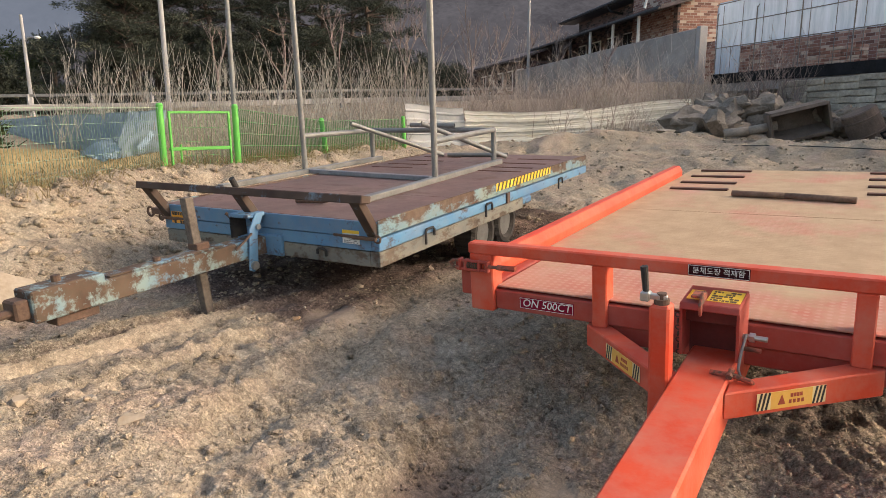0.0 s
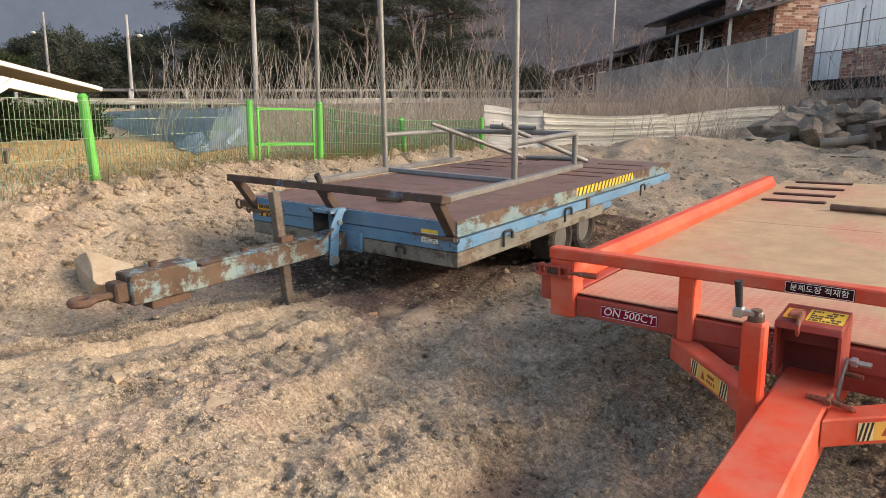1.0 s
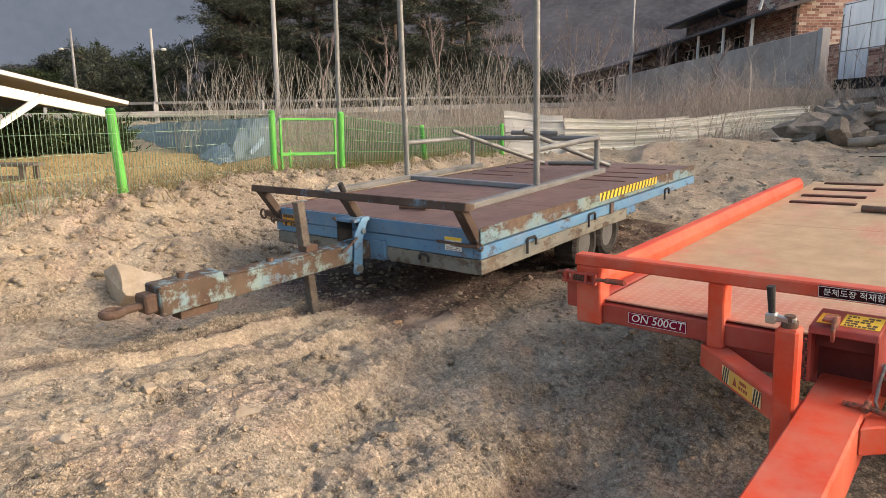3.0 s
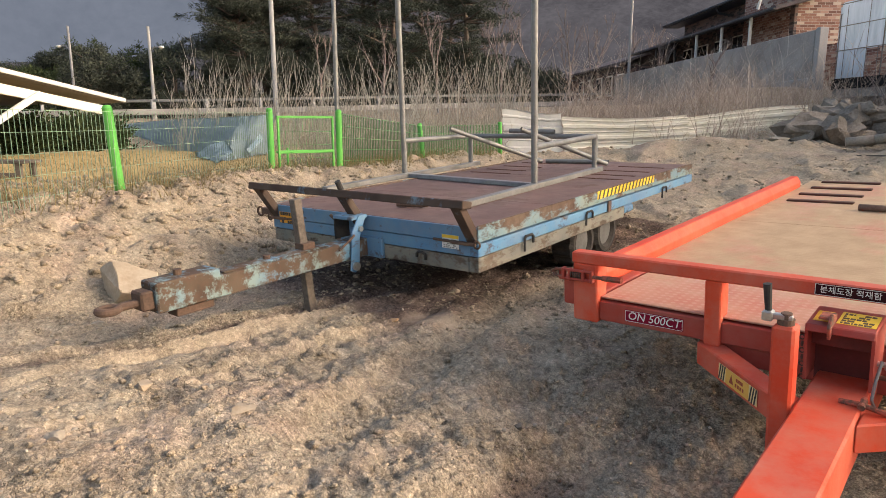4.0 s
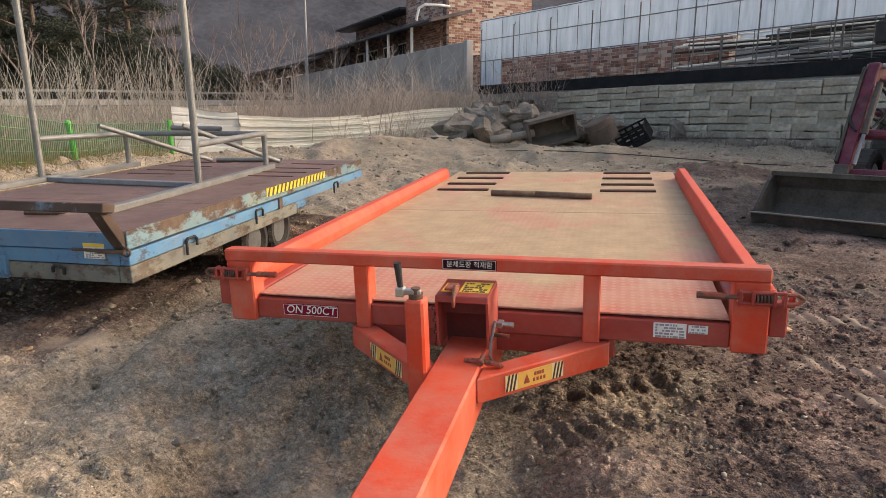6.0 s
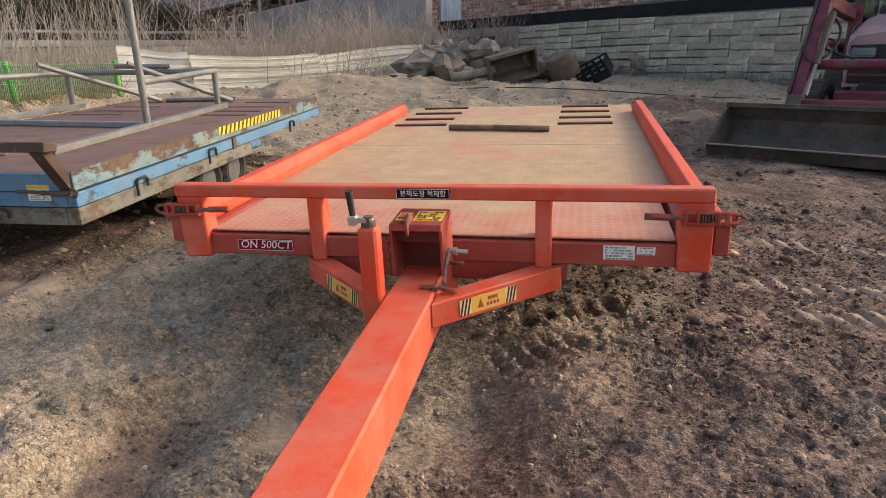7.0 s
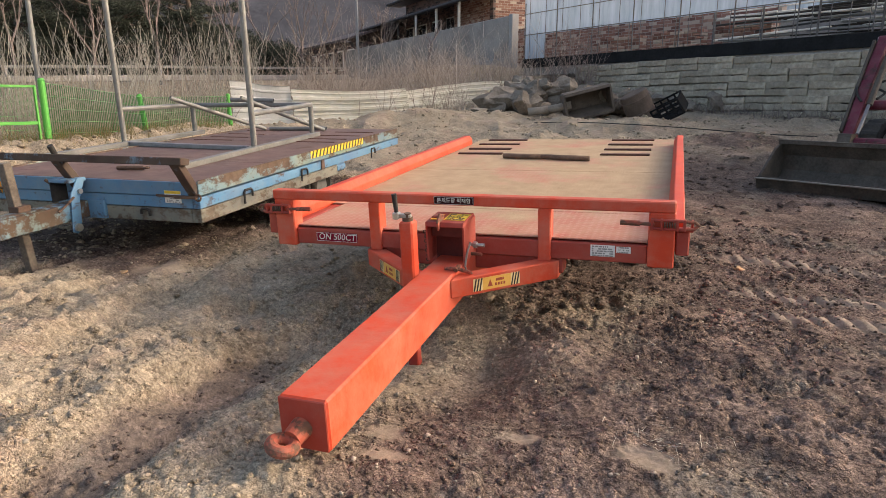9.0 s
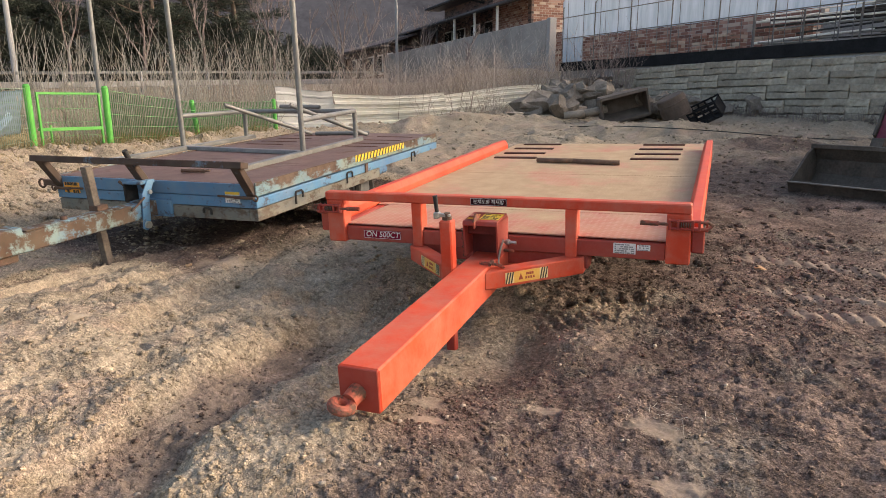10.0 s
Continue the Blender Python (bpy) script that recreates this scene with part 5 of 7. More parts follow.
# ---- fence of green mesh ----
def mesh_sheet(p, q, z0p, z1p, z0q, z1q, step=0.05, rows=5, r=0.0022, flat=1.05):
    """Wires between two posts as thin three-sided rods."""
    verts, faces = [], []
    p, q = Vector(p), Vector(q)
    n = max(2, int((q - p).length / step))
    side = (q - p).normalized()
    nrm = Vector((-side.y, side.x))

    def rod(a, b, rad, ax1, ax2):
        i = len(verts)
        for e in (a, b):
            for k in range(3):
                t = 2 * math.pi * k / 3
                verts.append(e + ax1 * rad * math.cos(t) + ax2 * rad * math.sin(t))
        faces.extend([(i, i + 1, i + 4, i + 3), (i + 1, i + 2, i + 5, i + 4), (i + 2, i, i + 3, i + 5)])
    s3, n3, up = Vector((*side, 0)), Vector((*nrm, 0)), Vector((0, 0, 1))
    for i in range(n + 1):
        f = i / n
        c = p.lerp(q, f)
        rod(Vector((*c, z0p + (z0q - z0p) * f)), Vector((*c, z1p + (z1q - z1p) * f)), r, s3, n3)
    for j in range(rows + 1):
        g = j / rows
        for d in (0.0,):
            a = Vector((p.x, p.y, z0p + (z1p - z0p) * g)) + n3 * d
            b = Vector((q.x, q.y, z0q + (z1q - z0q) * g)) + n3 * d
            rod(a, b, r * flat, n3, up)
    me = bpy.data.meshes.new("mesh_panel")
    me.from_pydata([tuple(v) for v in verts], [], faces)
    return me


def green_fence():
    T = thing("mesh_fence", Matrix(), "bright green wire mesh fence with round posts on an earth bank", "fence")
    posts = [((-2.9, -2.9), 0.3, 1.3, 0), ((-4.5, -0.1), 0.35, 1.33, 0), ((-6.13, 2.65), 0.4, 1.34, -0.07), ((-7.73, 5.33), 0.42, 1.39, 0.0), ((-7.45, 6.32), 0.42, 1.38, 0.0), ((-8.33, 9.05), 0.35, 1.19, -0.1), ((-8.4, 11.5), 0.5, 1.22, -0.03)]
    for (x, y), z0, z1, lean in posts:
        bm = tube(bmesh.new(), (x, y, z0 - 0.1), (x + lean * 0.6, y + lean * 0.7, z1 - 0.03), 0.045, 16)
        tube(bm, (x + lean * 0.6, y + lean * 0.7, z1 - 0.03), (x + lean * 0.62, y + lean * 0.72, z1), 0.05, 16, 0.03)
        part("post", bm, GREEN, T)
    for i, mat_ in ((0, SUNLIT_WIRE), (1, SUNLIT_WIRE), (2, SUNLIT_WIRE), (4, GREEN_WIRE), (5, GREEN_WIRE)):
        (p, a0, a1, _), (q, b0, b1, _) = posts[i], posts[i + 1]
        part_mesh("mesh_panel", mesh_sheet(p, q, a0 + 0.04, a1 - 0.06, b0 + 0.04, b1 - 0.06, 0.05, 5, 0.003 if i < 3 else 0.006, 0.62), mat_, T)
    # gate leaf with its own frame
    p, q = Vector((-7.7, 5.44)), Vector((-7.485, 6.23))
    g = part("gate_leaf", beam(bmesh.new(), (*p, 1.27), (*q, 1.27), 0.03, 0.03), GREEN, T)
    part("frame_bar", beam(bmesh.new(), (*p, 0.78), (*q, 0.78), 0.03, 0.045), GREEN, g)
    for c in (p, q):
        part("frame_bar", beam(bmesh.new(), (*c, 0.42), (*c, 1.285), 0.03, 0.03), GREEN, g)
    part_mesh("mesh_panel", mesh_sheet(p, q, 0.5, 1.25, 0.5, 1.25, 0.05, 4, 0.0026), GREEN_WIRE, g)
    bm = tube(bmesh.new(), (-7.74, 5.42, 0.78), (-7.64, 5.62, 0.78), 0.018, 8)
    tube(bm, (-7.67, 5.56, 0.84), (-7.67, 5.56, 0.6), 0.014, 8)
    part("gate_latch", bm, GREEN, g)


green_fence()


# ---- fallen cream sheet panels ----
def sheet_panel(a, b, za, zb, tilt, seed, folds=6, material=None, label="cream ribbed steel sheet panel leaning against the earth"):
    """A long corrugated sheet lying along the line a-b; its ribs run lengthwise."""
    a, b = Vector(a), Vector(b)
    d = (b - a).normalized()
    n = Vector((-d.y, d.x, 0))
    n = Vector((d.y, -d.x, 0))
    bm = bmesh.new()
    prof = []
    for k in range(folds):
        f0 = k / folds
        for u, out in ((0.0, 0.0), (0.06, 0.065), (0.3, 0.065), (0.38, 0.0), (0.62, 0.0), (0.66, 0.03), (0.72, 0.03), (0.76, 0.0), (0.98, 0.0)):
            prof.append((f0 + u / folds, out))
    prof.append((1.0, 0.03))
    nx, rows = 26, []
    rng = random.Random(seed)
    for i in range(nx + 1):
        f = i / nx
        base = a.lerp(b, f)
        z0, z1 = za[0] + (zb[0] - za[0]) * f, za[1] + (zb[1] - za[1]) * f
        z1 += 0.035 * math.sin(f * 5 + seed) + rng.uniform(-0.006, 0.006)
        sag = 0.05 * math.sin(f * 7 + seed * 2)
        rows.append([bm.verts.new(Vector((base.x, base.y, z0 + (z1 - z0) * h)) + n * (out - tilt * h + sag * h)) for h, out in prof])
    for r0, r1 in zip(rows, rows[1:]):
        for j in range(len(prof) - 1):
            bm.faces.new((r0[j], r1[j], r1[j + 1], r0[j + 1]))
    bmesh.ops.solidify(bm, geom=bm.faces[:], thickness=0.008)
    ob = part("sheet_panel", bm, material or WHITE_PANEL, None)
    return tagged(ob, label, "panel", "fallen sheet panels")


sheet_panel((-8.55, 11.8), (-7.74, 12.95), (0.5, 1.47), (0.5, 1.42), 0.18, 1, 2, WHITE, "whiter sheet panel standing at the end of the row")
sheet_panel((-7.66, 12.86), (-5.78, 15.27), (0.55, 1.3), (0.68, 1.36), 0.14, 2, 3)
sheet_panel((-5.85, 15.35), (-4.15, 19.1), (0.7, 1.34), (0.85, 1.68), 0.14, 5, 3)

# ---- retaining wall of blocks, black sheet and greenhouse ----
WL, WR = Vector((-2.25, 19.35, 0)), Vector((9.6, 10.25, 0))
wd = (WR - WL).normalized()
WALL_M = Matrix((wd, Vector((-wd.y, wd.x, 0)), Vector((0, 0, 1)))).transposed().to_4x4()
WALL_M.translation = WL


def block_wall():
    T = thing("retaining_wall", WALL_M, "stained grey concrete block retaining wall beside the lot", "wall", kind="structure")
    length = (WR - WL).length
    core = part("wall_core", box(bmesh.new(), 0, length, 0.14, 0.6, 0.2, 2.05, 0), CONCRETE, T)
    bw, bh = 0.92, 0.3
    kinds = []
    for k in range(5):
        bm = bmesh.new()
        for x0, x1, z0, z1 in ((0.0, bw, 0.0, 0.134), (0.0, bw, 0.152, 0.292), (0.0, 0.14 + 0.06 * k, 0.134, 0.152), (0.8 - 0.05 * k, bw, 0.134, 0.152), (0.42 - (0.1 if k % 2 else 0), 0.5 + (0.1 if k % 2 else 0), 0.134, 0.152)):
            box(bm, x0 + 0.006, x1 - 0.006, -0.03, 0.1, z0, z1, 0.012)
        bmesh.ops.subdivide_edges(bm, edges=[e for e in bm.edges if abs((e.verts[0].co - e.verts[1].co).x) > 0.5], cuts=9)
        bmesh.ops.subdivide_edges(bm, edges=[e for e in bm.edges if abs((e.verts[0].co - e.verts[1].co).z) > 0.1], cuts=2)
        for v in bm.verts:
            v.co.y += 0.022 * noise.fractal(v.co * 4 + Vector((k * 9, 0, 0)), 0.8, 2, 3) * (v.co.y < 0)
            v.co.z += 0.02 * noise.noise(v.co * 3 + Vector((k * 5, 3, 0)))
        me = bpy.data.meshes.new("block")
        bm.to_mesh(me)
        bm.free()
        me.materials.append(BLOCK)
        kinds.append(me)
    rng = random.Random(3)
    for row in range(6):
        u = -0.46 * (row % 2)
        while u < length - 0.4:
            ob = new("block", rng.choice(kinds))
            ob.parent = T
            ob.matrix_basis = pose(max(u, 0) + rng.uniform(-0.01, 0.01), rng.uniform(-0.03, 0.02) + 0.03 * row - 0.05, 0.27 + row * bh + 0.03 * math.sin(u * 0.9 + row), rng.uniform(-1.5, 1.5), rng.uniform(-0.8, 0.8), rng.uniform(-1.2, 1.2))
            u += bw


block_wall()
G0 = WALL_M @ Matrix.Translation((-3.25, 0.75, 0))


def greenhouse():
    T = thing("greenhouse", G0, "plastic film greenhouse with steel hoops and an open lower side", "greenhouse")
    L = 17.5
    bm = bmesh.new()
    rows = []
    for i in range(71):
        u = L * i / 70
        col = []
        for j in range(13):
            h = j / 12
            col.append(bm.verts.new((u, 0.02 + 1.2 * max(0, h - 0.9) ** 1.5 + 0.03 * math.sin(u * 3.1) * math.sin(h * 6), 3.18 + 1.34 * h + 0.01 * math.sin(u * 9))))
        rows.append(col)
    for a, b in zip(rows, rows[1:]):
        for j in range(12):
            bm.faces.new((a[j], b[j], b[j + 1], a[j + 1]))
    part("film_side", bm, FILM, T, "translucent grey-white film", True).visible_shadow = False
    bm = bmesh.new()
    prism(bm, [(0.0, 3.2), (3.2, 3.95), (3.2, 4.3), (1.5, 4.5), (0.35, 4.46), (0.0, 4.4)], "x", -0.012, 0.0)
    part("film_end", bm, FILM, T, "translucent film end wall").visible_shadow = False
    for i in range(12):
        u = 0.05 + i * 1.55
        part("post", tube(bmesh.new(), (u, -0.02, 2.2), (u, -0.02, 4.2), 0.017, 8), FRAME_DARK, T)
        bm = bent(bmesh.new(), [(u, -0.02, 4.15), (u, 0.2, 4.5), (u, 1.0, 4.62), (u, 2.0, 4.66)], 0.012, 6)
        part("hoop", bm, FRAME_DARK, T)
    for i in range(44):
        u = 0.3 + i * 0.39
        part("thin_upright", tube(bmesh.new(), (u, -0.03, 2.35), (u, -0.03, 3.2 if i % 2 else 4.4), 0.009, 6), FRAME_DARK, T)
    for z in (3.2, 3.86, 4.46):
        part("rail", tube(bmesh.new(), (0, -0.035, z), (L, -0.035, z), 0.013, 6), FRAME_DARK, T)
    part("skirt", box(bmesh.new(), -0.02, L, -0.06, -0.02, 2.14, 2.43, 0.004), BLACK_SHEET, T, "black plastic skirt")
    part("film_bay", box(bmesh.new(), 0.0, 1.05, 0.0, 0.012, 2.4, 3.2, 0), FILM, T, "translucent film bay at the end").visible_shadow = False
    # rear side so that the open strip shows depth
    part("rear_wall", box(bmesh.new(), -4.0, 7.2, 2.9, 3.1, 2.3, 3.9, 0), BRICK, T, "red brick wall at the back")
    part("rear_wall", box(bmesh.new(), 7.2, L, 2.9, 3.1, 2.3, 3.4, 0), CONCRETE, T, "grey wall at the back")
    part("rear_film", box(bmesh.new(), 0, L, 3.2, 3.22, 2.3, 4.5, 0), FILM, T).visible_shadow = False
    part("floor_slab", box(bmesh.new(), 0, L, 0.0, 3.2, 1.9, 2.3, 0), CONCRETE, T)


greenhouse()
# stacked bricks and bundles of pipe inside the open greenhouse side
for u in (2.3, 4.4, 6.4):
    T = thing("brick_stack", G0 @ Matrix.Translation((u, 1.2, 2.3)), "stack of red bricks inside the greenhouse", "bricks", "brick stacks")
    for r in range(8):
        for k in range(6):
            part("brick", box(bmesh.new(), k * 0.27, k * 0.27 + 0.255, 0, 0.3, r * 0.085, r * 0.085 + 0.075, 0.004), BRICK, T)
rngp = random.Random(9)
T = thing("pipe_rack", G0 @ Matrix.Translation((6.6, 0.3, 2.3)), "rack of stacked pale pipes and poles inside the greenhouse", "pipes")
for r in range(16):
    for k in range(8):
        z, u0 = 0.05 + r * 0.058 + rngp.uniform(-0.015, 0.015), rngp.uniform(0, 8.5)
        part("pipe", tube(bmesh.new(), (u0, 0.1 + k * 0.1, z), (u0 + rngp.uniform(1.5, 4.0), 0.1 + k * 0.1 + rngp.uniform(-0.05, 0.05), z + rngp.uniform(-0.1, 0.1)), rngp.uniform(0.016, 0.034), 6), rngp.choice((GALV, WHITE, BLACK, WHITE, BLACK)), T)
for k in range(9):
    part("rack_post", tube(bmesh.new(), (0.4 + 1.3 * k, 0.05, 0), (0.4 + 1.3 * k, 0.05, 1.2), 0.025, 8), FRAME_DARK, T)


# ---- concrete boundary wall and brick house ----
def wall_piece(name, a, b, z0a, z1a, z0b, z1b, t, material, label):
    a, b = Vector(a), Vector(b)
    d = (b - a).normalized()
    n = Vector((-d.y, d.x)) * t
    bm = bmesh.new()
    lo = [bm.verts.new((*p, z)) for p, z in ((a, z0a), (b, z0b), (b + n, z0b), (a + n, z0a))]
    hi = [bm.verts.new((*p, z)) for p, z in ((a, z1a), (b, z1b), (b + n, z1b), (a + n, z1a))]
    bm.faces.new(lo[::-1]), bm.faces.new(hi)
    for i in range(4):
        bm.faces.new((lo[i], lo[(i + 1) % 4], hi[(i + 1) % 4], hi[i]))
    bmesh.ops.recalc_face_normals(bm, faces=bm.faces)
    bmesh.ops.bevel(bm, geom=bm.edges[:], offset=0.02, segments=1, affect="EDGES")
    ob = part(name, bm, material)
    return tagged(ob, label, "wall", kind="structure") if label else ob


wall_piece("wall_boundary", (-17.8, 34.2), (-5.43, 23.8), 1.6, 3.8, 1.6, 4.09, 0.25, CONCRETE, "grey weathered concrete boundary wall")
wall_piece("wall_footing", (-11.7, 28.98), (-5.33, 23.63), 1.5, 2.42, 1.5, 2.62, 0.12, CONCRETE_PALE, "pale concrete footing of the boundary wall")
wall_piece("wall_end_pier", (-5.41, 23.77), (-5.25, 23.63), 1.5, 4.14, 1.5, 4.14, 0.3, CONCRETE_PALE, "pale concrete end pier")


def house():
    H0 = Vector((-6.9, 27.2, 2.0))
    back = (Vector((-16.5, 37.0, 2.0)) - H0).normalized()
    right = Vector((back.y, -back.x, 0))
    M = Matrix((right, back, Vector((0, 0, 1)))).transposed().to_4x4()
    M.translation = H0
    T = thing("brick_house", M, "two-storey brick house with dark eaves and a long covered porch", "house")
    part("brick_wing", box(bmesh.new(), 0.0, 4.2, 0.0, 4.0, -0.6, 8.5, 0), BRICK, T, "mottled red brick gable wing")
    part("corner_strip", box(bmesh.new(), -0.12, 0.0, -0.05, 0.25, 0, 8.5, 0.01), BRICK_DARK, T)
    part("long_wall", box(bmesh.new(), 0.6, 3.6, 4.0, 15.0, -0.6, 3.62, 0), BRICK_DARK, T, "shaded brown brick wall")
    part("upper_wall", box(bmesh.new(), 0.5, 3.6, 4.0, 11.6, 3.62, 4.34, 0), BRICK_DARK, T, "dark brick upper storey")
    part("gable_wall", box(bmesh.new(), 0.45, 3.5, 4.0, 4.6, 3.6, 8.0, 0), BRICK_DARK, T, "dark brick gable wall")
    part("soffit", box(bmesh.new(), -0.3, 0.5, 4.0, 12.4, 4.34, 4.38, 0), TRIM_DARK, T, "dark eaves soffit")
    for y in (5.0, 6.8, 8.7, 10.6):
        w = part("window", box(bmesh.new(), 0.55, 0.6, y, y + 1.1, 1.5, 3.1, 0.01), WHITE, T)
        part("pane", box(bmesh.new(), 0.53, 0.55, y + 0.07, y + 0.52, 1.57, 3.03, 0), GLASS, w)
        part("pane", box(bmesh.new(), 0.53, 0.55, y + 0.58, y + 1.03, 1.57, 3.03, 0), GLASS, w)
    # eaves and gutter of the upper roof
    bm = bmesh.new()
    prism(bm, [(-0.3, 4.48), (2.4, 4.6), (4.6, 4.5), (4.6, 4.4), (2.4, 4.5), (-0.3, 4.39)], "y", 4.0, 12.5)
    part("roof", bm, ROOF, T, "dark shingle roof")
    part("gutter", box(bmesh.new(), -0.4, -0.3, 4.0, 12.5, 4.37, 4.48, 0.02), TRIM_DARK, T)
    bm = bmesh.new()
    prism(bm, [(-1.3, 3.25), (0.6, 3.75), (0.6, 3.62), (-1.3, 3.12)], "y", -0.9, 15.0)
    part("porch_roof", bm, ROOF, T, "dark porch roof")
    part("porch_gutter", box(bmesh.new(), -1.4, -1.3, -0.9, 15.0, 3.1, 3.2, 0.02), TRIM_DARK, T)
    for y in (1.0, 3.4, 5.9, 8.4, 11.0, 13.6):
        part("porch_post", box(bmesh.new(), -1.22, -1.12, y, y + 0.1, 0, 3.15, 0.01), WHITE if y < 6 else TRIM_DARK, T)
    bm = bent(bmesh.new(), [Vector(p) for p in ((0.0, -0.12, 3.9), (-0.5, -0.1, 3.92), (-1.1, 0.0, 3.9), (-1.32, 0.1, 3.75), (-1.38, 0.2, 3.3))], 0.055, 8)
    part("drain_pipe", bm, WHITE, T, "white rain pipe")
    bm = bent(bmesh.new(), [Vector(p) for p in ((-0.35, 6.0, 4.36), (-0.2, 6.0, 4.1), (0.45, 6.0, 4.0))], 0.05, 8)
    part("drain_pipe", bm, TRIM_DARK, T)
    part("brick_pier", box(bmesh.new(), 0.9, 4.2, -0.5, 0.0, 0.0, 0.8, 0.01), BRICK, T)


house()


def low_house(x, y, w, d, h, turn, label):
    T = thing("low_house", pose(x, y, 2.2, 0, 0, turn), label, "house", "low houses behind the wall")
    part("wall", box(bmesh.new(), -w / 2, w / 2, -d / 2, d / 2, 0, h, 0), BRICK_DARK, T)
    bm = bmesh.new()
    prism(bm, [(-d / 2 - 0.6, h), (0, h + 1.0), (d / 2 + 0.6, h), (d / 2 + 0.6, h + 0.12), (0, h + 1.15), (-d / 2 - 0.6, h + 0.12)], "x", -w / 2 - 0.5, w / 2 + 0.5)
    part("roof", bm, ROOF, T)
    for k in range(int(w / 1.8)):
        win = part("window", box(bmesh.new(), -w / 2 + 0.5 + k * 1.8, -w / 2 + 1.5 + k * 1.8, -d / 2 - 0.05, -d / 2, 0.6, h - 0.4, 0.01), WHITE, T)
        part("pane", box(bmesh.new(), -w / 2 + 0.58 + k * 1.8, -w / 2 + 1.42 + k * 1.8, -d / 2 - 0.07, -d / 2 - 0.05, 0.68, h - 0.48, 0), GLASS, win)


low_house(-19.0, 39.5, 9.0, 5.0, 2.2, -42, "low dark-roofed house beyond the boundary wall")
low_house(-26.5, 45.5, 8.0, 5.0, 2.0, -36, "low brown house under a dark roof farther off")


# ---- poles, road rail, shed, tarpaulin ----
def utility_pole(x, y, z0, z1, r, material, label, lamp=0):
    T = thing("utility_pole", pose(x, y, z0), label, "pole", "utility poles")
    part("shaft", tube(bmesh.new(), (0, 0, -0.5), (0, 0, z1 - z0), r, 12, r * 0.75), material, T)
    if lamp:
        bm = bent(bmesh.new(), [(0, 0, z1 - z0 - 1.2), (lamp * 0.35, 0.2 * lamp, z1 - z0 - 1.0), (lamp * 0.75, 0.45 * lamp, z1 - z0 - 0.98)], 0.03, 6)
        part("lamp_arm", bm, GALV, T)
        bm = bmesh.new()
        bmesh.ops.create_icosphere(bm, subdivisions=2, radius=0.13, matrix=Matrix.Translation((lamp * 0.95, 0.55 * lamp, z1 - z0 - 1.0)) @ Matrix.Diagonal((1.3, 1, 0.55, 1)))
        part("lamp_head", bm, WHITE, T, "white lamp head", True)
    else:
        for k in (0.3, 0.7):
            part("insulator", tube(bmesh.new(), (0.18, 0, z1 - z0 - k), (0.18, 0, z1 - z0 - k + 0.12), 0.04, 8), WHITE, T)
    return T


utility_pole(-37.7, 12.9, 1.6, 6.2, 0.08, GALV_DARK, "dark street lamp pole beside the road", -0.6)
utility_pole(-32.7, 14.85, 1.5, 5.9, 0.09, CONCRETE_PALE, "pale concrete street lamp pole beside the road", 0.6)
utility_pole(-22.3, 15.05, 1.3, 9.5, 0.1, CONCRETE_PALE, "tall pale concrete utility pole beside the road")
utility_pole(-10.35, 8.6, 0.5, 6.0, 0.05, GALV, "slender grey steel pole behind the fence")
utility_pole(-16.0, 32.3, 2.2, 11.5, 0.08, CONCRETE_PALE, "grey utility pole beside the boundary wall")
bm = bmesh.new()
for (a, b) in (((-22.3, 15.05, 9.2), (-16.0, 32.3, 10.8)), ((-22.3, 15.05, 8.7), (-16.0, 32.3, 10.2))):
    a, b = Vector(a), Vector(b)
    bent(bm, [a.lerp(b, k / 8) - Vector((0, 0, 0.5 * (1 - (k / 4 - 1) ** 2))) for k in range(9)], 0.012, 5)
tagged(part("overhead_cable", bm, BLACK), "thin black overhead cables between the poles", "cable", kind="stuff")


def road_rail():
    T = thing("guard_rail", Matrix(), "grey steel guard rail along the road on the embankment", "guard rail")
    pts = [Vector(p) for p in ((-30.5, 5.5, 1.92), (-26.1, 9.75, 2.02), (-20.7, 15.7, 2.16), (-18.6, 20.5, 2.34), (-17.6, 24.5, 2.45), (-15.0, 29.0, 2.6))]
    for a, b in zip(pts, pts[1:]):
        part("rail", beam(bmesh.new(), a, b, 0.06, 0.1, 0.01), GALV, T)
        part("kerb_beam", beam(bmesh.new(), a - Vector((0, 0, 0.42)), b - Vector((0, 0, 0.42)), 0.3, 0.22, 0.02), CONCRETE, T)
        n = int((b - a).length / 2)
        for k in range(n):
            c = a.lerp(b, k / n)
            part("rail_post", box(bmesh.new(), c.x - 0.05, c.x + 0.05, c.y - 0.05, c.y + 0.05, c.z - 0.8, c.z + 0.05, 0.005), GALV_DARK, T)


road_rail()


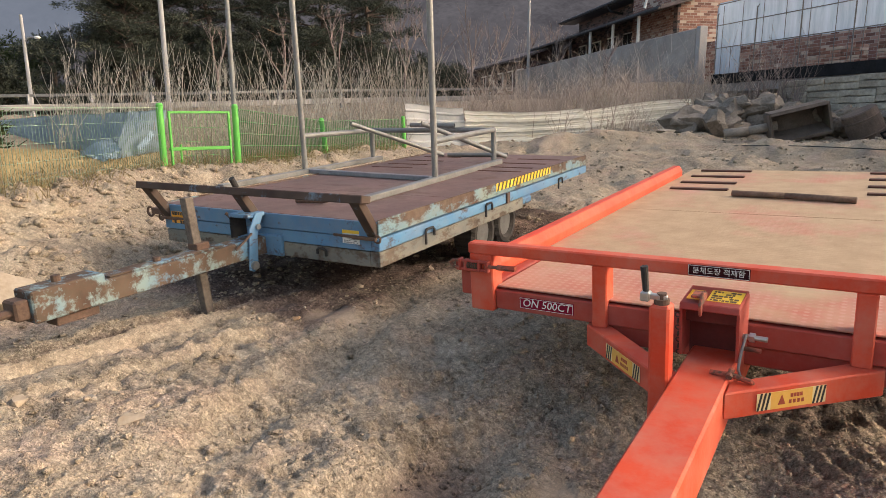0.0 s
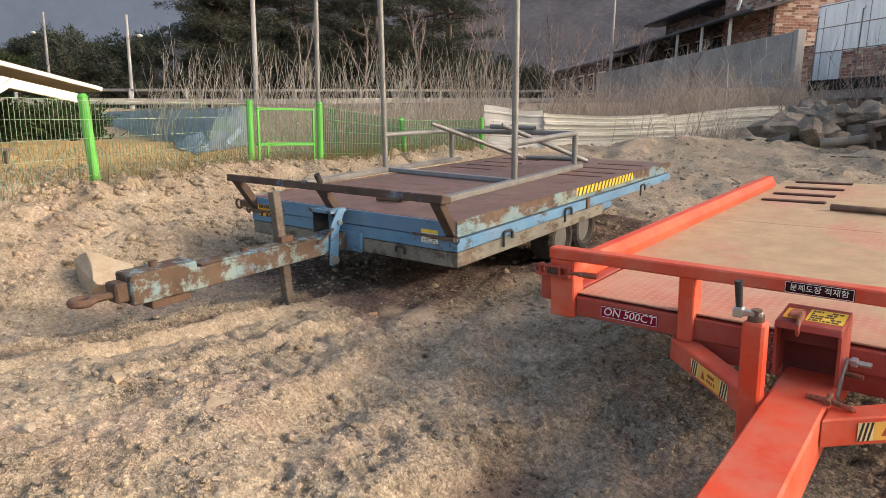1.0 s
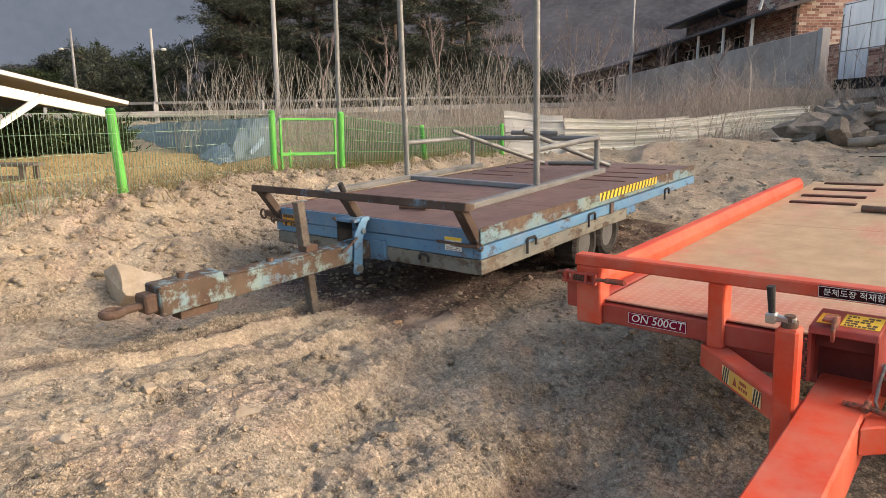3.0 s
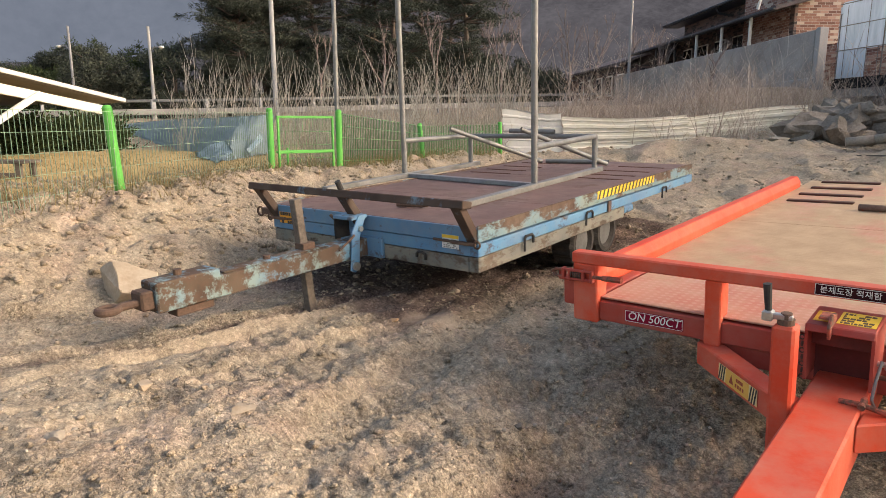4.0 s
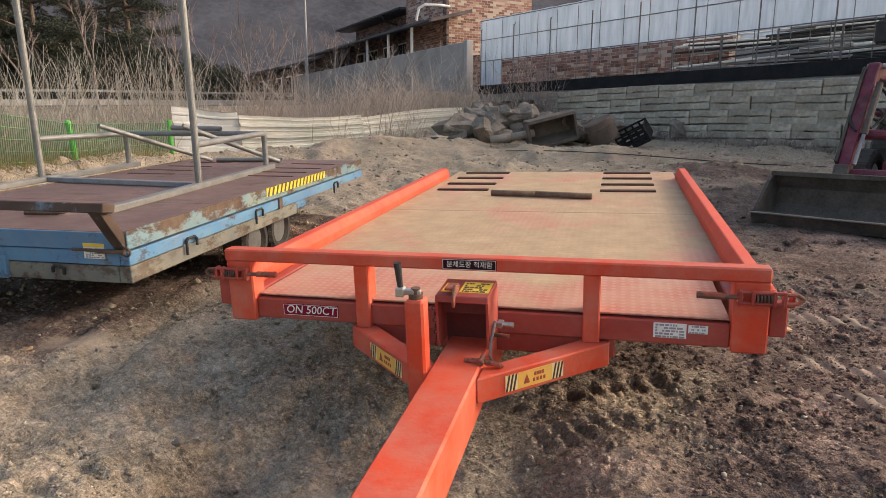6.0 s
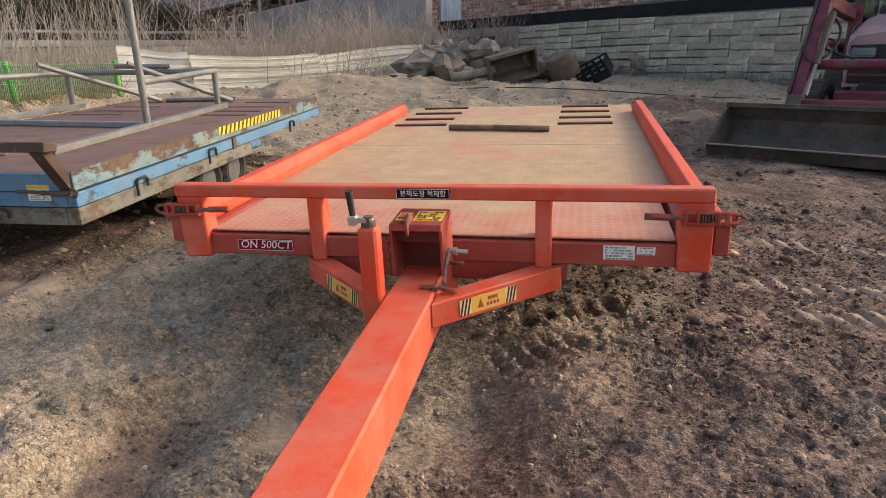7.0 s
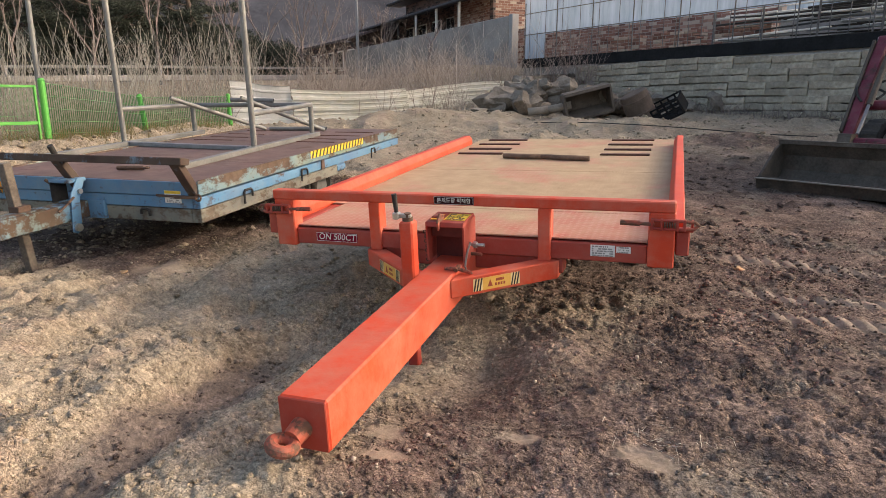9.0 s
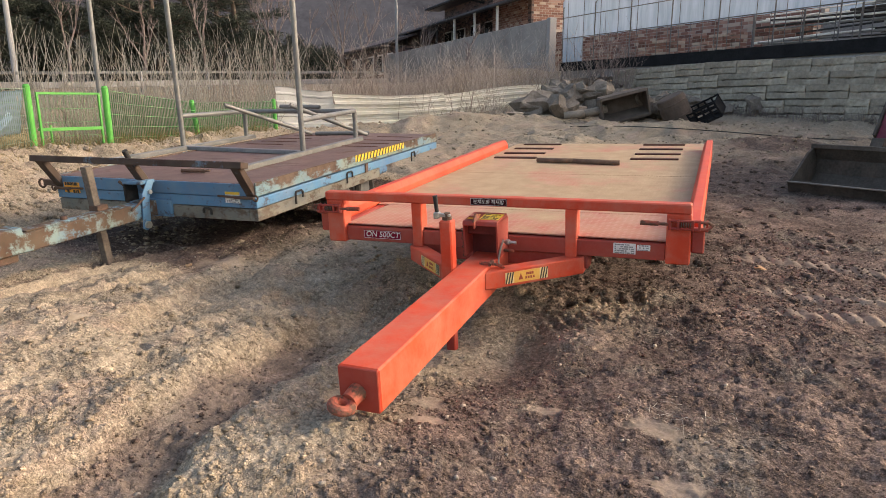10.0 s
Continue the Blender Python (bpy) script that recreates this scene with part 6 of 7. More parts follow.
def shed():
    a, b = Vector((-12.7, 2.6, 2.2)), Vector((-13.7, 5.8, 1.6))
    u = (b - a)
    away = Vector((-u.y, u.x, 0)).normalized() * 6
    away = away if away.x < 0 else -away
    T = thing("open_shed", pose(a.x, a.y, 0.5), "open shed with a pale sloping sheet roof", "shed")
    o = Vector((a.x, a.y, 0.5))
    start = a - u * 0.8
    bm = bmesh.new()
    for off in (0.0, 0.1):
        for p in (start, b, b + away, start + away):
            bm.verts.new(p - o + Vector((0, 0, off)))
    v = list(bm.verts)
    for f in ((3, 2, 1, 0), (4, 5, 6, 7), (0, 1, 5, 4), (1, 2, 6, 5), (2, 3, 7, 6), (3, 0, 4, 7)):
        bm.faces.new([v[i] for i in f])
    part("roof", bm, SHED_ROOF, T)
    part("fascia", beam(bmesh.new(), start - o + Vector((0.05, -0.02, 0.05)), b - o + Vector((0.05, -0.02, 0.05)), 0.05, 0.07), WHITE, T, "white fascia board")
    part("roof_beam", beam(bmesh.new(), start - o + Vector((0.02, 0, -0.32)), b - o + Vector((0, -0.48, -0.14)), 0.1, 0.17), WHITE, T)
    part("strut", beam(bmesh.new(), Vector((-13.2, 4.12, 1.72)) - o, Vector((-12.55, 2.4, 0.62)) - o, 0.08, 0.1), WHITE, T)
    for f in (0.15, 0.85):
        for s in (0.95,):
            c = a.lerp(b, f) + away * s - o
            part("post", box(bmesh.new(), c.x - 0.06, c.x + 0.06, c.y - 0.06, c.y + 0.06, -0.1, c.z, 0.005), WHITE, T)


SHED_ROOF = plain("brown_grey_sheet_roof", (0.17, 0.15, 0.128), (0.25, 0.222, 0.19), 0.7, 0.1, 2.0, 20.0, 0.2)
shed()


def low_bench():
    T = thing("low_bench", pose(-9.35, 2.35, gz(-9.35, 2.35), 0, 0, 40), "low weathered wooden bench on the straw behind the fence", "bench")
    for k in range(3):
        part("plank", box(bmesh.new(), -0.55, 0.55, -0.17 + k * 0.12, -0.06 + k * 0.12, 0.2, 0.235, 0.004), RUST_LEG, T)
    for x in (-0.45, 0.45):
        for y in (-0.12, 0.14):
            part("leg", box(bmesh.new(), x - 0.03, x + 0.03, y - 0.03, y + 0.03, -0.04, 0.2, 0.003), RUST_LEG, T)
    part("brace_board", box(bmesh.new(), -0.45, 0.45, -0.15, -0.13, 0.03, 0.09, 0.003), RUST_LEG, T)


low_bench()


TARP_PALE = plain("pale_blue_tarpaulin_underside", (0.3, 0.42, 0.5), (0.5, 0.6, 0.66), 0.45, 0, 3.0, 20.0, 0.4)


def cloth(front, back, n, m, sag, fold, seed):
    """A sheet between two edges, each a line of points, with creases."""
    bm = bmesh.new()
    grid = []

    def along(line, f):
        f *= len(line) - 1
        k = min(int(f), len(line) - 2)
        return Vector(line[k]).lerp(Vector(line[k + 1]), f - k)
    for i in range(n + 1):
        row = []
        for j in range(m + 1):
            u, v = i / n, j / m
            p = along(front, u).lerp(along(back, u), v)
            w = math.sin(v * 3.14159)
            crease = abs(noise.noise(Vector((u * 17 + v * 4, v * 3 - u * 3, seed)))) + 0.6 * abs(noise.noise(Vector((u * 41 - v * 9, v * 6, seed + 4))))
            p += Vector((0.5, -0.8, 0.35)) * (sag * w * (0.6 + 0.4 * math.sin(u * 9)) + fold * (0.3 - crease))
            row.append(bm.verts.new(p))
        grid.append(row)
    for a, b in zip(grid, grid[1:]):
        for j in range(m):
            bm.faces.new((a[j], b[j], b[j + 1], a[j + 1]))
    bmesh.ops.solidify(bm, geom=bm.faces[:], thickness=0.008)
    return bm


def tarp():
    T = thing("tarpaulin", Matrix.Identity(4), "faded blue-grey tarpaulin over a long bed, torn at one corner", "tarpaulin")
    g = [(x, y, gz(x, y)) for x, y in ((-21.6, 7.7), (-18.9, 7.75), (-15.7, 7.75), (-12.4, 6.9), (-10.2, 6.0), (-11.2, 7.0), (-12.4, 8.3))]
    top = [(-21.9, 8.3, 1.13), (-20.0, 8.2, 1.19), (-16.5, 8.2, 1.31), (-14.4, 8.15, 1.33), (-13.2, 8.1, 1.35), (-12.9, 8.3, 1.37), (-12.9, 8.8, 1.4)]
    part("sheet", cloth(g, top, 150, 22, 0.05, 0.1, 2.0), TARP, T, "", True)
    a, b = gz(-10.9, 6.0) + 0.02, gz(-9.6, 5.5) + 0.03
    part("torn_flap", cloth([(-12.6, 6.7, a + 0.02), (-11.4, 6.1, a), (-10.2, 5.75, b), (-9.6, 5.5, b)], [(-12.3, 7.1, a + 0.25), (-11.2, 6.6, a + 0.3), (-10.2, 6.15, b + 0.16), (-9.75, 5.8, b + 0.03)], 46, 9, 0.06, 0.2, 6.0), TARP_PALE, T, "torn pale blue flap", True)
    part("torn_flap", cloth([(-10.9, 6.9, a + 0.05), (-11.5, 7.6, a + 0.3)], [(-11.1, 6.95, a + 0.12), (-11.7, 7.65, a + 0.42)], 14, 4, 0.02, 0.06, 9.0), TARP_PALE, T, "torn pale blue flap", True)


tarp()


# ---- tractor with front loader ----
def rounded(pts, n=16):
    """A smooth run through the points of a hose."""
    pts = [Vector(p) for p in pts]
    out = []
    for k in range(n + 1):
        level, f = pts, k / n
        while len(level) > 1:
            level = [a.lerp(b, f) for a, b in zip(level, level[1:])]
        out.append(level[0])
    return out


def tractor():
    M = pose(2.6, 7.0, 0.12, 0, 0, -32) @ Matrix.Scale(0.95, 4)
    T = thing("tractor", M, "maroon farm tractor with a front loader and lowered dark bucket", "tractor")
    # bucket: curved shell with side cheeks
    prof = [(-0.02, 0.14), (0.03, 0.02), (0.28, 0.0), (0.5, 0.06), (0.6, 0.2), (0.6, 0.4), (0.5, 0.56)]
    inner = [(0.0, 0.17), (0.06, 0.06), (0.28, 0.035), (0.47, 0.09), (0.565, 0.22), (0.565, 0.39), (0.47, 0.54)]
    bm = bmesh.new()
    rows = []
    for x in (-1.15, -0.6, 0.0, 0.6, 1.15):
        rows.append([bm.verts.new((x, y, z)) for y, z in prof + inner[::-1]])
    n = len(rows[0])
    for a, b in zip(rows, rows[1:]):
        for j in range(n):
            bm.faces.new((a[j], b[j], b[(j + 1) % n], a[(j + 1) % n]))
    bm.faces.new(rows[0]), bm.faces.new(rows[-1][::-1])
    bmesh.ops.recalc_face_normals(bm, faces=bm.faces)
    bk = part("bucket", bm, BUCKET, T, "dark worn steel loader bucket")
    for x0, x1 in ((-1.152, -1.122), (1.122, 1.152)):
        bm = bmesh.new()
        prism(bm, [(0.02, 0.16), (0.06, 0.06), (0.28, 0.04), (0.47, 0.1), (0.58, 0.22), (0.58, 0.4), (0.5, 0.54), (0.36, 0.48)], "x", x0, x1, 0.004)
        part("bucket_cheek", bm, BUCKET, bk)
    part("bucket_top_bar", beam(bmesh.new(), (-1.15, 0.48, 0.55), (1.15, 0.48, 0.55), 0.07, 0.05), BUCKET, bk)
    part("cutting_lip", box(bmesh.new(), -1.15, 1.15, -0.06, 0.04, 0.145, 0.16, 0.003), BUCKET_EDGE, bk)
    for s in (-1, 1):
        bm = bmesh.new()
        prism(bm, [(0.72, 0.52), (0.84, 0.46), (1.12, 0.92), (1.52, 1.6), (2.6, 1.5), (2.6, 1.64), (1.46, 1.78), (0.98, 1.02)], "x", s * 0.54 - 0.06, s * 0.54 + 0.06, 0.01)
        arm = part("loader_arm", bm, MAROON_PAINT, T)
        bm = bmesh.new()
        prism(bm, [(0.6, 0.3), (0.74, 0.3), (0.86, 0.5), (0.84, 0.66), (0.72, 0.66), (0.66, 0.5)], "x", s * 0.54 - 0.07, s * 0.54 + 0.07, 0.006)
        part("pivot_bracket", bm, BUCKET, arm)
        part("ram", tube(bmesh.new(), (s * 0.43, 0.98, 0.98), (s * 0.43, 1.34, 1.54), 0.035, 10), BUCKET, arm)
        part("ram_rod", tube(bmesh.new(), (s * 0.43, 0.76, 0.66), (s * 0.43, 0.99, 1.0), 0.02, 8), GALV_DARK, arm)
        part("arm_guard", beam(bmesh.new(), (s * 0.615, 0.82, 0.66), (s * 0.615, 1.44, 1.7), 0.03, 0.13), BUCKET, arm)
        part("tower", beam(bmesh.new(), (s * 0.5, 2.62, 0.7), (s * 0.5, 2.62, 1.7), 0.12, 0.14), MAROON_PAINT, T)
    part("cross_tube", tube(bmesh.new(), (-0.5, 0.84, 0.56), (0.5, 0.84, 0.56), 0.055, 14), MAROON_PAINT, T)
    part("cross_tube", tube(bmesh.new(), (-0.5, 1.1, 0.98), (0.5, 1.1, 0.98), 0.055, 14), MAROON_PAINT, T)
    part("top_tube", tube(bmesh.new(), (-0.62, 1.5, 1.74), (-0.1, 1.75, 1.74), 0.03, 10), GALV_DARK, T)
    for pts in (((-0.5, 1.5, 1.25), (-0.38, 1.35, 1.3), (-0.3, 1.3, 1.15), (-0.36, 1.28, 1.0)), ((-0.5, 1.42, 1.16), (-0.42, 1.28, 1.16), (-0.34, 1.25, 1.05), (-0.1, 1.3, 1.04), (0.15, 1.2, 1.02), (0.25, 1.1, 0.85)), ((-0.45, 1.4, 1.5), (-0.3, 1.5, 1.4), (-0.32, 1.35, 1.15), (-0.42, 1.15, 1.05)), ((-0.56, 1.3, 1.3), (-0.66, 1.12, 1.28), (-0.62, 1.0, 1.12), (-0.5, 0.95, 1.02)), ((-0.3, 1.9, 1.45), (-0.36, 1.7, 1.3), (-0.34, 1.6, 1.0), (-0.28, 1.5, 0.8)), ((0.1, 1.8, 1.05), (0.22, 1.5, 1.14), (0.34, 1.3, 1.12), (0.42, 1.15, 1.0)), ((0.5, 1.5, 1.2), (0.36, 1.4, 1.22), (0.3, 1.35, 1.08), (0.4, 1.3, 0.98))):
        part("hydraulic_hose", bent(bmesh.new(), rounded(pts), 0.014, 8), BLACK, T)
    # bonnet with grille and lamps
    bm = bmesh.new()
    rows = []
    for y, w, zt, zb in ((1.95, 0.37, 1.32, 0.72), (2.02, 0.4, 1.37, 0.7), (2.5, 0.43, 1.52, 0.7), (3.15, 0.44, 1.62, 0.7)):
        rows.append([bm.verts.new((x * w, y, z)) for x, z in ((-1, zb), (-1, zt - 0.1), (-0.82, zt - 0.02), (0, zt + 0.02), (0.82, zt - 0.02), (1, zt - 0.1), (1, zb))])
    for a, b in zip(rows, rows[1:]):
        for j in range(6):
            bm.faces.new((a[j], a[j + 1], b[j + 1], b[j]))
    bm.faces.new(rows[0][::-1]), bm.faces.new(rows[-1])
    bmesh.ops.recalc_face_normals(bm, faces=bm.faces)
    hood = part("bonnet", bm, HOOD_PAINT, T, "chalky maroon bonnet")
    part("grille", box(bmesh.new(), -0.34, 0.34, 1.92, 1.955, 0.76, 1.2, 0.01), BLACK, hood)
    for x in (-0.2, 0.2):
        part("headlight", box(bmesh.new(), x - 0.13, x + 0.13, 1.9, 1.925, 1.06, 1.17, 0.02), CAB_GLASS, hood)
    for z in (0.84, 0.93):
        part("grille_bar", box(bmesh.new(), -0.32, 0.32, 1.905, 1.92, z, z + 0.03, 0.004), MAROON_PAINT, hood)
    part("bumper", box(bmesh.new(), -0.36, 0.36, 1.55, 1.95, 0.5, 0.68, 0.02), MAROON_PAINT, T)
    part("chassis", box(bmesh.new(), -0.22, 0.22, 1.9, 4.4, 0.45, 0.75, 0.03), BLACK, T)
    # cab
    for s in (-1, 1):
        part("cab_pillar", beam(bmesh.new(), (s * 0.62, 3.2, 1.35), (s * 0.6, 3.3, 2.62), 0.07, 0.07), TRIM_DARK, T)
        part("cab_pillar", beam(bmesh.new(), (s * 0.7, 4.4, 1.1), (s * 0.66, 4.35, 2.62), 0.07, 0.07), TRIM_DARK, T)
        part("side_glass", box(bmesh.new(), s * 0.66 - 0.006, s * 0.66 + 0.006, 3.3, 4.35, 1.4, 2.55, 0), CLEAR_GLASS, T)
        part("cab_side", box(bmesh.new(), *sorted((s * 0.6, s * 0.7)), 3.15, 4.4, 0.8, 1.38, 0.02), MAROON_PAINT, T)
        part("fender", box(bmesh.new(), *sorted((s * 0.62, s * 1.0)), 3.4, 4.7, 1.2, 1.32, 0.05), MAROON_PAINT, T)
        bm = bent(bmesh.new(), [Vector((s * 0.62, 3.25, 2.2)), Vector((s * 0.66, 3.1, 2.5)), Vector((s * 0.88, 3.0, 2.5)), Vector((s * 0.88, 3.0, 2.42))], 0.014, 8)
        mir = part("mirror_arm", bm, BLACK, T)
        part("mirror", box(bmesh.new(), s * 0.88 - 0.1, s * 0.88 + 0.1, 2.97, 3.03, 2.14, 2.44, 0.03), BLACK, mir)
        wheel(T, (s * 0.68, 2.15, 0.38), 0.4, 0.26, WHITE)
        wheel(T, (s * 0.82, 4.05, 0.6), 0.64, 0.36, WHITE)
    part("windscreen", box(bmesh.new(), -0.6, 0.6, 3.22, 3.232, 1.62, 2.56, 0), CLEAR_GLASS, T)
    part("rear_window", box(bmesh.new(), -0.6, 0.6, 4.36, 4.372, 1.62, 2.56, 0), CLEAR_GLASS, T)
    part("rear_panel", box(bmesh.new(), -0.6, 0.6, 4.3, 4.36, 0.8, 1.62, 0.02), MAROON_PAINT, T)
    part("seat", box(bmesh.new(), -0.25, 0.25, 3.85, 4.1, 1.2, 1.8, 0.06), BLACK, T)
    part("steering_wheel", ring(bmesh.new(), (0, 3.42, 1.78), 0.19, 0.018, pose(0, 0, 0, -35, 0, 0), 24, 8), BLACK, T)
    part("screen_bar", box(bmesh.new(), -0.6, 0.6, 3.19, 3.22, 1.84, 1.9, 0.005), TRIM_DARK, T)
    part("screen_bar", box(bmesh.new(), 0.05, 0.1, 3.19, 3.22, 1.9, 2.56, 0.005), TRIM_DARK, T)
    part("cab_roof", box(bmesh.new(), -0.75, 0.75, 3.05, 4.55, 2.6, 2.74, 0.05), MAROON_PAINT, T)
    part("dashboard", box(bmesh.new(), -0.36, 0.36, 3.1, 3.22, 1.5, 1.72, 0.05), BLACK, T)
    part("exhaust", tube(bmesh.new(), (-0.5, 2.7, 1.2), (-0.5, 2.72, 1.75), 0.06, 12), RUST, T)


BUCKET_EDGE = plain("worn_bright_bucket_edge", (0.16, 0.14, 0.12), (0.3, 0.27, 0.23), 0.6, 0.4, 5.0, 40.0, 0.3)
tractor()


# ---- boulders and scrap by the wall ----
def boulder(x, y, r, seed, squash=0.75, material=None, name="boulder", label="grey-brown boulder in the rubble heap", group="boulders by the wall", sink=0.3):
    ob = part(name, rock_bm(r, seed, squash, 2, 0.55), material or STONE_DARK, None, "", True)
    ob.data.set_sharp_from_angle(angle=0.42)
    z = float(shape(np.array([x]), np.array([y]))[0])
    ob.matrix_world = pose(x, y, z + r * squash * (1 - sink) - r * squash * 0.25, 0, 0, seed * 47 % 360)
    return tagged(ob, label, "rock", group)


rr = random.Random(21)
for i in range(72):
    f = rr.random()
    x = -3.5 + 3.6 * f + rr.uniform(-0.2, 0.2)
    y = 15.6 + rr.uniform(-0.7, 1.4) + 0.1 * f
    boulder(x, y, (rr.uniform(0.1, 0.4) if i % 3 else rr.uniform(0.3, 0.46)) * (1.1 if f < 0.3 else 0.85), i + 3, rr.uniform(0.6, 0.95), sink=rr.uniform(-0.6, 0.3))
for i in range(9):
    boulder(-3.35 + 0.24 * i, 15.75 + rr.uniform(-0.25, 0.3), rr.uniform(0.28, 0.42), 160 + i, rr.uniform(0.7, 0.95), sink=-0.75 - rr.uniform(0, 0.3))
boulder(-3.3, 15.0, 0.58, 77, 0.95, sink=0.1)
boulder(-2.75, 14.9, 0.42, 78, 0.85, sink=0.1)
boulder(-3.55, 14.3, 0.3, 79, 0.3, STONE, "flat_stone", "pale flat stone half sunk in the earth", "boulders by the wall")
for i in range(10):
    boulder(-1.2 + i * 0.35, 16.6 + rr.uniform(-0.3, 0.8), rr.uniform(0.2, 0.36), 120 + i, 0.7, sink=-0.2)

bm = bmesh.new()
bent(bm, [(0, 0, 0), (0.45, 0.03, 0.05), (0.95, 0.0, 0.16)], 0.085, 12)
log = part("log", bm, plain("grey_weathered_log", (0.2, 0.16, 0.125), (0.34, 0.285, 0.23), 0.9, 0, 5.0, 40.0, 0.5), None, "", True)
log.matrix_world = pose(-2.45, 14.3, 0.83, 0, 0, 14)
tagged(log, "grey weathered log lying before the boulders", "log")


def scrap_bucket():
    bm = bmesh.new()
    prism(bm, [(0, 0.0), (0.5, 0.05), (0.62, 0.5), (0.1, 0.62), (0.06, 0.56), (0.52, 0.44), (0.44, 0.11), (0, 0.06)], "x", -0.5, 0.5, 0.006)
    prism(bm, [(0, 0.03), (0.48, 0.06), (0.58, 0.48), (0.1, 0.6)], "x", -0.53, -0.49)
    prism(bm, [(0, 0.03), (0.48, 0.06), (0.58, 0.48), (0.1, 0.6)], "x", 0.49, 0.53)
    ob = part("digger_bucket", bm, RUST_DARK, None)
    ob.matrix_world = pose(-1.05, 14.45, 0.72, 16, -14, 20)
    tagged(ob, "dark rusted digger bucket tipped on the rubble", "bucket")
    bm = bmesh.new()
    lathe_x(bm, [(-0.3, 0.28), (-0.28, 0.3), (0.0, 0.315), (0.28, 0.3), (0.3, 0.28)], (0, 0, 0), 24)
    for u in (-0.15, 0.15):
        ring(bm, (u, 0, 0), 0.305, 0.018, pose(0, 0, 0, 0, 90, 0), 24, 6)
    ob = part("old_drum", bm, RUST_BROWN, None)
    ob.matrix_world = pose(-0.1, 14.75, 0.98, 0, 62, 25)
    tagged(ob, "rust-brown steel drum leaning in the rubble", "drum")
    T = thing("plastic_crate", pose(0.65, 14.75, 0.78, 28, -26, -20), "black plastic crate tipped on its side", "crate")
    for y in (-0.2, 0.2):
        for z in (0.02, 0.13, 0.24, 0.34):
            part("crate_bar", box(bmesh.new(), -0.32, 0.32, y - 0.012, y + 0.012, z, z + 0.035, 0.003), BLACK_SHEET, T)
        for x in (-0.31, -0.16, 0, 0.16, 0.31):
            part("crate_bar", box(bmesh.new(), x - 0.018, x + 0.018, y - 0.014, y + 0.014, 0.02, 0.38, 0.003), BLACK_SHEET, T)
    for x in (-0.31, 0.31):
        part("crate_end", box(bmesh.new(), x - 0.012, x + 0.012, -0.2, 0.2, 0.02, 0.36, 0.003), BLACK_SHEET, T)
    part("crate_floor", box(bmesh.new(), -0.31, 0.31, -0.2, 0.2, 0.0, 0.02, 0.003), BLACK_SHEET, T)


RUST_DARK = plain("dark_brown_scrap_steel", (0.07, 0.055, 0.045), (0.16, 0.125, 0.1), 0.85, 0.1, 4.0, 40.0, 0.4)
RUST_BROWN = plain("red_brown_scrap_steel", (0.08, 0.058, 0.045), (0.16, 0.115, 0.09), 0.85, 0.1, 4.0, 40.0, 0.4)
scrap_bucket()
bm = bent(bmesh.new(), [Vector((-2.0 + 0.5 * k, 12.9 + 0.12 * math.sin(k * 1.3) - 0.1 * k, float(shape(np.array([-2.0 + 0.5 * k]), np.array([12.9 - 0.1 * k]))[0]) + 0.05)) for k in range(14)], 0.008, 6)
tagged(part("rubber_hose", bm, BLACK, None, "", True), "black hose lying across the earth", "hose")

# single stones that lie on the lot
for x, y, r, sq, sd, mt, lb in ((-4.02, 1.8, 0.24, 0.9, 301, "STONE_PALE", "large pale tan rock beside the blue drawbar"), (-3.68, 1.5, 0.07, 0.6, 302, "STONE", "fist-sized grey stone on the earth"), (-2.15, 1.12, 0.055, 0.5, 303, "STONE_PALE", "pale stone half sunk in the soil"),
                                (-1.75, 1.29, 0.075, 0.4, 304, "STONE_PALE", "flat pale stone in the soil"), (-2.56, 2.8, 0.045, 0.6, 305, "STONE_TAN", "orange-tan stone on the earth"), (-1.15, 2.15, 0.035, 0.8, 306, "STONE_DARK", "round dark stone on the earth"),
                                (0.95, 3.38, 0.05, 0.4, 307, "STONE_PALE", "flat pale stone beside the trailer"), (1.27, 4.1, 0.06, 0.35, 308, "STONE_TAN", "flat reddish stone on the earth"), (-0.55, 1.06, 0.035, 0.6, 309, "STONE_PALE", "pale stone before the drawbar"),
                                (-2.3, 0.62, 0.06, 0.5, 310, "STONE_TAN", "orange-tan stone in the soil"), (-1.9, 0.75, 0.06, 0.5, 311, "STONE", "grey stone in the soil"), (-2.0, 1.3, 0.05, 0.5, 312, "STONE", "grey stone in the soil")):
    m_ = {"STONE": STONE, "STONE_DARK": STONE_DARK}.get(mt)
    if m_ is None:
        cols = {"STONE_PALE": ((0.34, 0.268, 0.19), (0.48, 0.392, 0.295)), "STONE_TAN": ((0.42, 0.26, 0.14), (0.55, 0.37, 0.22))}[mt]
        m_ = bpy.data.materials.get(mt.lower()) or plain(mt.lower(), *cols, 0.95, 0, 6.0, 50.0, 0.5, 0.15, 0.2)
    r *= 0.72 if r < 0.15 else 1.0
    ob = part("stone", rock_bm(r, sd, sq, 2, 0.5), m_, None, "", True)
    ob.data.set_sharp_from_angle(angle=0.42)
    ob.matrix_world = pose(x, y, gz(x, y) + r * sq * (0.1 if r < 0.15 else 0.32), 0, 0, sd * 31 % 360)
    tagged(ob, lb, "rock", "loose stones on the lot")


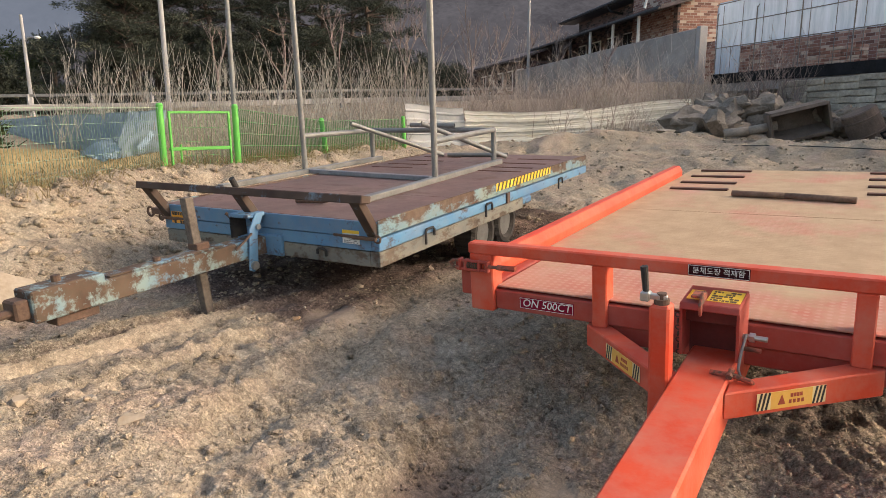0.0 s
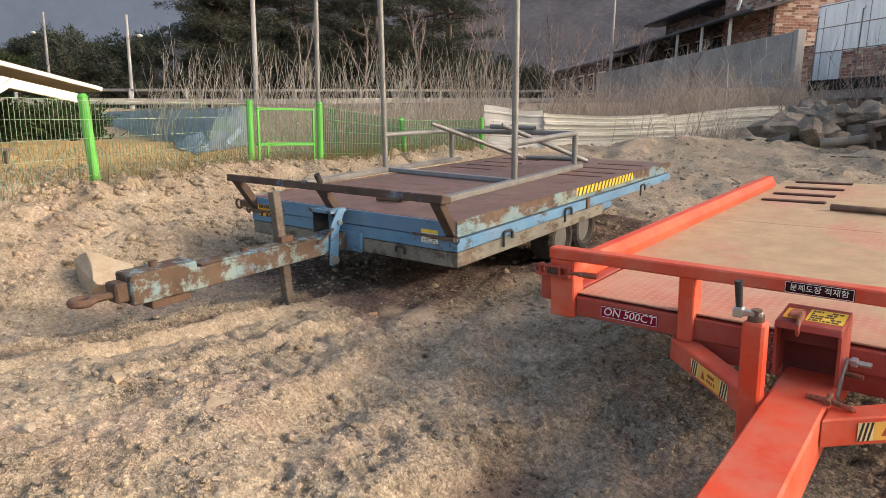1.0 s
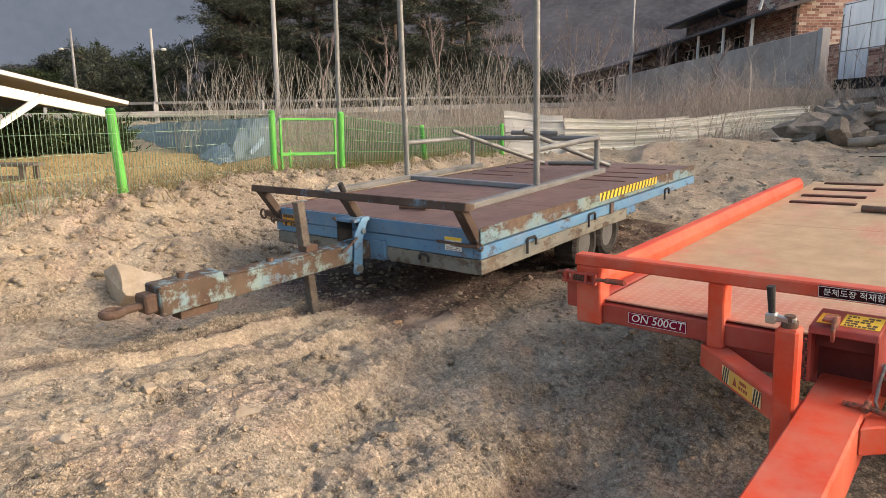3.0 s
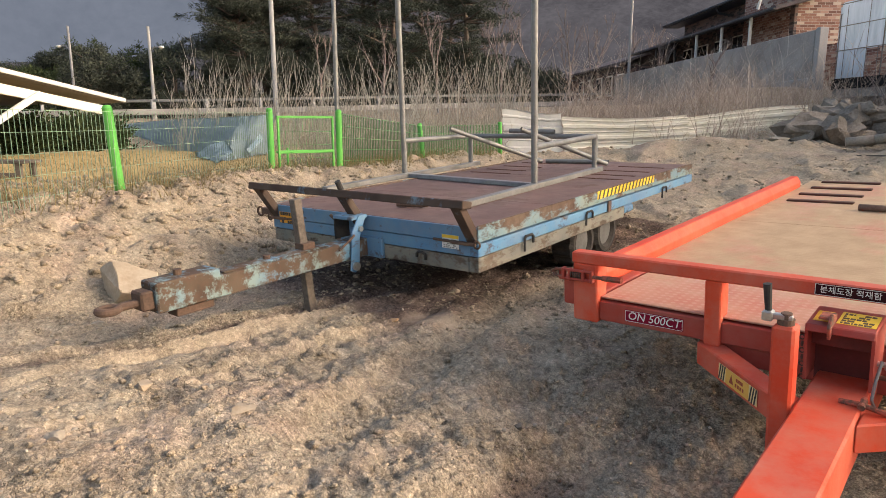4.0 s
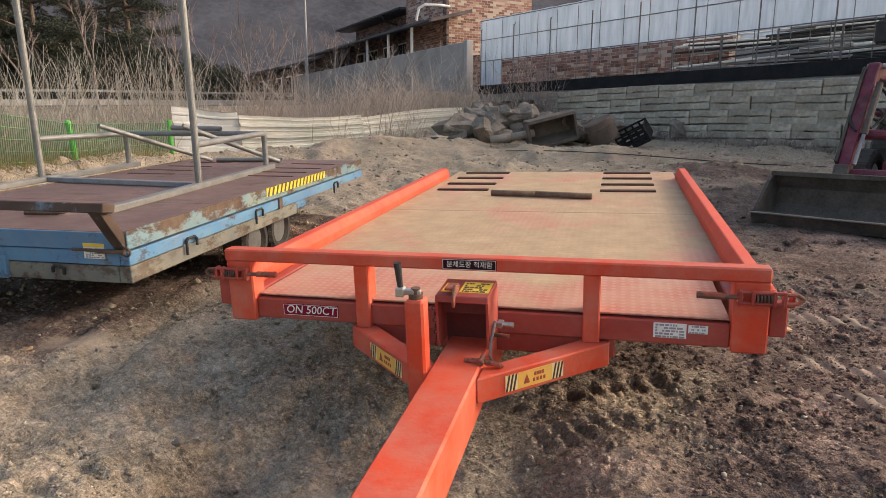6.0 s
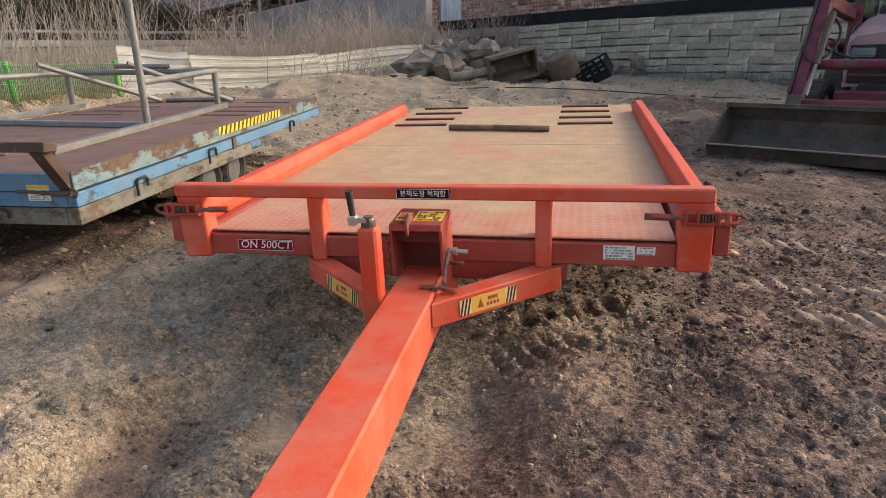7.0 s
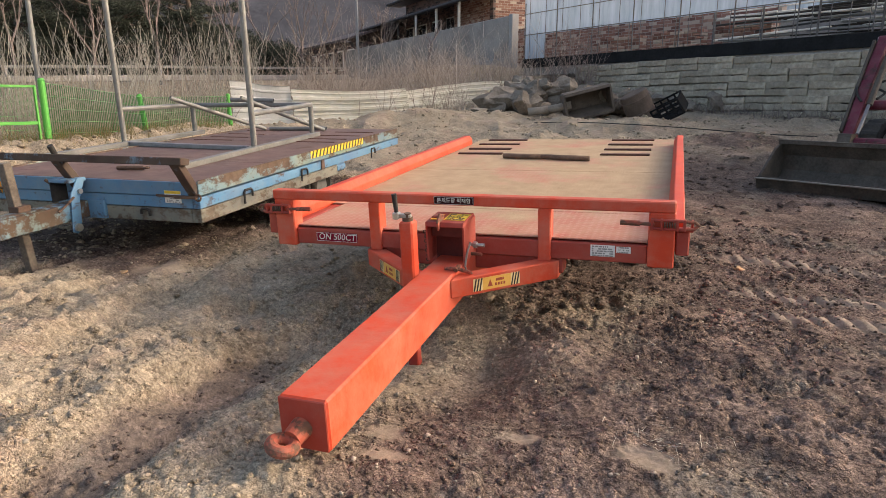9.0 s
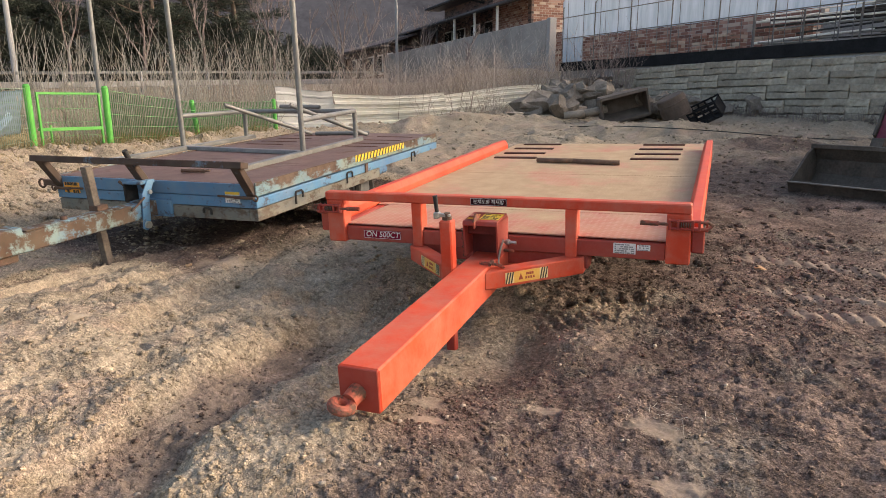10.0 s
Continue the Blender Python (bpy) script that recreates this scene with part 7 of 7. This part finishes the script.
# ---- crumbs of soil and gravel ----
def crumbs(name, count, box_, rmin, rmax, material, label, seed, power=3.0):
    rng = np.random.default_rng(seed)
    bm = bmesh.new()
    bmesh.ops.create_icosphere(bm, subdivisions=1, radius=1.0)
    bv = np.array([v.co[:] for v in bm.verts])
    bf = np.array([[v.index for v in f.verts] for f in bm.faces])
    bm.free()
    x0, x1, y0, y1 = box_
    X, Y = rng.uniform(x0, x1, count), rng.uniform(y0, y1, count)
    clump = vnoise(X * 1.4, Y * 1.4, 5) + 0.6 * vnoise(X * 5, Y * 5, 8)
    keep = (clump > rng.uniform(0.25, 1.25, count)) & (pressed(X, Y) < rng.uniform(0.1, 0.9, count))
    X, Y = X[keep], Y[keep]
    n = len(X)
    R = rmin + (rmax - rmin) * rng.random(n) ** power
    Z = shape(X, Y) + clods(X, Y) + 0.08 * R
    jit = rng.uniform(0.62, 1.25, (n, len(bv), 1))
    ang = rng.uniform(0, 6.28, n)
    c, s = np.cos(ang)[:, None], np.sin(ang)[:, None]
    p = bv[None] * jit * np.stack([np.ones(n), rng.uniform(0.6, 1, n), rng.uniform(0.45, 0.8, n)], -1)[:, None]
    p = np.stack([p[..., 0] * c - p[..., 1] * s, p[..., 0] * s + p[..., 1] * c, p[..., 2]], -1) * R[:, None, None] + np.stack([X, Y, Z], -1)[:, None]
    f = bf[None] + (np.arange(n) * len(bv))[:, None, None]
    me = bpy.data.meshes.new(name)
    me.vertices.add(n * len(bv))
    me.vertices.foreach_set("co", p.ravel())
    f = f.reshape(-1, 3)
    me.loops.add(f.size)
    me.loops.foreach_set("vertex_index", f.ravel())
    me.polygons.add(len(f))
    me.polygons.foreach_set("loop_start", np.arange(len(f)) * 3)
    me.update(calc_edges=True)
    kind = me.color_attributes.new("kind", "FLOAT_COLOR", "POINT")
    g = np.repeat(np.clip(grey_zone(X, Y), 0, 1.2), len(bv))
    kind.data.foreach_set("color", np.stack([g, 0 * g, 0 * g, 0 * g], -1).astype(np.float32).ravel())
    return tagged(part_mesh(name, me, material), label, "soil" if "soil" in name else "gravel", kind="stuff")


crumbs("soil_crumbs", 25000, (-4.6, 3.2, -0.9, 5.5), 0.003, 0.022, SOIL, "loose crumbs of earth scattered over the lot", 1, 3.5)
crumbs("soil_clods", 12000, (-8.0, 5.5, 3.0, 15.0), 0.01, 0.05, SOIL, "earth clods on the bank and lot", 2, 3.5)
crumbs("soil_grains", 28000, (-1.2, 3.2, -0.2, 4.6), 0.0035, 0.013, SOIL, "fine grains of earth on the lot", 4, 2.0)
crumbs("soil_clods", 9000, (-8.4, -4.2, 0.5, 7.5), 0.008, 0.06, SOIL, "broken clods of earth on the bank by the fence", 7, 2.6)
crumbs("gravel", 5000, (-4.6, 2.8, -0.9, 6.0), 0.003, 0.014, STONE, "small grey gravel in the soil", 3, 2.0)


# ---- dry growth ----
def stalks(name, pts, heights, material, label, category, seed, r=0.006, bend=0.5, seg=4, side=0, rise=0.0):
    """Thin three-sided stalks, bent over; side: how many twigs each carries."""
    rng = random.Random(seed)
    verts, faces = [], []

    def rod(path, r0):
        base = len(verts)
        for i, p in enumerate(path):
            rr_ = r0 * (1 - 0.75 * i / (len(path) - 1))
            for k in range(3):
                t = 2.0944 * k
                verts.append((p.x + rr_ * math.cos(t), p.y + rr_ * math.sin(t), p.z))
        for i in range(len(path) - 1):
            for k in range(3):
                a, b = base + 3 * i + k, base + 3 * i + (k + 1) % 3
                faces.append((a, b, b + 3, a + 3))
    for (x, y, z), h in zip(pts, heights):
        d = Vector((rng.gauss(0, 1), rng.gauss(0, 1), 0)).normalized()
        lean, curl, kink = rng.uniform(0.02, 0.3) * bend, rng.uniform(0.0, 0.7) * bend * (1 - 0.5 * rise), Vector((rng.gauss(0, 1), rng.gauss(0, 1), 0)) * 0.035 * rise
        path = []
        for i in range(seg + 1):
            f = i / seg
            path.append(Vector((x, y, z)) + Vector((0, 0, h * (f - 0.35 * curl * f * f))) + d * h * (lean * f + curl * f * f) + kink * h * math.sin(6.0 * f))
        rod(path, r * rng.uniform(0.6, 1.3))
        for _ in range(side):
            k = rng.randint(1, seg - 1)
            e = Vector((rng.gauss(0, 1), rng.gauss(0, 1), rng.uniform(0.2, 1.4) + 2.6 * rise)).normalized() * h * rng.uniform(0.12, 0.4)
            p = path[k]
            rod([p, p + e * 0.5 + Vector((0, 0, 0.01)), p + e], r * 0.55)
    me = bpy.data.meshes.new(name)
    me.from_pydata(verts, [], faces)
    return tagged(part_mesh(name, me, material), label, category, kind="stuff")


def polar(n, az0, az1, d0, d1, seed):
    """Places by bearing from +y towards -x and by distance from the lot."""
    rng = np.random.default_rng(seed)
    a, d = np.radians(rng.uniform(az0, az1, n)), rng.uniform(d0, d1, n)
    x, y = -d * np.sin(a), d * np.cos(a)
    return list(zip(x.tolist(), y.tolist(), (shape(x, y) - 0.03).tolist()))


rr = random.Random(5)
P = polar(980, 34, 64, 15.5, 22, 11)
stalks("dry_reeds", P, [rr.uniform(0.4, 1.1) if rr.random() < 0.62 else rr.uniform(1.3, 2.5) for _ in P], REED, "tall dry pale reeds on the embankment", "reeds", 12, 0.013, 0.75, 6, 2, 1.0)
P = polar(900, 16, 42, 15.6, 22, 13)
stalks("dry_brambles", P, [rr.uniform(0.5, 1.3) if rr.random() < 0.8 else rr.uniform(1.6, 2.8) for _ in P], BRAMBLE, "tangled dry bramble canes behind the panels", "brambles", 14, 0.007, 1.3, 6, 3)
P = polar(1300, 7, 31, 18.6, 23.2, 15)
stalks("dry_brambles", P, [rr.uniform(0.5, 1.2) if rr.random() < 0.9 else rr.uniform(1.3, 2.2) for _ in P], BRAMBLE, "tangled dry canes before the boundary wall", "brambles", 16, 0.0085, 1.3, 6, 3)
P = polar(4200, 5, 46, 16.3, 21, 17)
stalks("dry_grass", P, [rr.uniform(0.12, 0.4) for _ in P], REED, "matted dry grass on the slope", "grass", 18, 0.009, 1.8, 3)
rng_ = np.random.default_rng(6)
yy = rng_.uniform(-1.5, 11.5, 4200)
xx = fence_x(yy) + rng_.normal(0.0, 0.28, 4200)
stalks("dry_grass", list(zip(xx.tolist(), yy.tolist(), (shape(xx, yy) - 0.02).tolist())), [rr.uniform(0.06, 0.3) for _ in range(4200)], GRASS, "tufts of dry grass along the fence", "grass", 19, 0.004, 1.6, 3)
yy = rng_.uniform(6.2, 12, 1100)
xx = fence_x(yy) - rng_.uniform(0.1, 1.5, 1100)
stalks("dry_brambles", list(zip(xx.tolist(), yy.tolist(), (shape(xx, yy) - 0.02).tolist())), [rr.uniform(0.3, 1.0) for _ in range(1100)], BRAMBLE, "dry canes tangled behind the mesh fence", "brambles", 20, 0.006, 1.2, 4, 2)
xx, yy = rng_.uniform(-14, -6.2, 6500), rng_.uniform(-3, 8.5, 6500)
ok_ = xx < fence_x(yy) - 0.1
xx, yy = xx[ok_], yy[ok_]
stalks("straw", list(zip(xx.tolist(), yy.tolist(), (shape(xx, yy) - 0.01).tolist())), [rr.uniform(0.04, 0.14) for _ in xx], GRASS, "yellow straw stubble behind the fence", "straw", 23, 0.005, 2.5, 2)
xx, yy = rng_.normal(0.9, 0.11, 30), rng_.normal(1.72, 0.06, 30)
wisp = stalks("straw_wisp", [(a, b, gz(a, b) + 0.004) for a, b in zip(xx.tolist(), yy.tolist())], [rr.uniform(0.008, 0.022) for _ in xx], REED, "thin wisps of straw lying on the soil", "straw", 24, 0.0014, 9.0, 3)
for v in wisp.data.vertices:
    v.co.z = gz(v.co.x, v.co.y) + 0.006 + 0.06 * max(0.0, v.co.z - gz(v.co.x, v.co.y))
uu = rng_.uniform(-0.3, 1.1, 46)
pts_ = [WALL_M @ Vector((u, -0.25 - abs(rng_.normal(0, 0.15)), 0)) for u in uu]
stalks("dry_bush", [(p.x, p.y, float(shape(np.array([p.x]), np.array([p.y]))[0]) + 0.1) for p in pts_], [rr.uniform(0.7, 2.1) for _ in uu], BARE, "leafless bush at the end of the block wall", "bush", 27, 0.011, 0.8, 5, 5, 0.4)
uu = rng_.uniform(0.0, 11.0, 700)
pts_ = [WALL_M @ Vector((u, -0.1 - abs(rng_.normal(0, 0.2)), 0)) for u in uu]
stalks("dead_weeds", [(p.x, p.y, float(shape(np.array([p.x]), np.array([p.y]))[0]) - 0.02) for p in pts_], [rr.uniform(0.1, 0.4) for _ in uu], BARE, "dead weeds at the foot of the block wall", "weeds", 25, 0.007, 1.2, 3, 1)


# ---- trees ----
def needle_cloud(centres, sizes, per, length, width, seed, flat=0.6):
    """Many narrow blades round each centre."""
    rng = np.random.default_rng(seed)
    c = np.repeat(np.array(centres), per, 0)
    s = np.repeat(np.array(sizes), per)
    n = len(c)
    d = rng.normal(size=(n, 3)) * (1, 1, flat)
    d /= np.linalg.norm(d, axis=1)[:, None]
    start = c + d * (s * rng.uniform(0.0, 0.75, n))[:, None]
    tip = start + (d + rng.normal(size=(n, 3)) * 0.45 + (0, 0, 0.15)) * (length * rng.uniform(0.6, 1.2, n))[:, None]
    w = np.cross(d, rng.normal(size=(n, 3)))
    w /= np.linalg.norm(w, axis=1)[:, None] + 1e-9
    w *= width
    v = np.stack([start - w, start + w, tip + w * 0.3, tip - w * 0.3], 1).reshape(-1, 3)
    return v, np.arange(n * 4).reshape(-1, 4)


def quads_mesh(name, v, f):
    me = bpy.data.meshes.new(name)
    me.vertices.add(len(v))
    me.vertices.foreach_set("co", np.asarray(v, np.float32).ravel())
    me.loops.add(f.size)
    me.loops.foreach_set("vertex_index", f.ravel().astype(np.int32))
    me.polygons.add(len(f))
    me.polygons.foreach_set("loop_start", np.arange(len(f)) * f.shape[1])
    me.update(calc_edges=True)
    return me


def needle_pads(centres, sizes, per, length, width, seed):
    """Flat pads of fine needles, each one narrow triangle."""
    rng = np.random.default_rng(seed)
    c, s = np.repeat(np.array(centres), per, 0), np.repeat(np.array(sizes), per)
    n = len(c)
    a, q = rng.uniform(0, 6.28, n), np.sqrt(rng.random(n)) * s
    start = c + np.stack([q * np.cos(a), q * np.sin(a), rng.normal(0, 0.09, n) + 0.12 * (1 - (q / s) ** 2)], -1)
    d = np.stack([np.cos(a) + rng.normal(0, 0.7, n), np.sin(a) + rng.normal(0, 0.7, n), rng.normal(0.35, 0.5, n)], -1)
    d /= np.linalg.norm(d, axis=1)[:, None]
    w = np.cross(d, rng.normal(size=(n, 3)))
    w *= width / (np.linalg.norm(w, axis=1)[:, None] + 1e-9)
    v = np.stack([start - w, start + w, start + d * (length * rng.uniform(0.6, 1.3, n))[:, None]], 1).reshape(-1, 3)
    return v, np.arange(n * 3).reshape(-1, 3)


def pine(x, y, h, spread, seed, label="dark green pine tree with a leaning trunk beyond the road"):
    rng = random.Random(seed)
    z = float(shape(np.array([x]), np.array([y]))[0])
    T = thing("pine_tree", pose(x, y, z), label, "tree", "pine trees beyond the road")
    lean = Vector((rng.uniform(-0.14, 0.14), rng.uniform(-0.12, 0.12), 1))
    pts = [Vector((0, 0, -0.3))]
    for k in range(1, 7):
        pts.append(Vector((lean.x * h * k / 6 + rng.uniform(-0.3, 0.3), lean.y * h * k / 6 + rng.uniform(-0.3, 0.3), h * 0.92 * k / 6)))
    bm = bmesh.new()
    for k, (a, b) in enumerate(zip(pts, pts[1:])):
        tube(bm, a, b, 0.24 * (1 - k / 7), 9, 0.24 * (1 - (k + 1) / 7))
    centres, sizes = [], []
    for _ in range(46):
        f = rng.uniform(0.16, 1.0) ** 0.85
        k = min(5, int(f * 6))
        o = pts[k].lerp(pts[k + 1], f * 6 - k)
        a = rng.uniform(0, 6.28)
        r = spread * (1.1 - 0.7 * f) * rng.uniform(0.55, 1.15)
        e = o + Vector((math.cos(a) * r, math.sin(a) * r, rng.uniform(-0.3, 0.5) + 0.12 * r))
        mid = o.lerp(e, 0.5) + Vector((rng.gauss(0, 0.15), rng.gauss(0, 0.15), rng.uniform(-0.25, 0.1)))
        tube(bm, o, mid, 0.08, 5, 0.05)
        tube(bm, mid, e, 0.05, 5, 0.015)
        for u in (0.5, 0.74, 0.9, 1.05):
            centres.append(o.lerp(e, u) + Vector((rng.gauss(0, 0.35), rng.gauss(0, 0.35), rng.gauss(0.12, 0.12))))
            sizes.append(rng.uniform(0.4, 0.85))
    part("trunk", bm, BARK, T)
    v, f = needle_pads([c[:] for c in centres], sizes, 150, 0.2, 0.026, seed)
    part_mesh("crown", quads_mesh("crown", v, f), PINE, T)


for i, (x, y, h, s) in enumerate(((-39.5, 15.5, 2.6, 2.0), (-36.0, 21.0, 11.5, 3.2), (-35.6, 23.2, 13.5, 3.6), (-33.2, 25.8, 13, 3.6), (-32.4, 29.0, 13.5, 3.8), (-30.8, 32.6, 13, 3.8), (-28.8, 35.0, 12, 3.4), (-41, 25, 14, 3.8), (-40, 28, 15, 4.0), (-37.5, 33, 15, 4.0), (-34.5, 38.5, 14, 4.0), (-47.3, 15.0, 4.2, 2.2), (-30.0, 29.0, 10, 3.0), (-34.0, 21.0, 8.5, 2.8))):
    pine(x, y, h, s, 60 + i)


def bush_tree(x, y, h, r, seed, material, label, name="evergreen_tree", group="evergreen trees"):
    rng = random.Random(seed)
    z = float(shape(np.array([x]), np.array([y]))[0])
    T = thing(name, pose(x, y, z), label, "tree", group)
    bm = tube(bmesh.new(), (0, 0, -0.3), (0.1, 0.1, h * 0.7), 0.16, 8, 0.05)
    centres, sizes = [], []
    for _ in range(110):
        f = rng.uniform(0.08, 1.0)
        a, q = rng.uniform(0, 6.28), r * math.sqrt(rng.random()) * (1.0 - 0.6 * max(0, f - 0.5) * 2 * 0.8)
        c = Vector((q * math.cos(a), q * math.sin(a), f * h + rng.gauss(0, 0.15)))
        if rng.random() < 0.3:
            tube(bm, (0.05, 0.05, max(0.1, c.z - 0.6)), c, 0.03, 5, 0.01)
        centres.append(c[:])
        sizes.append(rng.uniform(0.35, 0.7))
    part("trunk", bm, BARK, T)
    v, f = needle_cloud(centres, sizes, 90, 0.13, 0.032, seed, 0.8)
    part_mesh("crown", quads_mesh("crown", v, f), material, T)


for i, (x, y, h, r) in enumerate(((-47, 15.5, 3.3, 3.0), (-50, 11.5, 3.2, 3.2), (-46, 11.0, 2.7, 2.8), (-52, 7.0, 3.2, 3.4), (-44.0, 13.5, 2.9, 2.6), (-56, 14, 3.6, 3.0), (-43.5, 7.0, 2.6, 3.0), (-41.5, 15.6, 3.3, 2.4), (-48, 3, 2.8, 3.2), (-45, 18.5, 4.3, 2.8), (-43, 20.2, 4.6, 2.6), (-51, 18, 5.2, 3.2))):
    bush_tree(x, y, h, r, 200 + i, HEDGE, "olive green evergreen tree beyond the road")
for i, (x, y, h, r) in enumerate(((-27.5, 34.2, 3.2, 1.8), (-26.0, 36.2, 2.8, 1.6), (-30.0, 31.0, 3.0, 2.0), (-33.5, 24.0, 2.8, 2.0), (-36, 20.5, 2.8, 2.0), (-31.6, 27.6, 3.0, 2.0), (-24.6, 37.8, 2.4, 1.5), (-34.3, 21.2, 4.2, 2.6), (-37, 18.0, 4.0, 2.6), (-32.6, 25.6, 4.2, 2.7), (-31.6, 29.6, 4.2, 2.7), (-39, 14.6, 3.8, 2.5), (-29.6, 33.2, 3.6, 2.4), (-35.8, 24.5, 5.0, 3.0))):
    bush_tree(x, y, h, r, 240 + i, PINE, "dark green shrub under the pines", "shrub", "shrubs under the pines")


def bare_tree(x, y, h, seed):
    rng = random.Random(seed)
    z = float(shape(np.array([x]), np.array([y]))[0])
    T = thing("bare_tree", pose(x, y, z), "leafless grey winter tree behind the slope", "tree", "bare trees")
    trunk, twigs = bmesh.new(), bmesh.new()

    def grow(p, d, n, r, level):
        q = p + d * n
        tube(trunk if level < 2 else twigs, p, q, r, 6 if level < 2 else 4, r * 0.65)
        if level < 4:
            for _ in range(rng.choice((2, 3, 3))):
                e = (d + Vector((rng.gauss(0, 0.38), rng.gauss(0, 0.38), rng.uniform(0.1, 0.5)))).normalized()
                grow(p.lerp(q, rng.uniform(0.55, 1.0)), e, n * rng.uniform(0.55, 0.8), r * 0.55, level + 1)
    grow(Vector((0, 0, -0.2)), Vector((rng.uniform(-0.05, 0.05), rng.uniform(-0.05, 0.05), 1)).normalized(), h * 0.36, 0.1, 0)
    part("trunk", trunk, BARE, T)
    tagged(part("branchwork", twigs, BARE, T), kind="stuff")


for i, (x, y, h) in enumerate(((-25.2, 37.0, 7.5), (-23.4, 38.6, 8), (-21.6, 38.2, 7), (-20.2, 40.0, 6.5), (-26.8, 36.0, 8), (-18.4, 41.0, 7), (-29.5, 38.5, 9), (-27, 29.5, 7), (-28.5, 26.5, 6.5), (-24.5, 32.5, 6.5), (-30.5, 23.5, 6), (-14.0, 31.5, 4.0), (-9.0, 25.0, 3.2), (-2.3, 20.4, 2.2), (-1.6, 20.1, 1.8))):
    bare_tree(x, y, h, 400 + i)


for i, (x, y, h, r) in enumerate(((-16.9, 3.2, 0.4, 0.9), (-16.8, 4.6, 0.35, 0.9), (-16.6, 6.0, 0.4, 0.8), (-16.9, 1.6, 0.4, 1.0))):
    bush_tree(x, y, h, r, 270 + i, HEDGE, "low dark green hedge shrub behind the straw field", "shrub", "hedge behind the field")


# ---- hills ----
def hill(name, radius, depth, tops, base, material, label, seed, rough):
    """A ridge round the lot; tops: (bearing from +y towards -x, height)."""
    az = np.radians(np.arange(-75, 116, 1.5))
    hgt = np.interp(np.degrees(az), [a for a, _ in tops], [b for _, b in tops])
    rows = []
    for j in range(15):
        f = j / 14
        rad = radius + depth * f
        z = base + hgt * f ** 0.8 * (1 + rough * fbm(np.degrees(az) * 0.11 + 3.0 * f, np.full_like(az, f * 3.0), 4, seed))
        rows.append(np.stack([-rad * np.sin(az), rad * np.cos(az), z], -1))
    v = np.concatenate(rows)
    n = len(az)
    i = (np.arange(14)[:, None] * n + np.arange(n - 1)[None]).ravel()
    f = np.stack([i, i + n, i + n + 1, i + 1], -1)
    me = quads_mesh(name, v, f)
    me.polygons.foreach_set("use_smooth", [True] * len(me.polygons))
    return tagged(part_mesh(name, me, material), label, "hill", kind="structure")


# haze and daylight are put into the colours, which glow by themselves
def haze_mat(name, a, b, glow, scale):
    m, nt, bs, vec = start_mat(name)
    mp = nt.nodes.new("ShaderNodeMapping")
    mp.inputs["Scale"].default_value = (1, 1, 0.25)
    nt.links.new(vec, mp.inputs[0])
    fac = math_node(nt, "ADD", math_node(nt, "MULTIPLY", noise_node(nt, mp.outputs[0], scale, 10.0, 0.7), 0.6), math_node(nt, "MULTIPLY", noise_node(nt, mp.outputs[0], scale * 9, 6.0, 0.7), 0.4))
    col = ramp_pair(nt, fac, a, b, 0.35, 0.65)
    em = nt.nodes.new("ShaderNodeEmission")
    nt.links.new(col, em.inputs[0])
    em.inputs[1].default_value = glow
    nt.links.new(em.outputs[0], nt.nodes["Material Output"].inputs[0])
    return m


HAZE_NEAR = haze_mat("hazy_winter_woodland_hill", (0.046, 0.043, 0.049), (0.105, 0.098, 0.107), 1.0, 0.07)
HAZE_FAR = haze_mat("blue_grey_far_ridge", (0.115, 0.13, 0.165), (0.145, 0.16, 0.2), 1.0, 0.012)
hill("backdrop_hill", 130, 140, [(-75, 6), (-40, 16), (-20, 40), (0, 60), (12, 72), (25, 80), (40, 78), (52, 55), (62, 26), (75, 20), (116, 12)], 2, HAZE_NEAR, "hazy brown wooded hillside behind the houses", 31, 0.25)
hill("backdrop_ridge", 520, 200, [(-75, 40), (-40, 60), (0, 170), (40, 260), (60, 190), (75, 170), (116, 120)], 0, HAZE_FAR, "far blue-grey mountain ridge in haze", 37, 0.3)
